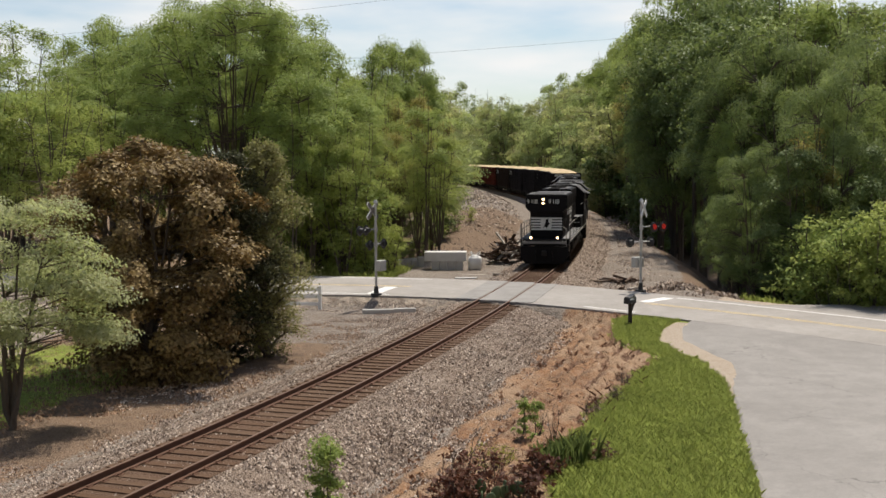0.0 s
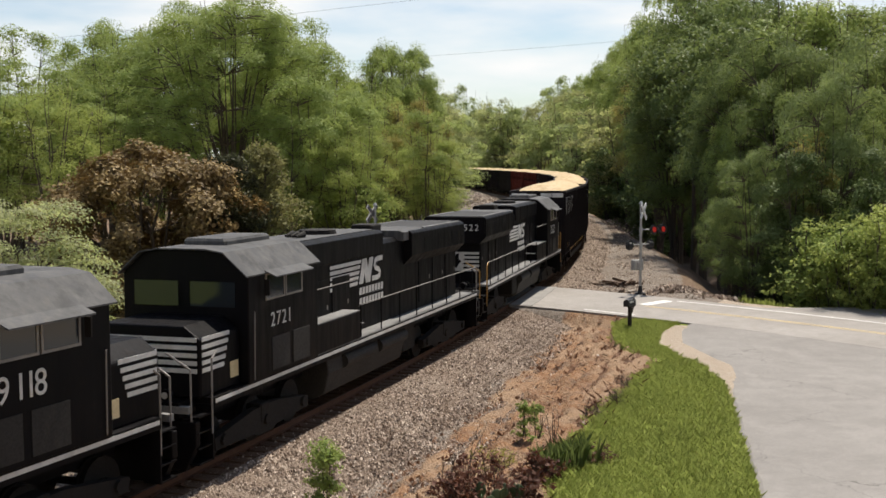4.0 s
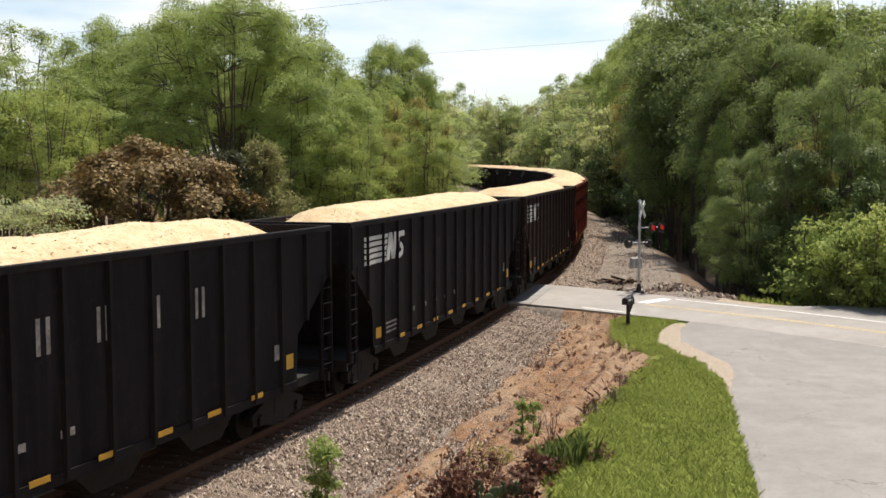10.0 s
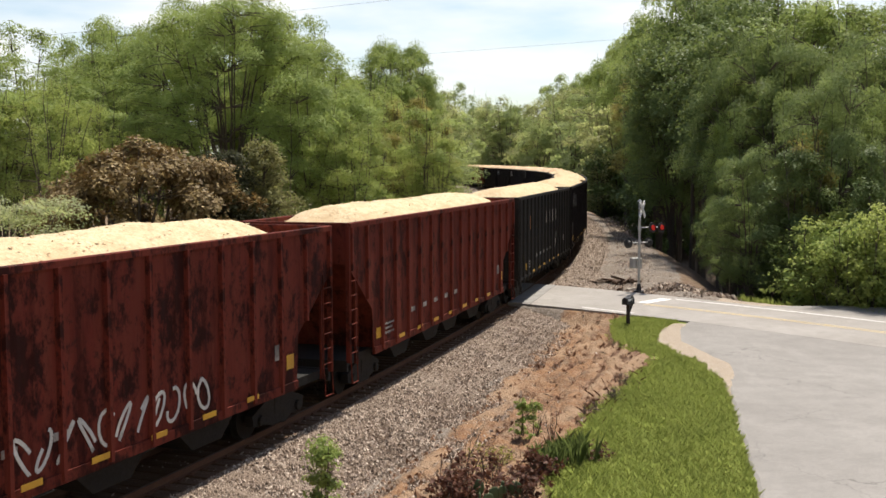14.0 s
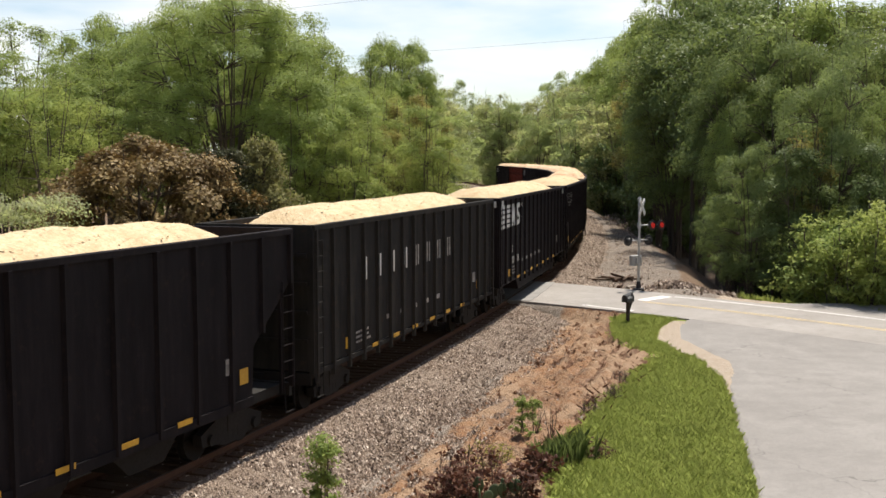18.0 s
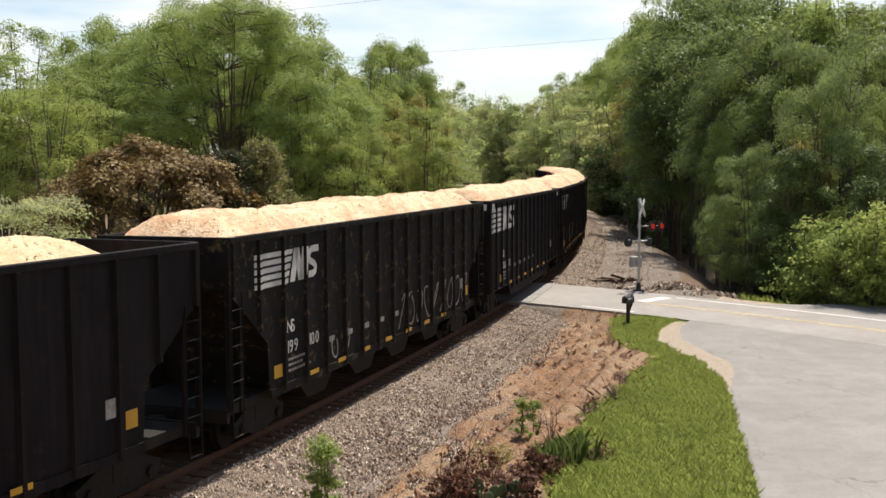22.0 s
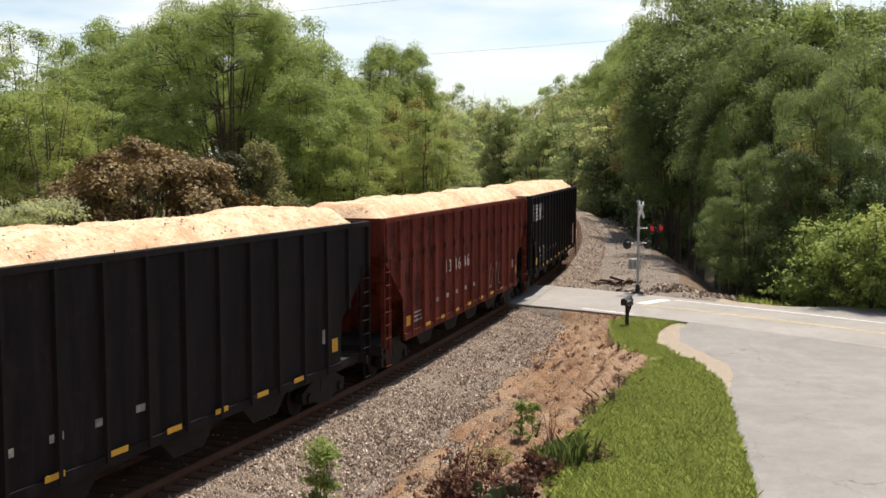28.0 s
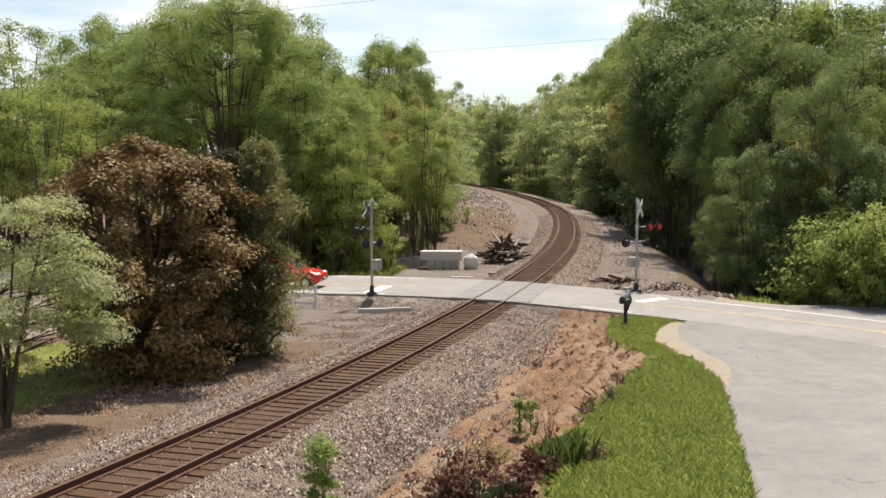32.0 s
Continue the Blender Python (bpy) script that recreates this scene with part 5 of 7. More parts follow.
# ---- red car waiting at the crossing
def red_car():
    root = thing("car", "small bright red hatchback waiting at the crossing", "car")
    paint = Nodes("red_car_paint", 0.22, 0.0, 0.5).colour((0.50, 0.022, 0.015)).mat
    rubber = Nodes("tyre_rubber", 0.85).colour((0.02, 0.02, 0.02)).mat
    rim_mat = Nodes("wheel_rim", 0.35, 0.8).colour((0.5, 0.5, 0.5)).mat
    lampw = Nodes("headlamp_glass", 0.1, 0.0, 0.6).colour((0.75, 0.75, 0.72)).mat
    prof = [(-2.0, 0.32), (1.95, 0.30), (2.05, 0.5), (1.98, 0.72), (1.55, 0.86), (0.85, 0.95), (0.2, 1.36), (-0.9, 1.42), (-1.7, 1.20), (-2.02, 0.95), (-2.06, 0.5)]
    n = len(prof)
    b = Build()
    rows = []
    for y, sq in ((-0.84, 0.90), (-0.74, 1.0), (0.74, 1.0), (0.84, 0.90)):
        rows.append([(x * (0.97 if sq < 1 else 1), y * (1 if z < 0.95 else 0.82), 0.3 + (z - 0.3) * (0.93 if sq < 1 else 1)) for x, z in prof])
    f = [tuple(range(n - 1, -1, -1)), tuple(range(3 * n, 4 * n))]
    for k in range(3):
        f += [(k * n + i, k * n + (i + 1) % n, (k + 1) * n + (i + 1) % n, (k + 1) * n + i) for i in range(n)]
    b.add([p for r in rows for p in r], f)
    part("body", b, paint, root, "glossy red body", bevel=0.03)
    part("windscreen", Build().add([(0.86, -0.62, 0.97), (0.86, 0.62, 0.97), (0.24, 0.55, 1.355), (0.24, -0.55, 1.355), (0.83, -0.62, 0.94), (0.83, 0.62, 0.94), (0.21, 0.55, 1.325), (0.21, -0.55, 1.325)],
                                   [(0, 1, 2, 3), (4, 5, 6, 7), (0, 1, 5, 4), (1, 2, 6, 5), (2, 3, 7, 6), (3, 0, 4, 7)]), CAB_DARK, root, "dark windscreen")
    for y in (-1, 1):
        part("side_window", Build().prism([(0.55, 0.97), (0.12, 1.27), (-0.85, 1.32), (-1.4, 1.16), (-1.4, 0.98)], y * 0.735 - 0.012, y * 0.735 + 0.012), CAB_DARK, root, "dark side window")
        part("headlight", Build().blob((1.88, y * 0.6, 0.72), (0.14, 0.18, 0.09), 6, 10), lampw, root, "clear headlight")
        part("mirror", Build().blob((0.72, y * 0.93, 0.98), (0.08, 0.1, 0.07), 5, 8), paint, root)
        for x in (1.28, -1.3):
            w = part("wheel", Build().tube((x, y * 0.68, 0.30), (x, y * 0.86, 0.30), 0.30, 0.30, 18), rubber, root)
            part("rim", Build().tube((x, y * 0.855, 0.30), (x, y * 0.87, 0.30), 0.19, 0.17, 14), rim_mat, w, "grey wheel rim")
    part("grille", Build().box(2.0, 2.06, -0.5, 0.5, 0.42, 0.56, c=0.01), DARKMETAL, root)
    part("number_plate", Build().box(2.055, 2.07, -0.16, 0.16, 0.44, 0.53), SIGNWHITE, root, "blank pale plate")
    return root


CAB_DARK = Nodes("dark_car_glass", 0.06, 0.0, 0.6).colour((0.02, 0.025, 0.028)).mat
RED_CAR = red_car()


# ---- a small dark bird that darts over the side road
def small_bird():
    root = thing("bird", "small dark bird in low flight with spread wings", "bird")
    feather = worn("dark_feathers", (0.018, 0.016, 0.015), (0.05, 0.045, 0.04), 0.8)
    part("body", Build().blob((0, 0, 0), (0.085, 0.032, 0.034), 7, 10).blob((0.085, 0, 0.016), (0.028, 0.022, 0.022), 6, 8).prism([(0.105, 0.012), (0.14, 0.016), (0.105, 0.022)], -0.006, 0.006), feather, root, smooth=True)
    part("tail", Build().add([(-0.07, -0.018, 0), (-0.07, 0.018, 0), (-0.16, 0.03, 0.004), (-0.16, -0.03, 0.004), (-0.07, -0.018, 0.008), (-0.07, 0.018, 0.008), (-0.16, 0.03, 0.009), (-0.16, -0.03, 0.009)],
                             [(0, 1, 2, 3), (4, 5, 6, 7), (0, 1, 5, 4), (1, 2, 6, 5), (2, 3, 7, 6), (3, 0, 4, 7)]), feather, root)
    wings = []
    for y in (-1, 1):
        v = [(0.05, y * 0.02, 0.0), (0.055, y * 0.09, 0), (0.02, y * 0.17, 0), (-0.045, y * 0.19, 0), (-0.05, y * 0.10, 0), (-0.045, y * 0.02, 0)]
        b = Build().add(v + [(a, c, 0.006) for a, c, _ in v], [tuple(range(6)), tuple(range(11, 5, -1))] + [(i, (i + 1) % 6, 6 + (i + 1) % 6, 6 + i) for i in range(6)])
        wings.append(part("wing", b, feather, root, at=Matrix.Translation((0, 0, 0.015))))
    return root, wings


BIRD, BIRD_WINGS = small_bird()


# ---- plants in front
def blades(name, places, height, width, lean, mat, seed, label, category, kind="stuff", parent=None):
    """Grass: one tapering, bent blade at each place (x, y, z)."""
    rng = np.random.default_rng(seed)
    P = np.asarray(places, float)
    k = len(P)
    h = (height * rng.uniform(0.5, 1.3, k))[:, None]
    az = rng.uniform(0, 6.283, k)
    d = np.stack([np.cos(az), np.sin(az), np.zeros(k)], 1)
    sd = np.stack([-np.sin(az), np.cos(az), np.zeros(k)], 1) * (width * rng.uniform(0.6, 1.4, k))[:, None]
    le = (lean * rng.uniform(0.2, 1.6, k))[:, None] * h
    up = np.array([0, 0, 1.0])
    mid, tip = P + up * h * 0.6 + d * le * 0.35, P + up * h + d * le
    v = np.stack([P - sd, P + sd, mid + sd * 0.75, tip, mid - sd * 0.75], 1)
    ob = part(name, quads(name, v, mat, 5), None, parent)
    return tagged(ob, label, category, kind=kind)


def scatter(n, x0, x1, y0, y1, keep, seed):
    rng = np.random.default_rng(seed)
    x, y = rng.uniform(x0, x1, n), rng.uniform(y0, y1, n)
    ok = keep(x, y)
    x, y = x[ok], y[ok]
    return np.stack([x, y, ground_z(x, y) - 0.02], 1)


def wob(x, y, k=1.0, s=0.0):
    return np.array([noise.noise((a * k, b * k, s)) for a, b in zip(x, y)])


def lawn(x, y):
    g, sd = np.interp(y, GRASS_Y, GRASS_X), np.interp(y, SIDE_Y, SIDE_X)
    w = wob(x, y, 1.1) * 0.5 + wob(x, y, 3.3, 2.0) * 0.35
    sandy = x > sd - sand_width(y) * (1 + 0.8 * w) + 0.15 * w
    return (x > g + w) & (x < sd - 0.12 + 0.2 * w) & ~sandy & (road_offset(x, y)[0] < -road_offset(x, y)[1] - 0.5)


blades("grass", scatter(250000, 0.5, 9.5, 17.5, 45, lawn, 1), 0.15, 0.0045, 0.55, GRASS, 2, "bright spring grass on the verge", "grass")
blades("grass_tuft", scatter(22000, 0.5, 9.5, 17.5, 45, lambda x, y: lawn(x, y) & (wob(x, y, 0.7, 5.0) > 0.12), 3), 0.17, 0.005, 0.8, GRASS, 4, "taller seeding grass tufts", "grass")
blades("dry_straw", scatter(20000, 0.5, 9.5, 17.5, 45, lambda x, y: lawn(x, y) & (wob(x, y, 0.9, 8.0) + 0.5 * wob(x, y, 2.6, 1.0) > 0.05), 31), 0.10, 0.006, 0.9, STRAW, 32, "pale dry stems among the grass", "grass")
blades("lawn_grass", scatter(30000, -20, -8, 24, 42, lambda x, y: (beside(x, y)[0] < -7.6 + wob(x, y, 0.5) * 1.6), 5), 0.10, 0.012, 0.5, GRASS, 6, "thin lawn under the trees", "grass")
blades("verge_weeds", scatter(26000, 9, 24, 42, 56, lambda x, y: (road_offset(x, y)[0] > road_offset(x, y)[1] + 1.9 + wob(x, y, 0.8)) & (road_offset(x, y)[0] < road_offset(x, y)[1] + 5.0) & (beside(x, y)[0] > 11), 7), 0.35, 0.015, 0.5, LEAF_LIGHT, 8, "weedy grass along the far verge", "weeds")
blades("roadside_weeds", scatter(16000, -16, -1.5, 60, 70, lambda x, y: (road_offset(x, y)[0] > road_offset(x, y)[1] + 0.4) & (beside(x, y)[0] < -8.5), 9), 0.4, 0.016, 0.5, LEAF_LIGHT, 10, "weedy grass beside the road", "weeds")
blades("dry_grass", scatter(3000, -3, 6, 18, 44, lambda x, y: (np.abs(x - np.interp(y, GRASS_Y, GRASS_X)) < 0.5 + wob(x, y, 1.5) * 0.5), 11), 0.2, 0.006, 0.9, LEAF_DRY, 12, "dry brown grass along the bank's edge", "grass")


def shrub(x, y, h, r, n, size, mat, seed, name, label, stems=5, trunk=0.02):
    me = tree_meshes(name, seed, h, r, 0.1, n, size, mat, stems=stems, limbs=stems * 5, gaps=0.2, trunk=trunk)
    return plant_tree(name, me, x, y, label, "shrub")


shrub(1.85, 25.0, 1.0, 0.2, 2400, 0.032, LEAF_GREEN, 91, "young_shrub", "young green shrub on the clay bank")
shrub(-2.25, 19.6, 2.15, 0.34, 3000, 0.045, LEAF_GREEN, 92, "young_shrub", "leafy green shrub at the foot of the bank")
shrub(0.55, 19.5, 0.62, 0.7, 520, 0.062, LEAF_DRY, 93, "dead_brush", "dead brown brush with curled leaves", 9)
shrub(1.25, 19.4, 0.45, 0.7, 460, 0.062, LEAF_DRY, 94, "dead_brush", "dead brown brush with curled leaves", 9)
shrub(0.05, 19.2, 0.8, 0.55, 420, 0.062, LEAF_DRY, 95, "dead_brush", "dead brown brush with curled leaves", 8)
shrub(1.9, 20.6, 0.38, 0.55, 400, 0.055, LEAF_DRY, 96, "dead_brush", "dead brown brush with curled leaves", 8)
shrub(0.15, 21.6, 0.95, 0.3, 150, 0.06, LEAF_DRY, 102, "dead_brush", "tall dead stems with hanging brown leaves", 5)
shrub(0.75, 21.0, 0.7, 0.4, 180, 0.06, LEAF_DRY, 103, "dead_brush", "tall dead stems with hanging brown leaves", 6)
shrub(1.55, 20.9, 0.5, 0.45, 200, 0.06, LEAF_DRY, 104, "dead_brush", "dead brown brush with curled leaves", 6)
shrub(3.05, 21.9, 0.28, 0.32, 260, 0.04, LEAF_DRY, 97, "dead_brush", "low dark brown clump in the grass", 7)
shrub(1.0, 22.3, 0.5, 0.6, 380, 0.04, LEAF_OLIVE, 98, "weed_clump", "grey-green weeds on the bank", 8)
shrub(3.5, 26.8, 0.35, 0.2, 20, 0.02, LEAF_DRY, 99, "dead_stalks", "thin dead stalks at the grass edge", 8)
shrub(4.2, 28.4, 0.4, 0.22, 20, 0.02, LEAF_DRY, 100, "dead_stalks", "thin dead stalks at the grass edge", 8)
shrub(4.9, 31.0, 0.35, 0.22, 20, 0.02, LEAF_DRY, 101, "dead_stalks", "thin dead stalks at the grass edge", 8)


def iris_clump(x, y, seed):
    rng = np.random.default_rng(seed)
    a, r = rng.uniform(0, 6.28, 170), 0.42 * np.sqrt(rng.random(170))
    root = thing("iris_clump", "clump of stiff dark green sword-shaped leaves", "plant", Matrix.Translation((x, y, at_ground(x, y))))
    blades("leaf_tuft", np.stack([r * np.cos(a) * 1.2, r * np.sin(a), np.zeros(170)], 1), 0.55, 0.013, 0.35, LEAF_DEEP, seed, "", "", "stuff", root)


iris_clump(2.5, 21.9, 21)
iris_clump(2.15, 21.6, 22)


def cactus(x, y, seed):
    rnd = random.Random(seed)
    root = thing("prickly_pear", "low prickly pear cactus with flat green pads", "cactus", Matrix.Translation((x, y, at_ground(x, y))))
    pad = Nodes("cactus_pad", 0.6).colour((0.07, 0.10, 0.045)).mat
    for k in range(9):
        a = rnd.uniform(0, 6.28)
        m = Matrix.Translation((rnd.uniform(-0.4, 0.4), rnd.uniform(-0.2, 0.2), 0.10 + rnd.uniform(0, 0.2))) @ Matrix.Rotation(a, 4, "Z") @ Matrix.Rotation(rnd.uniform(-0.5, 0.5), 4, "Y")
        part("pad", Build().blob((0, 0, 0), (0.10, 0.022, 0.14), 7, 10), pad, root, at=m, smooth=True)


cactus(-0.35, 19.2, 3)
cactus(0.9, 19.0, 4)


def dead_twigs(x, y, h, seed, label="bare forked dead stem"):
    rnd = random.Random(seed)
    root = thing("dead_weed", label, "dead weed", Matrix.Translation((x, y, at_ground(x, y))))
    for k in range(4):
        b = Build()
        p = Vector((rnd.uniform(-0.05, 0.05), rnd.uniform(-0.05, 0.05), -0.05))
        d = Vector((rnd.uniform(-0.3, 0.3), rnd.uniform(-0.3, 0.3), 1))
        for q in range(4):
            e = p + d * h / 4
            b.tube(p, e, 0.013 - 0.0026 * q, 0.0104 - 0.0026 * q, 5, False)
            if q:
                b.tube(e, e + Vector((rnd.uniform(-1, 1), rnd.uniform(-1, 1), 0.8)) * h * 0.12, 0.004, 0.002, 4, False)
            p, d = e, d + Vector((rnd.uniform(-0.25, 0.25), rnd.uniform(-0.25, 0.25), 0))
        part("stem", b, BARK, root)


dead_twigs(-2.6, 24.3, 0.75, 1)
dead_twigs(0.3, 22.0, 1.3, 2)
dead_twigs(0.45, 21.2, 1.0, 3)
dead_twigs(2.3, 24.2, 0.8, 4)
dead_twigs(2.05, 24.9, 0.7, 5)
dead_twigs(-7.0, 19.2, 0.6, 6, "pale weed stalk with a yellow tip")
dead_twigs(0.05, 20.2, 1.0, 7)


# ---- loose stones: ballast, rubble, clods
def stones(name, places, size, mat, seed, label, category):
    rng = np.random.default_rng(seed)
    P = np.asarray(places, float)
    k = len(P)
    r = size * rng.uniform(0.6, 1.5, (k, 1))
    a0 = rng.uniform(0, 6.28, k)
    ring = []
    for q in range(4):
        a = a0 + q * 1.571 + rng.uniform(-0.3, 0.3, k)
        ring.append(P + np.stack([np.cos(a), np.sin(a), np.zeros(k)], 1) * r * rng.uniform(0.7, 1.2, (k, 1)) - [0, 0, 0.2] * r)
    top = P + np.stack([rng.uniform(-0.6, 0.6, k), rng.uniform(-0.6, 0.6, k), rng.uniform(0.4, 1.15, k)], 1) * r
    V = np.stack(ring + [top], 1).reshape(-1, 3)
    base = (np.arange(k) * 5)[:, None]
    F = np.concatenate([base + np.array([[q, (q + 1) % 4, 4]]) for q in range(4)], 0).astype(np.int32)
    me = bpy.data.meshes.new(name)
    me.vertices.add(len(V))
    me.vertices.foreach_set("co", V.astype(np.float32).ravel())
    me.loops.add(F.size)
    me.loops.foreach_set("vertex_index", F.ravel())
    me.polygons.add(len(F))
    me.polygons.foreach_set("loop_start", np.arange(0, F.size, 3, dtype=np.int32))
    me.update(calc_edges=True)
    me.shade_flat()
    me.materials.append(mat)
    return tagged(new(name, me), label, category, kind="stuff")


def ballast_places(n, s0, s1, seed):
    rng = np.random.default_rng(seed)
    s, o = rng.uniform(s0, s1, n), rng.uniform(-3.6, 5.2, n)
    o = np.where(np.abs(o) > 3.2, o + np.sign(o) * rng.exponential(0.45, n), o)
    z = np.interp(o, [-3.6, -3.2, -2.2, -1.75, -1.3, 0, 1.3, 1.75, 2.4, 4.2, 4.9, 7], [-0.8, -0.72, -0.34, -0.22, -0.196, -0.21, -0.196, -0.22, -0.34, -0.62, -0.60, -0.1])
    x, y, h = on_line(s, o)
    z = np.where(np.abs(o) > 4.0, np.maximum(z, ground_z(x, y)), z)
    off, hw = road_offset(x, y)
    ok = (np.abs(off) > hw + 0.25) & ((np.abs(o) > 1.32) | (rng.random(n) < 0.10)) & (np.abs(np.abs(o) - 0.753) > 0.12)
    ok &= (s > 34) | (o < np.interp(s, [6, 18, 30, 34], [5.5, 4.7, 3.9, 4.1]) + rng.normal(0, 0.6, n))
    return np.stack([x, y, z], 1)[ok]


stones("ballast_stones", np.concatenate([ballast_places(84000, -9, 16, 1), ballast_places(34000, 16, 33, 7)]), 0.036, STONE, 2, "loose crushed grey ballast stones", "ballast")
stones("far_ballast_stones", ballast_places(26000, 33, 120, 3), 0.05, STONE, 4, "loose crushed grey ballast stones", "ballast")


def heap_places(n, cx, cy, sx, sy, rise, seed):
    rng = np.random.default_rng(seed)
    u, v = rng.normal(0, 0.45, n), rng.normal(0, 0.45, n)
    x, y = cx + u * sx, cy + v * sy
    return np.stack([x, y, ground_z(x, y) + rise * np.exp(-(u * u + v * v) * 2.2) * rng.random(n)], 1)


stones("rubble", np.concatenate([heap_places(1500, 11.3, 55.6, 2.6, 0.9, 0.35, 1), heap_places(700, 13.6, 53.4, 1.8, 0.7, 0.2, 2)]), 0.10, STONE, 3, "heaped pale rubble along the road", "rubble")
stones("clay_clods", scatter(22000, -3, 8, 18, 49, lambda x, y: (beside(x, y)[0] > 4.3) & (x < np.interp(y, GRASS_Y, GRASS_X) + 0.2), 15) + [0, 0, 0.02], 0.045,
       worn("clay_clod", (0.23, 0.115, 0.065), (0.40, 0.30, 0.215), 0.95, scale=0.8, grain=3), 16, "clods and stones on the clay bank", "clods")
stones("pale_litter", scatter(150, -3, 8, 18, 49, lambda x, y: (beside(x, y)[0] > 3.0) & (x < np.interp(y, GRASS_Y, GRASS_X) + 0.1), 17) + [0, 0, 0.03], 0.045,
       worn("pale_chip", (0.62, 0.56, 0.5), (0.42, 0.36, 0.3), 0.9), 18, "pale wood and stone fragments", "fragments")
stones("shoulder_gravel", scatter(26000, -11, -1, 40, 53.5, lambda x, y: (beside(x, y)[0] < -3.4) & (road_offset(x, y)[0] < -road_offset(x, y)[1] - 0.4), 45) + [0, 0, 0.012], 0.036, STONE, 46, "grey gravel scattered beside the crossing", "gravel")
stones("bank_rubble", scatter(2600, -3, 8, 18, 47, lambda x, y: (beside(x, y)[0] > 4.0) & (x < np.interp(y, GRASS_Y, GRASS_X) + 0.1) & (wob(x, y, 0.8, 11.0) > -0.05), 41) + [0, 0, 0.03], 0.085, worn("brown_clod", (0.20, 0.10, 0.052), (0.09, 0.052, 0.032), 0.95, scale=1.5, grain=6), 42, "lumps of red-brown clay washed from the bank", "clods")
STICKS = scatter(240, -2, 8, 20, 47, lambda x, y: (beside(x, y)[0] > 4.4) & (x < np.interp(y, GRASS_Y, GRASS_X) + 0.4), 43)
blades("twig_litter", STICKS + [0, 0, 0.04], 0.10, 0.006, 2.2, BARK, 44, "dry sticks and leaf litter on the clay bank", "twigs")
stones("trackside_stones", scatter(130000, -14, -1, 20, 52, lambda x, y: (beside(x, y)[0] < -3.0) & (beside(x, y)[0] > -4.2 - 3.4 * np.abs(wob(x, y, 0.6, 3.0) + wob(x, y, 2.0, 6.0))), 23) + [0, 0, 0.012], 0.034, STONE, 24, "scattered grey stones beside the line", "stones")
stones("riprap", scatter(8000, -14, 16, 95, 215, lambda x, y: (beside(x, y)[0] < -5.5) & (beside(x, y)[0] > -15), 25) + [0, 0, 0.03], 0.13, STONE, 26, "pale broken stone on the bank", "riprap")
stones("dirt_clods", scatter(2600, -8, 14, 72, 108, lambda x, y: (beside(x, y)[0] < -3.2) & (beside(x, y)[0] > -12), 27) + [0, 0, 0.02], 0.07, worn("dark_clod", (0.09, 0.065, 0.05), (0.16, 0.13, 0.11), 0.95, scale=0.8, grain=3), 28, "dark clods on the dirt mound", "clods")
stones("fallen_leaves", scatter(15000, -16, -3.5, 20, 48, lambda x, y: (beside(x, y)[0] < -3.2), 19) + [0, 0, 0.02], 0.05,
       worn("brown_litter", (0.30, 0.19, 0.12), (0.09, 0.05, 0.03), 0.95, scale=2, grain=6), 20, "brown leaf litter beside the line", "leaf litter")

# ---- the train: three locomotives and nineteen wagons of wood chips
BLACK = car_paint("black_car_paint", (0.0105, 0.0088, 0.0104), (0.032, 0.0265, 0.0275), (0.045, 0.028, 0.022), 0.3, 0.68, spec=0.07)
BROWNBLACK = car_paint("brown_black_paint", (0.018, 0.012, 0.011), (0.050, 0.034, 0.028), (0.085, 0.038, 0.022), 0.6, 0.7, spec=0.07)
RUSTRED = car_paint("faded_red_paint", (0.125, 0.023, 0.016), (0.155, 0.05, 0.034), (0.030, 0.015, 0.012), 0.8, 0.7, 0.92, 0.07, 0.06)
MAROON = car_paint("red_oxide_paint", (0.115, 0.022, 0.015), (0.15, 0.045, 0.03), (0.05, 0.02, 0.014), 0.5, 0.65, 0.8, 0.07, 0.03)
GREYBLACK = car_paint("weathered_grey_paint", (0.02, 0.019, 0.0185), (0.048, 0.043, 0.038), (0.06, 0.038, 0.026), 0.4, 0.75, spec=0.07)
PATCHED = car_paint("patched_black_paint", (0.012, 0.011, 0.011), (0.028, 0.025, 0.023), (0.34, 0.24, 0.12), 0.3, 0.7, spec=0.07)
LOCO_BLACK = car_paint("locomotive_black", (0.0042, 0.0038, 0.0048), (0.0095, 0.0086, 0.0092), (0.02, 0.013, 0.010), 0.25, 0.45, spec=0.08)
LOCO_ROOF = car_paint("dusty_roof", (0.075, 0.075, 0.078), (0.17, 0.167, 0.16), (0.10, 0.09, 0.08), 0.3, 0.6)
UNDER = worn("grimy_underframe", (0.0065, 0.0055, 0.005), (0.015, 0.0115, 0.009), 0.85)
TANK = worn("dusty_tank", (0.026, 0.024, 0.022), (0.011, 0.010, 0.0095), 0.75)
WALKWAY = worn("worn_walkway", (0.19, 0.188, 0.186), (0.07, 0.066, 0.062), 0.75)
LETTER = worn("white_lettering", (0.62, 0.62, 0.60), (0.30, 0.29, 0.28), 0.7, scale=2.0, amount=0.6)
FADED = worn("faded_lettering", (0.36, 0.34, 0.32), (0.10, 0.09, 0.085), 0.8, scale=3.0, amount=0.9)
CREAM = worn("cream_patch", (0.60, 0.50, 0.30), (0.35, 0.27, 0.16), 0.8)
ORANGE = worn("orange_lettering", (0.42, 0.16, 0.04), (0.20, 0.10, 0.05), 0.8)
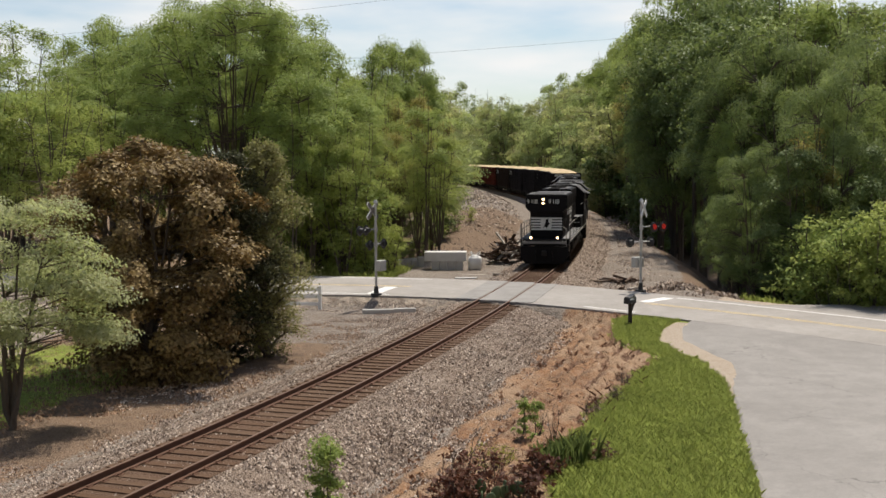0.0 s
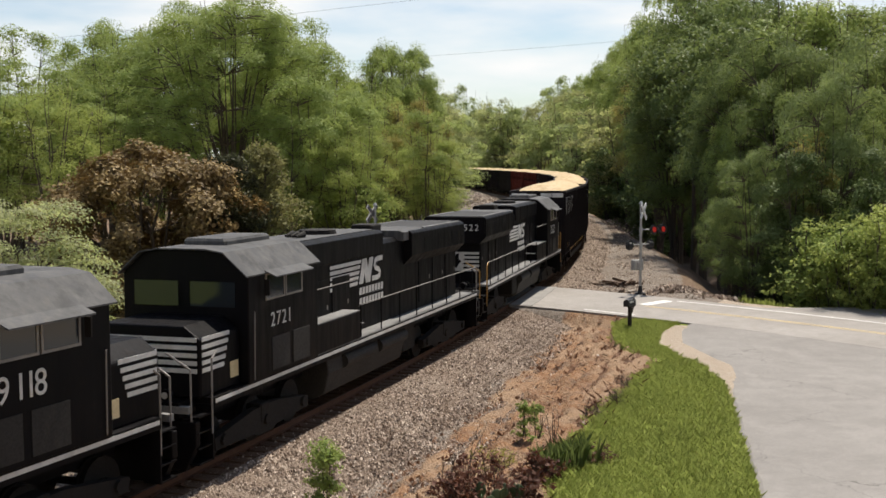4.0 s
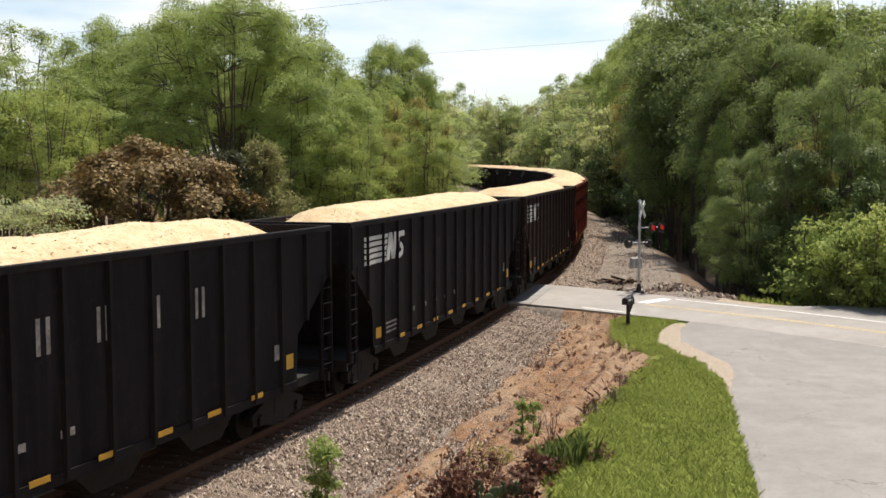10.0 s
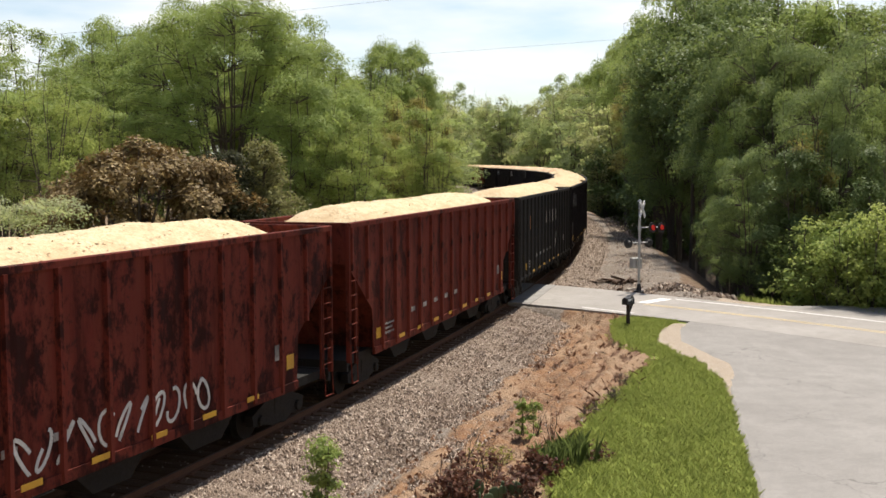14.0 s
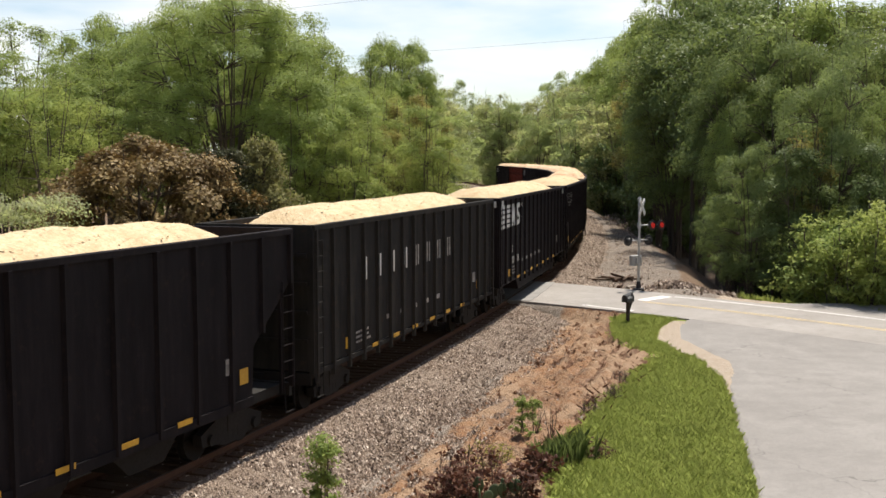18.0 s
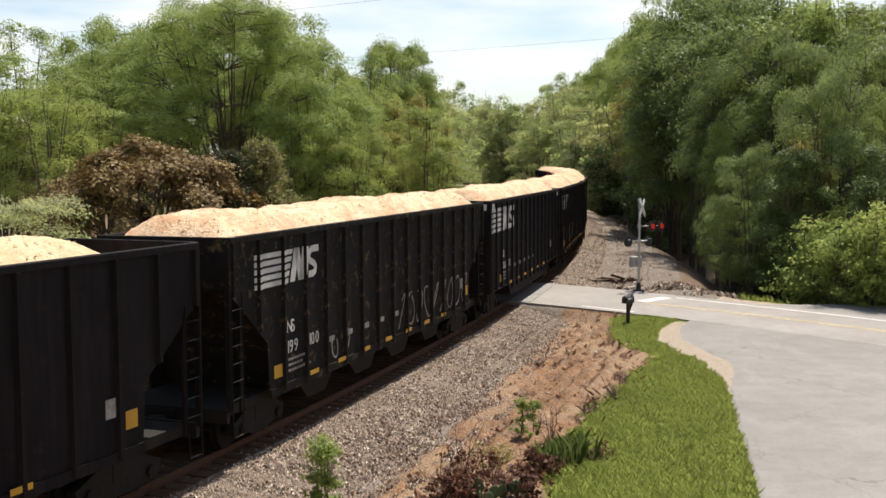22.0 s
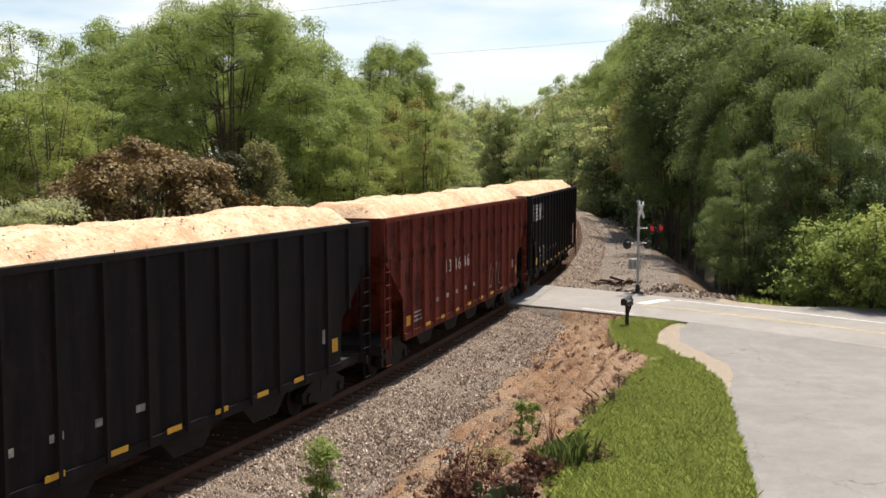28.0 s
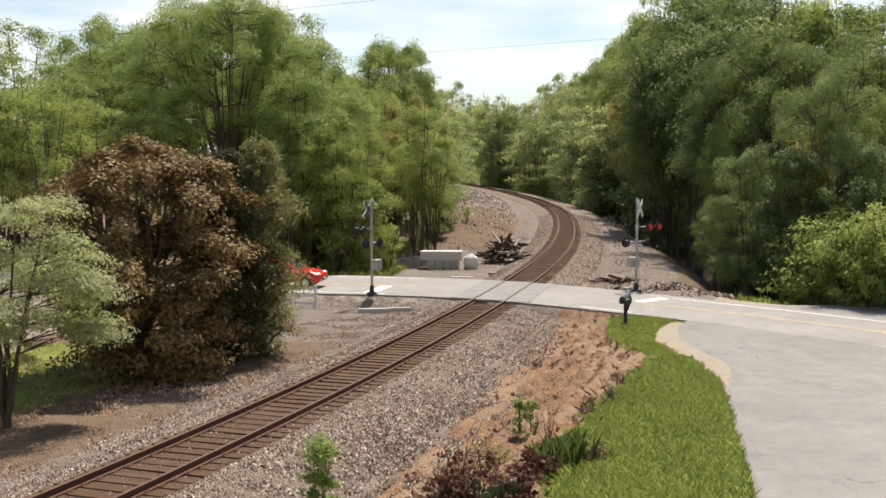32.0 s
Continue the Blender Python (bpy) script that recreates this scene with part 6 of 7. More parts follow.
YELLOW = worn("yellow_reflector", (0.55, 0.31, 0.03), (0.33, 0.18, 0.03), 0.5)
SPRAY_Y = worn("yellow_spray", (0.42, 0.40, 0.08), (0.25, 0.24, 0.05), 0.7)
SPRAY_B = worn("blue_spray", (0.06, 0.22, 0.26), (0.03, 0.10, 0.13), 0.7)
RAILING = worn("pale_handrail", (0.24, 0.225, 0.21), (0.10, 0.09, 0.08), 0.6)
RAILYEL = worn("yellow_handrail", (0.45, 0.25, 0.05), (0.25, 0.15, 0.06), 0.5)
INSIDE = worn("rusty_inside", (0.13, 0.045, 0.025), (0.06, 0.03, 0.02), 0.85)
SCREEN = worn("radiator_screen", (0.016, 0.016, 0.018), (0.035, 0.034, 0.034), 0.8, grain=60)
LAMP = Nodes("lit_headlight").colour((0.9, 0.85, 0.7)).glow((1.0, 0.62, 0.32), 5).mat
LAMP_OFF = Nodes("unlit_headlight", 0.15, 0.0, 0.6).colour((0.35, 0.34, 0.32)).mat
CAB_GLASS = Nodes("dark_cab_glass", 0.08, 0.0, 0.6).colour((0.02, 0.025, 0.03)).mat
CHIPS = chip_material("wood_chips", (0.47, 0.355, 0.21), (0.61, 0.50, 0.335), (0.43, 0.305, 0.17))
CHIPS_ORANGE = chip_material("orange_wood_chips", (0.54, 0.375, 0.23), (0.70, 0.565, 0.41), (0.44, 0.235, 0.12))
TRAIN = []
FIT = {}


def cached(key, make):
    """One mesh for alike pieces."""
    if key not in FIT:
        FIT[key] = make()
    return FIT[key]


def lettering(text, size, mat):
    """A mesh of flat letters that reads from left to right on the side that faces the camera."""
    cu = bpy.data.curves.new("lettering", "FONT")
    cu.body, cu.size, cu.extrude = text, size, 0.004
    ob = bpy.data.objects.new("lettering", cu)
    scene.collection.objects.link(ob)
    me = bpy.data.meshes.new_from_object(ob)
    bpy.data.objects.remove(ob)
    me.materials.clear()
    me.materials.append(mat)
    me.name = "lettering"
    return me


def letter_row(name, text, size, mat, parent, at):
    """One flat character after another, each a part of its own."""
    x = 0.0
    for ch in text:
        me = cached(("letter", ch, size, mat.name), lambda: lettering(ch, size, mat))
        part(name, me, None, parent, at=at @ Matrix.Translation((x, 0, 0)))
        x += size * (0.36 if ch == "1" else 0.62)


def on_side(x, y, z):
    """Pose of flat lettering on the side facing +y."""
    return Matrix(((-1, 0, 0, x), (0, 0, 1, y), (0, 1, 0, z), (0, 0, 0, 1)))


def flat_side(shapes, y, thick=0.006):
    """Plain flat shapes on a side: outlines in distance back from the front (u) and height."""
    b = Build()
    for o in shapes:
        b.prism([(-u, z) for u, z in o], y, y + thick)
    return b


def stroke(pts, r):
    """A bent band of half width r along a few points, as convex pieces that meet at the bends."""
    out = []
    nrm = []
    for k in range(len(pts)):
        (a, b), (c, d) = pts[max(0, k - 1)], pts[min(len(pts) - 1, k + 1)]
        q = math.hypot(c - a, d - b) or 1
        nrm.append((-(d - b) / q * r, (c - a) / q * r))
    for k in range(len(pts) - 1):
        (a, b), (c, d), (e, f), (g, h) = pts[k], pts[k + 1], nrm[k], nrm[k + 1]
        out.append([(a - e, b - f), (c - g, d - h), (c + g, d + h), (a + e, b + f)])
    return out


def emblem(u, z, w, h):
    """Five tapering bars, a slanted zigzag block and a rounded hook, in plain shapes."""
    out = []
    for i in range(5):
        zz = z + h * (0.0 + 0.212 * i)
        end = u + w * (0.50 + 0.018 * i)
        out.append([(u, zz), (end, zz), (end + 0.012 * w, zz + h * 0.14), (u, zz + h * 0.14)])
    k, lean = u + w * 0.535, 0.07 * w
    out += [[(k, z), (k + 0.08 * w, z), (k + 0.08 * w + lean, z + h), (k + lean, z + h)],
            [(k + lean, z + h), (k + lean + 0.085 * w, z + h), (k + 0.225 * w, z), (k + 0.14 * w, z)],
            [(k + 0.145 * w, z), (k + 0.225 * w, z), (k + 0.225 * w + lean, z + h), (k + 0.145 * w + lean, z + h)]]
    k += 0.265 * w
    bend = [(0.0, 0.11), (0.12, 0.11), (0.155, 0.17), (0.16, 0.33), (0.13, 0.43), (0.06, 0.53), (0.035, 0.64), (0.045, 0.82), (0.085, 0.89), (0.2, 0.89)]
    out += stroke([(k + w * a + lean * 0.4 * b, z + h * b) for a, b in bend], 0.105 * h)
    return out


def clip_shape(shape, u0, u1):
    """The piece of a convex outline between two distances."""
    for lim, sg in ((u0, 1), (u1, -1)):
        out = []
        for (a, c), (b, d) in zip(shape, shape[1:] + shape[:1]):
            ia, ib = sg * (a - lim) >= 0, sg * (b - lim) >= 0
            if ia:
                out.append((a, c))
            if ia != ib:
                q = (lim - a) / (b - a)
                out.append((lim, c + (d - c) * q))
        shape = out
    return shape


def scrawl(u, z, w, h, seed, r=0.028):
    """Sprayed looping strokes that spell nothing."""
    rnd = random.Random(seed)
    b = Build()
    n = max(2, int(w / (h * 0.75)))
    if r >= 0.05:
        # broad angular strokes
        for i in range(n):
            x0, x1 = u + w * i / n, u + w * (i + 0.92) / n
            lift = rnd.uniform(-0.08, 0.12) * h
            forms = ([(0, 0.95), (0.3, 0.05), (0.5, 0.6), (0.72, 0.05), (1, 1)], [(0.1, 0), (0.25, 1)], [(0, 0.9), (0.15, 0), (0.9, 0.12)], [(1, 0.95), (0.1, 0.5), (0.95, 0)], [(0.1, 0), (0.3, 1), (0.95, 0.8), (0.25, 0.5), (1, 0)])
            for form in ([forms[(i + seed) % 5]] + ([forms[1]] if i % 2 else [])):
                for piece in stroke([(x0 + (x1 - x0) * a + rnd.uniform(-0.03, 0.03) * h, z + lift + h * c) for a, c in form], r * rnd.uniform(0.9, 1.35)):
                    b.prism([(-a, c) for a, c in piece], 0, 0.005)
        return b
    for i in range(n):
        pts = []
        a0, sp = rnd.uniform(0, 6), rnd.choice((-1, 1)) * rnd.uniform(4.0, 7.5)
        for j in range(11):
            q = j / 10
            pts.append((u + w * (i + 0.5) / n + h * 0.36 * math.cos(a0 + sp * q) * (1 - 0.4 * q), z + h * (0.5 + 0.46 * math.sin(a0 * 1.7 + sp * 0.9 * q))))
        for (a, c), (e, f) in zip(pts, pts[1:]):
            d = math.hypot(e - a, f - c) or 1
            nx, nz = -(f - c) / d * r, (e - a) / d * r
            b.prism([(-(a - nx), c - nz), (-(e - nx), f - nz), (-(e + nx), f + nz), (-(a + nx), c + nz)], 0, 0.005)
    return b


def make_bogie(axles, spacing, radius):
    """Meshes for a bogie: side frame, bolster, one wheelset wheel."""
    half = spacing * (axles - 1) / 2
    fr = Build()
    for y in (-1.08, 1.08):
        fr.prism([(-half - 0.35, 0.62), (-half - 0.3, 0.36), (-0.55, 0.30), (-0.35, 0.22), (0.35, 0.22), (0.55, 0.30), (half + 0.3, 0.36), (half + 0.35, 0.62), (0.6, 0.86), (-0.6, 0.86)], y - 0.1, y + 0.1)
        for k in range(axles):
            fr.tube((-half + k * spacing, y - 0.17, radius), (-half + k * spacing, y + 0.17, radius), 0.15, 0.12, 8)
        for k in (-0.2, 0, 0.2):
            fr.tube((k, y + 0.03, 0.32), (k, y + 0.03, 0.62), 0.075, 0.075, 7)
    return {"side_frames": fr, "bolster": Build().box(-0.25, 0.25, -1.2, 1.2, 0.5, 0.92, c=0.04),
            "wheel": Build().tube((0, -0.065, 0), (0, 0.065, 0), radius, radius, 20).tube((0, -0.10, 0), (0, -0.06, 0), radius + 0.025, radius + 0.025, 20).tube((0, 0.06, 0), (0, 0.13, 0), 0.13, 0.11, 10),
            "axle": Build().tube((0, -0.7, 0), (0, 0.7, 0), 0.08, 0.08, 8)}


def add_bogie(root, x, axles, spacing, radius, kind):
    me = cached(("bogie", kind), lambda: {k: b.mesh(k, UNDER) for k, b in make_bogie(axles, spacing, radius).items()})
    bg = part("bogie", me["side_frames"], None, root, "grimy cast-steel bogie side frames", at=Matrix.Translation((x, 0, 0)))
    part("bolster", me["bolster"], None, bg)
    for k in range(axles):
        ax = -spacing * (axles - 1) / 2 + k * spacing
        part("axle", me["axle"], None, bg, at=Matrix.Translation((ax, 0, radius)))
        for y in (-0.753, 0.753):
            part("wheel", me["wheel"], None, bg, at=Matrix.Translation((ax, y, radius)) @ Matrix.Rotation(0 if y > 0 else math.pi, 4, "Z"))


def chip_load(length, high, seed):
    """A heap of chips: rounded, or steep-sided and broken along its crest."""
    nx, ny = 120, 20
    u, v = np.linspace(-1, 1, nx), np.linspace(-1, 1, ny)
    P = np.zeros((nx, ny, 3))
    for i, a in enumerate(u):
        end = (1 - abs(a)) * length / 2
        for j, b in enumerate(v):
            x, y = a * (length / 2 - 0.06), b * 1.50
            n1 = noise.noise((x * 0.35 + seed * 7, y * 0.4, seed)) + 0.5 * noise.noise((x * 1.1 + seed, y * 1.2, 2.0))
            n2 = noise.noise((x * 3.1, y * 3.1, seed + 4.0))
            if high:
                e = min(1, end / 0.75)
                prof = min(1.0, (1 - abs(b)) * 2.1) ** 0.75
                top = 0.44 + 0.12 * n1
                z = -0.16 + (top + 0.16) * prof * (e ** 0.8)
                ridge = noise.noise((x * 0.9 + seed * 3, y * 2.0, 8.0))
                z += 0.05 * n2 + (0.10 * min(0.0, ridge) if prof > 0.6 else 0)
            else:
                e = min(1, max(0, end - 0.25) / 2.6)
                prof = max(0.0, 1 - abs(b) ** 2.3)
                z = -0.55 * (1 - e) - 0.10 + (0.44 + 0.09 * n1) * prof * (e * e * (3 - 2 * e)) + 0.04 * n2
            P[i, j] = (x, y, 4.757 + z)
    me = grid_mesh("load", P, CHIPS_ORANGE if high else CHIPS)
    # single chips lying on the heap
    rng = np.random.default_rng(seed)
    k = 1300
    ii, jj = rng.integers(1, nx - 1, k), rng.integers(1, ny - 1, k)
    c = P[ii, jj] + rng.normal(0, 0.05, (k, 3)) * [1, 1, 0.05] + [0, 0, 0.004]
    c[:, 1] = np.clip(c[:, 1], -1.49, 1.49)
    nrm = rng.normal(0, 0.22, (k, 3)) + [0, 0, 1]
    nrm /= np.linalg.norm(nrm, axis=1)[:, None]
    a = np.cross(nrm, rng.normal(0, 1, (k, 3)))
    a /= np.linalg.norm(a, axis=1)[:, None]
    b = np.cross(nrm, a)
    L, W = rng.uniform(0.015, 0.04, (k, 1)), rng.uniform(0.01, 0.022, (k, 1))
    chips = quads("loose_chips", np.stack([c - a * L - b * W, c + a * L - b * W, c + a * L + b * W, c - a * L + b * W], 1), CHIPS_ORANGE if high else CHIPS)
    return me, chips


def add_load(root, length, high, seed):
    me, chips = cached(("load", round(length, 1), high, seed % 3), lambda: chip_load(length, high, seed % 3 + (5 if high else 0)))
    ld = part("load", me, None, root, "heap of orange-tinted wood chips" if high else "heap of pale yellow wood chips")
    part("chip_scatter", chips, None, ld, kind="stuff")


def add_couplers(root, length):
    me = cached("coupler", lambda: Build().box(-0.62, 0.0, -0.07, 0.07, 0.78, 0.98, c=0.02).box(-0.05, 0.18, -0.16, 0.16, 0.72, 1.02, c=0.04).mesh("coupler", UNDER))
    for sgn in (1, -1):
        part("coupler", me, None, root, at=Matrix.Translation((sgn * (length / 2 + 0.32), 0, 0)) @ Matrix.Rotation(0 if sgn > 0 else math.pi, 4, "Z"))


def wagon(kind, paint, pitch, label, high=False, seed=0, logo=None, number="", prefix="", big="", letters=None, graffiti=()):
    """An open wagon with ribbed sides. kind: hopper (cut-away ends), skirted (square ends, deep sill) or ribbed (square ends, ribs that hang below the sill)."""
    root = thing("wagon", label, "railway wagon", group="wagons of the train")
    L = pitch - GAP
    h, top, W = L / 2, 4.757, 1.53
    cut = kind == "hopper"
    if cut:
        body = [(-h, top - 0.9), (h, top - 0.9), (h, 3.75), (h - 1.35, 2.75), (h - 2.0, 2.1), (h - 2.5, 1.1), (-h + 2.5, 1.1), (-h + 2.0, 2.1), (-h + 1.35, 2.75), (-h, 3.75)]
        sheet = [(-h, top), (h, top), (h, 3.62), (h - 1.75, 2.3), (h - 1.85, 1.08), (-h + 1.85, 1.08), (-h + 1.75, 2.3), (-h, 3.62)]
        foot = lambda x: 1.08 if abs(x) < h - 1.8 else 3.62 - (abs(x) - h) * -0.75
    elif kind == "skirted":
        body = [(-h, top - 0.9), (h, top - 0.9), (h, 1.15), (h - 4.2, 1.15), (h - 4.7, 0.62), (-h + 4.7, 0.62), (-h + 4.2, 1.15), (-h, 1.15)]
        sheet = [(-h, top), (h, top), (h, 1.2), (h - 3.9, 1.12), (h - 4.5, 0.62), (-h + 4.5, 0.62), (-h + 3.9, 1.12), (-h, 1.2)]
        foot = lambda x: 0.95 if abs(x) < h - 4.3 else 1.2
    else:
        body = [(-h, top - 0.9), (h, top - 0.9), (h, 1.3), (-h, 1.3)]
        sheet = [(-h, top), (h, top), (h, 1.25), (-h, 1.25)]
        foot = lambda x: 0.92
    part("body", Build().prism(body, -W, W), paint, root, "steel body with sloping floors" if cut else "")
    for y0, y1 in ((W, W + 0.03), (-W - 0.03, -W)):
        part("side_sheet", Build().prism(sheet, y0, y1), paint, root)
    inner = cached(("inner", round(L, 2)), lambda: Build().box(-h + 0.03, h - 0.03, W - 0.012, W - 0.002, top - 0.95, top - 0.04).box(-h + 0.03, h - 0.03, -W + 0.002, -W + 0.012, top - 0.95, top - 0.04).mesh("inner_lining", INSIDE))
    part("inner_lining", inner, None, root, "rust-red inside of the walls")
    for sgn in (1, -1):
        part("end_sheet", Build().box(sgn * h - 0.03, sgn * h + 0.03, -W, W, 3.7 if cut else 1.2, top - 0.02), paint, root)
        if not cut:
            for z in (1.9, 2.6, 3.3, 4.0):
                part("end_rib", Build().box(min(sgn * h, sgn * (h + 0.09)), max(sgn * h, sgn * (h + 0.09)), -W + 0.1, W - 0.1, z, z + 0.10), paint, root)
        part("end_rim", Build().box(sgn * h - 0.07, sgn * h + 0.06, -W - 0.02, W + 0.02, top - 0.07, top + 0.035, c=0.012), paint, root)
        part("end_sill", Build().box(min(sgn * h, sgn * (h - 2.3)), max(sgn * h, sgn * (h - 2.3)), -1.3, 1.3, 0.92, 1.14).box(sgn * h - 0.06, sgn * h + 0.06, -1.5, 1.5, 0.86, 1.16), UNDER, root)
        for y in (-W, W):
            post = Build().box(sgn * h - 0.05, sgn * h + 0.05, y - 0.05, y + 0.06, 1.1 if cut else 1.15, top - 0.05)
            if cut:
                post.box(sgn * (h - 0.5) - 0.03, sgn * (h - 0.5) + 0.03, y - 0.03, y + 0.03, 1.0, 3.4)
            part("corner_post", post, paint, root)
            lad = Build()
            for z in np.arange(1.35, 3.6 if cut else 4.4, 0.38):
                lad.tube((sgn * (h - 0.02), y * 1.045, z), (sgn * (h - 0.5), y * 1.045, z), 0.014, 0.014, 5)
            lad.tube((sgn * (h - 0.5), y * 1.045, 1.0), (sgn * (h - 0.5), y * 1.045, 3.6 if cut else 4.4), 0.016, 0.016, 5).tube((sgn * (h - 0.02), y * 1.045, 1.0), (sgn * (h - 0.02), y * 1.045, 3.6 if cut else 4.4), 0.016, 0.016, 5)
            lad.pipe([(sgn * (h - 0.02), y * 1.045, 1.1), (sgn * (h - 0.02), y * 1.06, 0.55), (sgn * (h - 0.45), y * 1.06, 0.55), (sgn * (h - 0.45), y * 1.045, 1.1)], 0.016, 5)
            part("ladder", lad, paint, root, "thin steel ladder rungs")
    for y in (W + 0.02, -W - 0.02):
        part("top_chord", Build().box(-h, h, y - 0.075, y + 0.075, top - 0.10, top + 0.03, c=0.015), paint, root)
        part("side_sill", Build().box(-h + (1.85 if cut else 0.1), h - (1.85 if cut else 0.1), y - 0.03, y + 0.05, (1.02 if cut else 1.1) if kind != "skirted" else 1.16, 1.22), paint, root)
    n = 16
    for k in range(n + 1):
        x = -h + 0.12 + (L - 0.24) * k / n
        z0 = max(0.6, foot(x)) if cut else foot(x)
        rib = cached(("rib", round(z0, 2), paint.name), lambda: Build().prism([(-0.075, -0.01), (0.075, -0.01), (0.045, 0.085), (-0.045, 0.085)], z0, top - 0.09, "z").mesh("rib", paint))
        for y in (1, -1):
            part("rib", rib, None, root, at=Matrix.Translation((x, y * (W + 0.03), 0)) @ Matrix.Rotation(0 if y > 0 else math.pi, 4, "Z"))
    if cut:
        for x in (-h + 5.2, -h + 8.4, h - 8.4, h - 5.2):
            part("hopper_door", Build().prism([(x - 1.3, 1.1), (x + 1.3, 1.1), (x + 0.55, 0.45), (x - 0.55, 0.45)], -1.2, 1.2), UNDER, root)
    part("centre_sill", Build().box(-h - 0.1, h + 0.1, -0.25, 0.25, 0.72, 1.12), UNDER, root)
    add_bogie(root, h - 2.05, 2, 1.78, 0.46, "wagon")
    add_bogie(root, -h + 2.05, 2, 1.78, 0.46, "wagon")
    add_couplers(root, L)
    add_load(root, L, high, seed)
    # markings on the side facing the bank
    Y = W + 0.034
    front = Matrix.Translation((h, 0, 0))
    if logo:
        over = []
        for k in range(n + 1):
            r = 0.12 + (L - 0.24) * k / n
            over += [c for c in (clip_shape(o, r - 0.044, r + 0.044) for o in emblem(*logo)) if len(c) > 2]
        painted = flat_side(emblem(*logo), Y)
        for o in over:
            painted.prism([(-u, z) for u, z in o], W + 0.112, W + 0.119)
        part("emblem", painted, LETTER, root, "white bars and slanted blocks of a railway emblem", at=front)
        flip = Matrix.Translation((-h, 0, 0)) @ Matrix.Rotation(math.pi, 4, "Z")
        part("emblem", flat_side(emblem(*logo), Y), LETTER, root, at=flip)
    if number:
        nx = h - 0.12 - (L - 0.24) / 8 - 0.16
        letter_row("mark_letter", prefix, 0.42, LETTER, root, on_side(nx, Y + 0.002, 2.38))
        gap = (L - 0.24) / 16
        for q in (0, 1):
            letter_row("numeral", number[3 * q:3 * q + 3], 0.42, LETTER, root, on_side(h - 0.12 - gap * (2 + q) - 0.16, Y + 0.002, 1.90))
        if kind == "skirted":
            letter_row("numeral", number, 0.28, LETTER, root, Matrix(((0, 0, 1, h + 0.092), (1, 0, 0, 0.25), (0, 1, 0, 3.42), (0, 0, 0, 1))))
            letter_row("mark_letter", prefix, 0.28, LETTER, root, Matrix(((0, 0, 1, h + 0.092), (1, 0, 0, 0.25), (0, 1, 0, 3.75), (0, 0, 0, 1))))
    rnd = random.Random(seed + 40)
    small = []
    for k in range(3):
        small += [[(2.8 + 0.16 * q, 1.45 + 0.13 * k), (2.92 + 0.16 * q, 1.45 + 0.13 * k), (2.92 + 0.16 * q, 1.51 + 0.13 * k), (2.8 + 0.16 * q, 1.51 + 0.13 * k)] for q in range(rnd.randint(4, 8))]
    part("small_lettering", flat_side(small, Y), FADED, root, "rows of small white bars", at=front, kind="stuff")
    for k in range(5):
        u = 5.2 + k * 1.2
        part("label_plate", flat_side([[(u, 1.78), (u + 0.36, 1.78), (u + 0.36, 1.92), (u, 1.92)]], Y), FADED, root, at=front)
    part("placard", flat_side([[(L - 2.9, 1.85), (L - 2.55, 1.85), (L - 2.55, 2.2), (L - 2.9, 2.2)]], Y), FADED, root, "small pale bordered placard", at=front)
    yel = [(2.05, 1.42, 0.42, 0.30)] + [(3.9 + k * 1.75, 1.17, 0.5, 0.11) for k in range(int((L - 6) / 1.75))] + [(L - 2.35, 1.55, 0.34, 0.34)]
    for u, z, w, hh in yel:
        part("reflector", flat_side([[(u, z), (u + w, z), (u + w, z + hh), (u, z + hh)]], Y + 0.055 if z < 1.2 else Y), YELLOW, root, at=front)
    if kind == "skirted":
        for u0 in (0.05, L - 0.95):
            part("corner_patch", flat_side([[(u0, 4.42), (u0 + 0.42, 4.42), (u0 + 0.42, 4.66), (u0, 4.66)]], Y), LETTER, root, at=front)
            part("corner_patch", flat_side([[(u0 + 0.5, 4.42), (u0 + 0.92, 4.42), (u0 + 0.92, 4.66), (u0 + 0.5, 4.66)]], Y), LETTER, root, at=front)
        ends = Build()
        for y in (-1.45, -1.0, 0.2, 0.85):
            ends.box(h + 0.092, h + 0.098, y, y + (0.38 if y < 0 else 0.62), 4.42, 4.66)
        part("corner_patch", ends, LETTER, root, "white squares along the top of the end")
        panel = Build().box(h + 0.02, h + 0.09, -W, W, 1.6, top - 0.05)
        part("end_panel", panel, paint, root)
    if big:
        for i, ch in enumerate(big):
            part("big_numeral", lettering(ch, 0.62, LETTER), None, root, at=on_side(h - 0.12 - (L - 0.24) / 16 * (5 + i // 2) - 0.16 - 0.5 * (i % 2), Y + 0.002, 2.62))
    if letters:
        mat, z, hgt = letters
        for i in range(8):
            u = 3.3 + i * (L - 9.4) / 7
            for a in (0.0, 0.24):
                part("letter_bar", flat_side([[(u + a, z), (u + a + 0.10, z), (u + a + 0.10, z + hgt), (u + a, z + hgt)]], Y), mat if i < 4 else FADED, root, at=front)
    for i, (u, z, w, hh, mat, r) in enumerate(graffiti):
        part("spray_paint", scrawl(u, z, w, hh, seed * 9 + i, r), mat, root, "sprayed looping strokes", at=Matrix.Translation((h, Y + 0.004, 0)))
    TRAIN.append((root, pitch, h - 2.05))
    return root


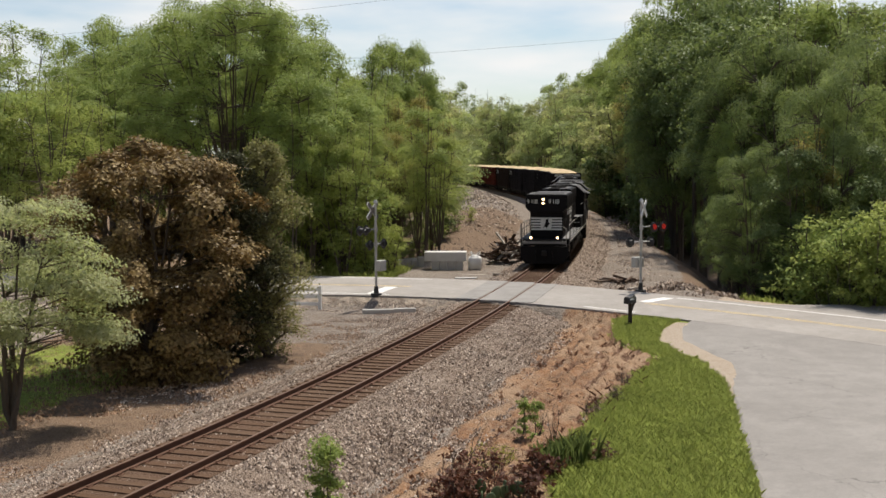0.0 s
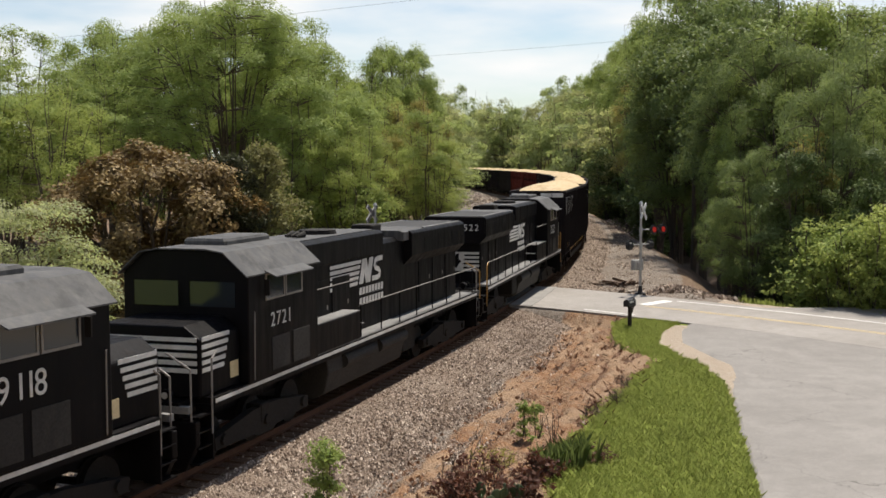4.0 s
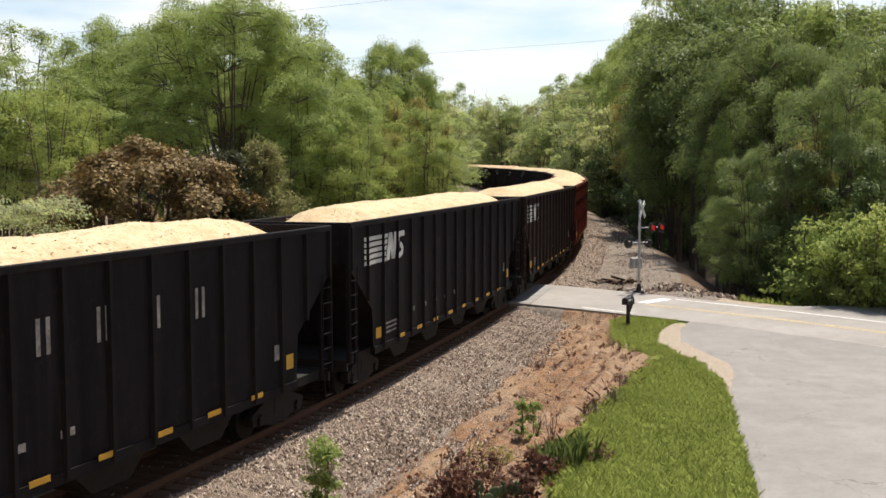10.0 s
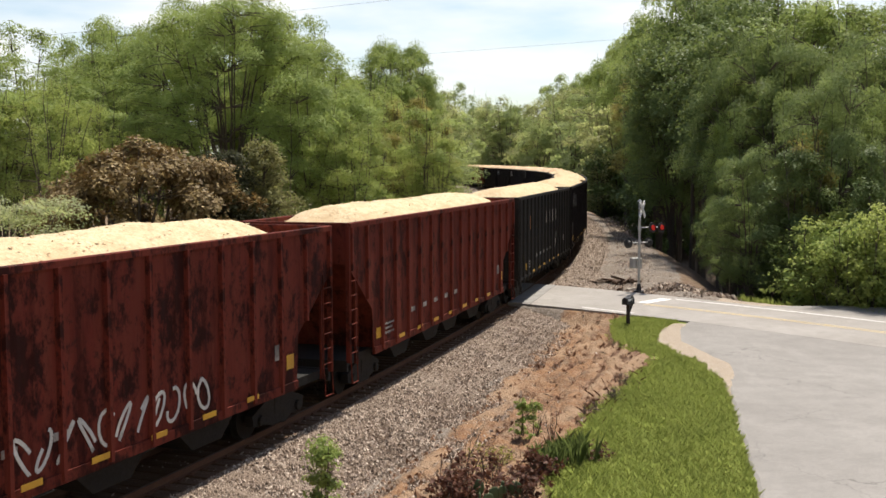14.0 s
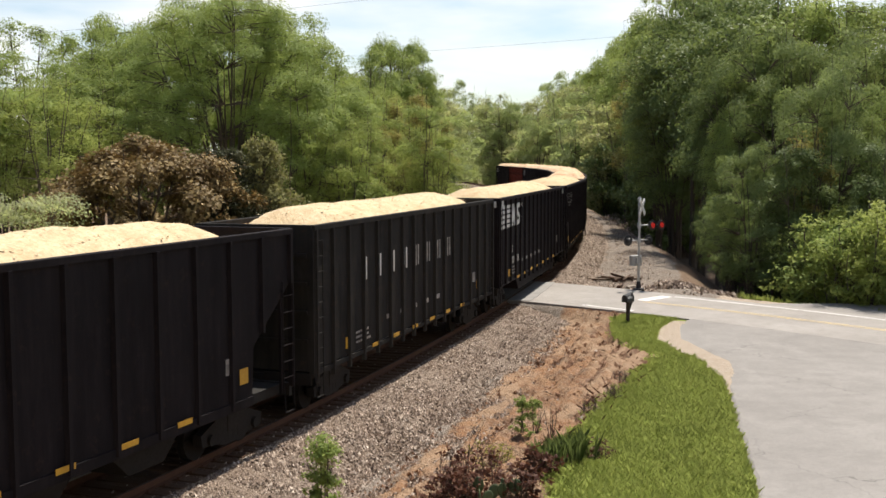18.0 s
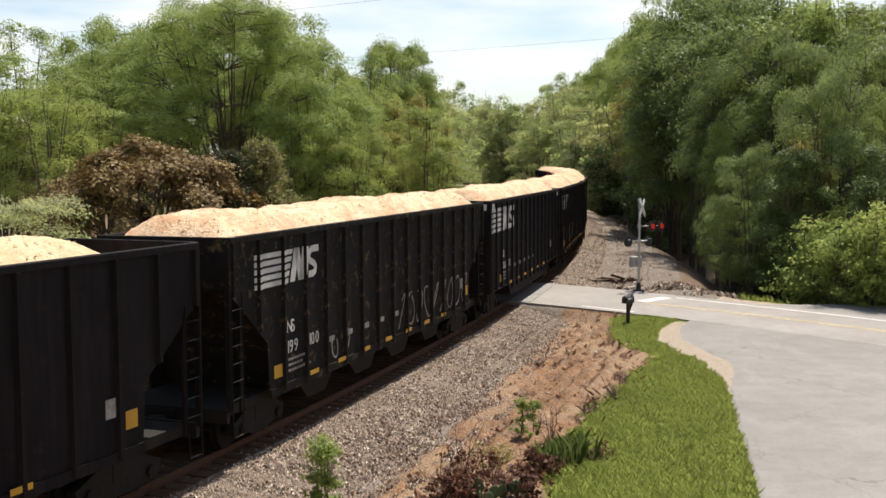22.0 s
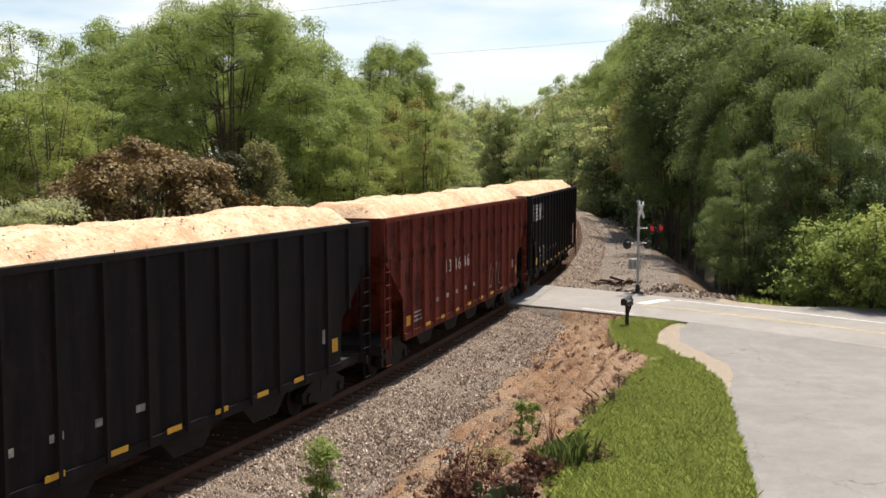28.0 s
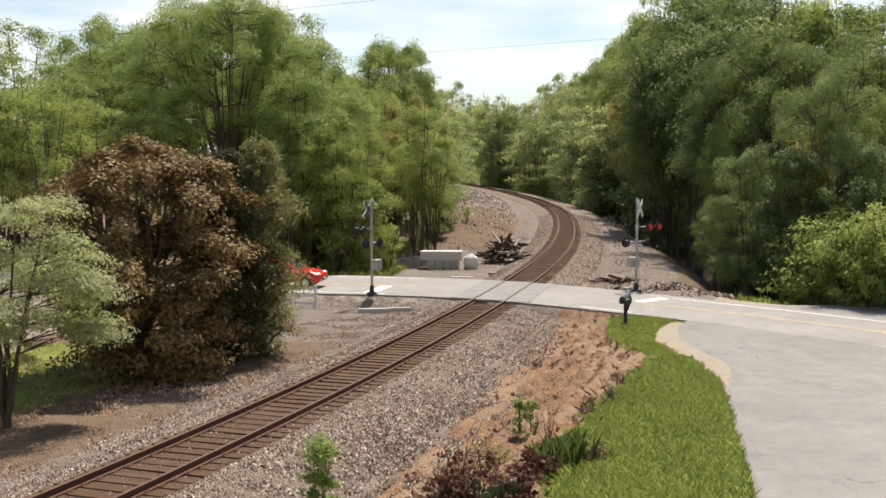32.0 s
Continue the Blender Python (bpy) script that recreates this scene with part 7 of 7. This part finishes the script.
def loco(kind, number, lit):
    """A six-axle diesel; kind hood: it runs with the long hood ahead; cab: with the cab ahead."""
    s = 1 if kind == "hood" else -1
    label = "black diesel locomotive running long hood first, white stripes" if kind == "hood" else "black diesel locomotive running cab first, white nose stripes"
    root = thing("locomotive", label, "locomotive", group="locomotives of the train")
    # a turn about the upright axis keeps the sides alike
    turn = Matrix.Identity(4) if s > 0 else Matrix.Rotation(math.pi, 4, "Z")
    put = lambda name, b, mat, label="", bevel=0.0, parent=None: part(name, b, mat, parent or root, label, at=turn, bevel=bevel)
    put("underframe", Build().box(-9.75, 9.75, -1.5, 1.5, 1.42, 1.64).box(-10.4, -9.7, -1.05, 1.05, 1.3, 1.62).box(9.7, 10.4, -1.05, 1.05, 1.3, 1.62).box(-9.5, 9.5, -0.6, 0.6, 0.9, 1.42), LOCO_BLACK)
    for y in (-1, 1):
        put("walkway", Build().box(-4.6, 9.3, min(y * 0.97, y * 1.49), max(y * 0.97, y * 1.49), 1.645, 1.668), WALKWAY, "dusty light grey walkway")
        put("sill_stripe", Build().box(-9.7, 9.7, y * 1.503 - 0.004, y * 1.503 + 0.004, 1.52, 1.60), LETTER, "white stripe along the sill")
    for sg in (-1, 1):
        put("pilot", Build().prism([(-1.42, 1.25), (1.42, 1.25), (1.42, 0.75), (1.15, 0.22), (-1.15, 0.22), (-1.42, 0.75)], sg * 10.28 - 0.09, sg * 10.28 + 0.09, "x"), LOCO_BLACK, "black steel pilot plate", 0.02)
        put("end_beam", Build().box(sg * 10.36 - 0.07, sg * 10.36 + 0.07, -1.3, 1.3, 1.42, 1.56), WALKWAY, "white-edged end beam")
        for y in (-1, 1):
            st = Build()
            for k in range(4):
                st.box(min(sg * 9.75, sg * 10.3), max(sg * 9.75, sg * 10.3), min(y * 1.1, y * 1.45), max(y * 1.1, y * 1.45), 0.35 + 0.32 * k, 0.38 + 0.32 * k)
            st.box(min(sg * 9.74, sg * 9.78), max(sg * 9.74, sg * 9.78), min(y * 1.08, y * 1.47), max(y * 1.08, y * 1.47), 0.35, 1.5)
            put("step", st, LOCO_BLACK, "corner steps")
            put("end_handrail", Build().pipe([(sg * 9.78, y * 1.46, 0.9), (sg * 9.78, y * 1.47, 2.45), (sg * 9.6, y * 1.47, 2.56)], 0.022).pipe([(sg * 10.33, y * 1.3, 0.7), (sg * 10.33, y * 1.3, 2.3), (sg * 10.33, y * 0.75, 2.62)], 0.022),
                RAILYEL if kind == "hood" and number != "9118" else RAILING, "bent end handrail")
            put("ditch_light", Build().tube((sg * 10.30, y * 0.78, 1.78), (sg * 10.46, y * 0.78, 1.78), 0.11, 0.13, 12), LOCO_BLACK)
            put("ditch_lamp", Build().tube((sg * 10.455, y * 0.78, 1.78), (sg * 10.475, y * 0.78, 1.78), 0.07, 0.07, 12), LAMP if (lit and sg > 0) else LAMP_OFF)
        put("air_hose", Build().pipe([(sg * 10.38, 0.45, 1.0), (sg * 10.55, 0.5, 0.7), (sg * 10.5, 0.52, 0.4)], 0.03).pipe([(sg * 10.38, -0.5, 1.0), (sg * 10.55, -0.5, 0.72), (sg * 10.5, -0.5, 0.42)], 0.03), UNDER)
    tall = 4.12
    hood = Build().prism([(-0.97, 1.64), (0.97, 1.64), (0.97, tall - 0.12), (0.85, tall), (-0.85, tall), (-0.97, tall - 0.12)], -4.6, 8.75, "x")
    put("long_hood", hood, LOCO_BLACK, "tall narrow black engine hood", 0.02)
    put("radiator_housing", Build().prism([(-0.97, 3.2), (-1.26, 3.5), (-1.26, 4.2), (-1.18, 4.28), (1.18, 4.28), (1.26, 4.2), (1.26, 3.5), (0.97, 3.2)], 3.2, 8.95, "x"), LOCO_BLACK, "overhanging radiator housing", 0.02)
    put("radiator_screen", Build().box(4.9, 8.72, -1.0, 1.0, 4.275, 4.30), SCREEN, "dark mesh radiator screen")
    fr = Build()
    for a, b, c, d in ((4.78, 4.9, -1.12, 1.12), (8.72, 8.86, -1.12, 1.12), (4.9, 8.72, 1.0, 1.12), (4.9, 8.72, -1.12, -1.0)):
        fr.box(a, b, c, d, 4.275, 4.315)
    put("screen_frame", fr, WALKWAY, "pale frame round the screen")
    put("roof_panel", Build().prism([(-1.15, 4.0), (-1.15, 4.26), (-1.0, 4.31), (1.0, 4.31), (1.15, 4.26), (1.15, 4.0)], 2.7, 4.7, "x"), LOCO_ROOF, "dusty grey roof panel")
    put("roof_block", Build().prism([(-1.02, 3.75), (-1.02, 4.34), (-0.9, 4.42), (0.9, 4.42), (1.02, 4.34), (1.02, 3.75)], -4.6, 1.3, "x"), LOCO_BLACK, "", 0.02)
    put("roof_cover", Build().box(-4.4, 1.1, -0.75, 0.75, 4.42, 4.45, c=0.01), LOCO_ROOF)
    put("exhaust", Build().box(2.1, 2.9, -0.35, 0.35, 4.2, 4.52, c=0.04), UNDER)
    hn = Build()
    for k in range(3):
        hn.tube((-3.2 + 0.1 * k, -0.3 + 0.2 * k, 4.5), (-2.75 + 0.1 * k, -0.3 + 0.2 * k, 4.53), 0.03, 0.09, 8)
    put("horn", hn, UNDER)
    put("roof_fan", Build().tube((-1.2, 0, 4.42), (-1.2, 0, 4.56), 0.55, 0.52, 18).tube((-1.2, 0, 4.56), (-1.2, 0, 4.575), 0.45, 0.4, 18), UNDER)
    for y in (-1, 1):
        for k in range(9):
            x0 = -3.9 + k * 1.42
            if -1.3 < x0 < 3.4:
                continue
            put("hood_door", Build().box(x0, x0 + 1.2, y * 0.982 - 0.014, y * 0.982 + 0.014, 1.85, 3.35), LOCO_BLACK)
            put("door_latch", Build().box(x0 + 1.02, x0 + 1.08, y * 1.0 - 0.012, y * 1.0 + 0.012, 2.55, 2.68), RAILING)
        for k in range(3):
            gr = Build()
            for q in range(8):
                gr.box(4.4 + k * 1.5, 5.7 + k * 1.5, y * 1.263 - 0.008, y * 1.263 + 0.008, 3.62 + 0.055 * q, 3.65 + 0.055 * q)
            put("grille", gr, LOCO_BLACK)
        # handrail with its posts
        hr = Build().pipe([(9.6, y * 1.47, 2.56), (-1.7, y * 1.47, 2.56)], 0.018).pipe([(-1.9, y * 1.47, 3.28), (-4.6, y * 1.47, 3.28)], 0.016)
        put("handrail", hr, RAILING, "thin pale handrail")
        for k in range(8):
            put("stanchion", Build().tube((9.2 - k * 1.55, y * 1.47, 1.66), (9.2 - k * 1.55, y * 1.47, 2.56), 0.02, 0.02, 6), LOCO_BLACK)
        put("equipment_box", Build().box(-4.62, -1.75, min(y * 0.97, y * 1.5), max(y * 0.97, y * 1.5), 1.66, 2.40), LOCO_BLACK, "", 0.02)
        put("box_top", Build().box(-4.62, -1.75, min(y * 0.97, y * 1.49), max(y * 0.97, y * 1.49), 2.40, 2.425), WALKWAY, "light grey raised walkway")
        put("box_step", Build().box(-1.75, -1.35, min(y * 0.97, y * 1.45), max(y * 0.97, y * 1.45), 2.0, 2.03), WALKWAY)
        put("cab_panel", Build().box(-6.1, -5.2, y * 1.556 - 0.008, y * 1.556 + 0.008, 1.75, 2.5, c=0.0), TANK, "grey battery box cover")
        put("cab_panel", Build().box(-7.2, -6.3, y * 1.556 - 0.008, y * 1.556 + 0.008, 1.75, 2.5, c=0.0), TANK, "grey battery box cover")
        put("nose_patch", Build().box(-8.75, -8.4, y * 1.33 - 0.006, y * 1.33 + 0.006, 1.85, 2.2), CREAM, "small cream sign plate")
        put("side_grab", Build().pipe([(-8.1, y * 1.58, 1.7), (-8.1, y * 1.6, 3.2)], 0.016, 5), RAILING)
    # cab and nose
    cab = Build().prism([(-1.55, 1.64), (1.55, 1.64), (1.55, 4.0), (1.02, 4.46), (0.6, 4.53), (-0.6, 4.53), (-1.02, 4.46), (-1.55, 4.0)], -8.3, -4.65, "x")
    put("cab", cab, LOCO_BLACK, "wide black cab", 0.03)
    roof = Build().prism([(1.60, 3.97), (1.03, 4.475), (0.6, 4.545), (-0.6, 4.545), (-1.03, 4.475), (-1.60, 3.97), (-1.60, 4.0), (-1.03, 4.505), (-0.6, 4.575), (0.6, 4.575), (1.03, 4.505), (1.60, 4.0)], -8.45, -4.6, "x")
    put("cab_roof", roof, LOCO_ROOF, "dusty sloping cab roof")
    put("roof_box", Build().box(-7.4, -5.2, -0.55, 0.55, 4.57, 4.72, c=0.06), LOCO_ROOF)
    for y in (-1, 1):
        for a, b in ((-6.45, -5.65), (-7.45, -6.6)):
            put("cab_window", Build().box(a, b, y * 1.553 - 0.012, y * 1.553 + 0.012, 3.42, 3.93), CAB_GLASS, "dark side window")
            fw = Build()
            for q in ((a - 0.05, b + 0.05, 3.37, 3.42), (a - 0.05, b + 0.05, 3.93, 3.98), (a - 0.05, a, 3.42, 3.93), (b, b + 0.05, 3.42, 3.93)):
                fw.box(q[0], q[1], y * 1.56 - 0.02, y * 1.56 + 0.02, q[2], q[3])
            put("window_frame", fw, RAILING, "thin pale window frame")
        put("sunshade", Build().add([(-7.55, y * 1.56, 4.02), (-5.55, y * 1.56, 4.02), (-5.55, y * 1.86, 3.9), (-7.55, y * 1.86, 3.9), (-7.55, y * 1.56, 4.05), (-5.55, y * 1.56, 4.05), (-5.55, y * 1.86, 3.93), (-7.55, y * 1.86, 3.93)],
                                    [(0, 1, 2, 3), (4, 5, 6, 7), (0, 1, 5, 4), (1, 2, 6, 5), (2, 3, 7, 6), (3, 0, 4, 7)]), LOCO_ROOF, "grey sunshade over the cab window")
        put("cab_mirror", Build().box(-7.62, -7.58, y * 1.6 - 0.01, y * 1.6 + y * 0.12, 3.5, 3.85), UNDER)
    nose = Build().prism([(-1.32, 1.64), (1.32, 1.64), (1.32, 2.85), (0.95, 3.12), (-0.95, 3.12), (-1.32, 2.85)], -9.98, -8.3, "x")
    put("nose", nose, LOCO_BLACK, "short wide nose", 0.05)
    wind = Build()
    for y0, y1 in ((-1.25, -0.15), (0.15, 1.25)):
        wind.box(-8.325, -8.30, y0, y1, 3.3, 3.85)
    put("windscreen", wind, CAB_GLASS, "dark windscreen")
    for i in range(5):
        z = 2.16 + 0.16 * i
        put("nose_stripe", Build().box(-10.0, -9.975, -1.25, 1.25, z, z + 0.09), LETTER)
        for y in (-1, 1):
            put("nose_stripe", Build().box(-9.9 - 0.0 * i, -9.0 + 0.06 * i, y * 1.325 - 0.005, y * 1.325 + 0.005, z, z + 0.09), LETTER)
    # the end of the long hood
    for i in range(5):
        z = 2.13 + 0.165 * i
        for a, b in (((-0.93, -0.32), (0.3, 0.93)) if 0 < i < 4 else ((-0.93, 0.93),)):
            put("hood_stripe", Build().box(8.752, 8.76, a, b, z, z + 0.095), LETTER, "white end stripe")
    put("end_badge", Build().prism([(-0.34, 2.13), (0.28, 2.13), (0.34, 2.88), (-0.36, 2.88)], 8.752, 8.758, "x"), LETTER, "white badge panel")
    put("badge_mark", Build().prism([(-0.22, 2.2), (-0.08, 2.35), (0.0, 2.22), (0.1, 2.4), (0.22, 2.52), (0.1, 2.6), (0.12, 2.84), (-0.02, 2.78), (-0.1, 2.5)], 8.759, 8.764, "x"), LOCO_BLACK, "dark badge shape")
    put("end_door", Build().box(8.751, 8.765, -0.3, 0.3, 2.95, 3.4), LOCO_BLACK)
    hl = put("headlight", Build().box(8.95, 9.01, -0.32, -0.06, 3.62, 4.14, c=0.02), LOCO_BLACK)
    for z in (3.76, 4.0):
        put("headlamp", Build().tube((9.01, -0.19, z), (9.03, -0.19, z), 0.07, 0.07, 12), LAMP if lit else LAMP_OFF, "bright headlamp" if lit else "")
    put("overhang_face", Build().box(8.95, 8.965, -1.2, 1.2, 3.55, 4.16), LOCO_BLACK)
    if kind == "hood":
        for y in (0.12, -1.18):
            letter_row("numeral", number, 0.36, LETTER, root, Matrix(((0, 0, 1, 8.968), (1, 0, 0, y), (0, 1, 0, 3.74), (0, 0, 0, 1))))
        letter_row("numeral", number, 0.62, LETTER, root, on_side(-5.55, 1.556, 2.72))
        e0, ew = (-5.2, 4.9) if number == "9118" else (-2.7, 3.7)
        part("emblem", flat_side(emblem(e0, 2.86, ew, 0.66), 1.0), LETTER, root, "white bars and slanted blocks of a railway emblem")
        for r, (u, w) in enumerate(((e0 + 0.53 * ew, 1.9), (e0 + 0.53 * ew - 0.05, 2.1))):
            part("lettering_bar", flat_side([[(u + 0.24 * q, 2.56 - 0.28 * r), (u + 0.24 * q + 0.17, 2.56 - 0.28 * r), (u + 0.24 * q + 0.20, 2.74 - 0.28 * r), (u + 0.24 * q + 0.03, 2.74 - 0.28 * r)] for q in range(int(w / 0.24))], 0.998 + 0.004), LETTER, root, "row of white lettering bars")
    else:
        letter_row("numeral", number, 0.46, LETTER, root, on_side(7.25, 1.556, 2.75))
        part("emblem", flat_side(emblem(-2.6, 2.98, 3.8, 0.7), 0.985), LETTER, root, "white bars and slanted blocks of a railway emblem")
        for r in range(2):
            part("lettering_bar", flat_side([[(-0.6 + 0.24 * q, 2.68 - 0.3 * r), (-0.43 + 0.24 * q, 2.68 - 0.3 * r), (-0.39 + 0.24 * q, 2.88 - 0.3 * r), (-0.56 + 0.24 * q, 2.88 - 0.3 * r)] for q in range(8)], 1.002), LETTER, root)
    # below the frame
    put("fuel_tank", Build().prism([(-1.3, 1.38), (1.3, 1.38), (1.35, 1.0), (1.2, 0.45), (0.9, 0.3), (-0.9, 0.3), (-1.2, 0.45), (-1.35, 1.0)], -3.6, 2.2, "x"), TANK, "dusty grey fuel tank", 0.04)
    for y in (-1, 1):
        for x in (0.0, -2.6):
            put("air_tank", Build().tube((x, y * 1.28, 1.16), (x + 2.2, y * 1.28, 1.16), 0.2, 0.2, 14), TANK, "cylindrical air reservoir")
    put("equipment_cabinet", Build().box(2.3, 3.4, -1.25, 1.25, 0.6, 1.4, c=0.04), UNDER)
    add_bogie(root, 6.85, 3, 2.0, 0.53, "loco")
    add_bogie(root, -6.85, 3, 2.0, 0.53, "loco")
    add_couplers(root, LOCO_PITCH[number] - 1.0)
    TRAIN.append((root, LOCO_PITCH[number], 6.85))
    return root


# rear corners of the wagons lie at these s when 16 s have passed
REAR_AT_16 = [-127.5, -106.1, -84.8, -63.4, -42.1, -20.6, -0.4, 18.9, 40.9, 59.35, 79.5, 100.3, 121.1, 140.4, 161.6, 182.7, 204.5, 225.2, 246.9]
FRONT_AT_16 = -146.4
GAP = 1.1
LOCO_PITCH = {"9118": 21.45, "2721": 21.15, "7522": 21.15}
PITCH = [b - a for a, b in zip([FRONT_AT_16 - GAP] + REAR_AT_16[:-1], REAR_AT_16)]
STD, SKIRT = (1.15, 3.55, 3.35, 0.78), (0.05, 3.5, 4.8, 0.95)
SOFT = "black ribbed open wagon heaped with pale wood chips"
HEAP = "black ribbed open wagon heaped high with orange-tinted wood chips"


def build_train():
    loco("hood", "9118", True)
    loco("cab", "2721", False)
    loco("hood", "7522", False)
    p = PITCH
    wagon("skirted", BLACK, p[0], "black square-ended wagon with white corner patches and wood chips", seed=1, logo=SKIRT, number="200034", prefix="NS")
    wagon("hopper", BLACK, p[1], SOFT, seed=2, logo=STD, number="198716", prefix="NS", graffiti=[(5.4, 1.5, 1.9, 0.55, FADED, 0.02)])
    wagon("hopper", BLACK, p[2], "black ribbed wagon with faded side letters and wood chips", seed=3, letters=(FADED, 3.25, 0.62), number="133430", prefix="SOU")
    wagon("hopper", BLACK, p[3], SOFT, seed=4, logo=STD)
    wagon("hopper", BROWNBLACK, p[4], "rusty brown-black ribbed wagon heaped with wood chips", seed=5, logo=STD)
    wagon("hopper", RUSTRED, p[5], "badly faded red wagon with dark stains and wood chips", seed=6, graffiti=[(9, 1.35, 5.8, 0.7, LETTER, 0.036)])
    wagon("hopper", MAROON, p[6], "dull maroon ribbed wagon heaped with wood chips", seed=7)
    wagon("ribbed", GREYBLACK, p[7], "weathered grey wagon with white and orange side letters", seed=8, letters=(ORANGE, 3.2, 0.62), graffiti=[(11.5, 1.5, 0.8, 1.1, FADED, 0.03)])
    wagon("hopper", BLACK, p[8], SOFT, seed=9, logo=STD)
    wagon("ribbed", GREYBLACK, p[9], "weathered grey wagon with white side letters and wood chips", seed=10, letters=(LETTER, 3.1, 0.62))
    wagon("skirted", BLACK, p[10], "black square-ended wagon with white corner patches and wood chips", seed=11, logo=SKIRT, number="200208", prefix="NS")
    wagon("hopper", BLACK, p[11], SOFT, seed=12, logo=STD, number="199490", prefix="NS", graffiti=[(8.2, 1.3, 2.2, 0.8, FADED, 0.025), (12.0, 1.4, 1.6, 1.0, FADED, 0.025)])
    wagon("hopper", PATCHED, p[12], "black wagon with cream paint patches, sprayed strokes and chips", True, 13, STD, "199100", "NS", graffiti=[(10.2, 1.3, 7.5, 1.1, FADED, 0.022), (5.2, 1.3, 1.5, 0.7, FADED, 0.03)])
    wagon("skirted", BLACK, p[13], "black square-ended wagon heaped high with orange-tinted chips", True, 14, SKIRT, "200001", "NS")
    wagon("hopper", BLACK, p[14], "black wagon with yellow and blue sprayed strokes, heaped chips", True, 15, STD, "133680", "SOU", graffiti=[(5.4, 1.35, 3.8, 1.0, SPRAY_Y, 0.075), (10.0, 1.4, 2.6, 0.95, SPRAY_B, 0.06)])
    wagon("hopper", BLACK, p[15], HEAP, True, 16, STD)
    wagon("hopper", BLACK, p[16], "grey-black ribbed wagon heaped high with orange-tinted chips", True, 17, STD, "194150", "NS")
    wagon("hopper", MAROON, p[17], "red ribbed wagon with white numerals and heaped wood chips", True, 18, big="133636", graffiti=[(12.5, 1.4, 2.4, 1.0, FADED, 0.02)])
    wagon("hopper", BLACK, p[18], HEAP, True, 19, STD, "198501", "NS", graffiti=[(4.6, 1.4, 0.8, 0.8, FADED, 0.02)])


build_train()


def run_of_train(t):
    """How far the train has run since 16 s."""
    u = t - 16
    return 15.914 * u - 0.0232 * u * u / 2 + 0.00456 * u ** 3 / 6


def motions():
    s = FRONT_AT_16 - GAP / 2 - sum(LOCO_PITCH.values())
    for root, length, reach in TRAIN:
        mid = s + length / 2
        s += length
        rows = []
        for t in np.arange(0, 32.01, 0.5):
            c = mid - run_of_train(t)
            xa, ya, _ = on_line(c - reach)
            xb, yb, _ = on_line(c + reach)
            rows.append((float(t), Matrix.Translation(((xa + xb) / 2, (ya + yb) / 2, 0)) @ Matrix.Rotation(math.atan2(ya - yb, xa - xb), 4, "Z")))
        walk(root, rows)
    # the red car drives up from the left and stops short of the line
    road = lambda x: (x, float(np.interp(x, ROAD[:, 0], ROAD[:, 1])) - 1.6)
    rows = []
    for t, x in ((0, -66), (12, -66), (14, -62), (17, -46), (20, -25), (22, -14), (24, -9.4), (25.5, -8.15), (26.5, -8.0), (32, -8.0)):
        (xa, ya), (xb, yb) = road(x - 0.5), road(x + 0.5)
        rows.append((t, Matrix.Translation((x, (ya + yb) / 2, -0.03)) @ Matrix.Rotation(math.atan2(yb - ya, xb - xa), 4, "Z")))
    walk(RED_CAR, rows)
    # the bird crosses from left to right at about 24 s
    path = [(0, (-30, 16, 4.2)), (21.0, (-30, 16, 4.2)), (22.9, (-7.6, 15.5, 5.9)), (23.5, (-1.2, 15.2, 5.35)), (23.9, (2.55, 14.9, 4.55)), (24.0, (3.62, 14.8, 4.27)), (24.1, (4.48, 14.75, 3.88)),
            (24.2, (5.18, 14.7, 3.62)), (24.3, (5.83, 14.7, 3.55)), (25.5, (15, 16, 4.5)), (28, (40, 20, 6)), (32, (60, 24, 6))]
    walk(BIRD, [(t, Matrix.Translation((p[0] * 1.9, p[1] * 1.9, 6.408 + (p[2] - 6.408) * 1.9)) @ Matrix.Rotation(-0.06, 4, "Z") @ Matrix.Rotation(0.25, 4, "Y")) for t, p in path])
    for wing, sg in zip(BIRD_WINGS, (-1, 1)):
        rows = [(0, 10)] + [(22.5 + 0.1 * k, 26 if k % 2 else -16) for k in range(30)] + [(32, 10)]
        walk(wing, [(t, Matrix.Translation((0, 0, 0.015)) @ Matrix.Rotation(radians(a * sg), 4, "X")) for t, a in rows])


motions()
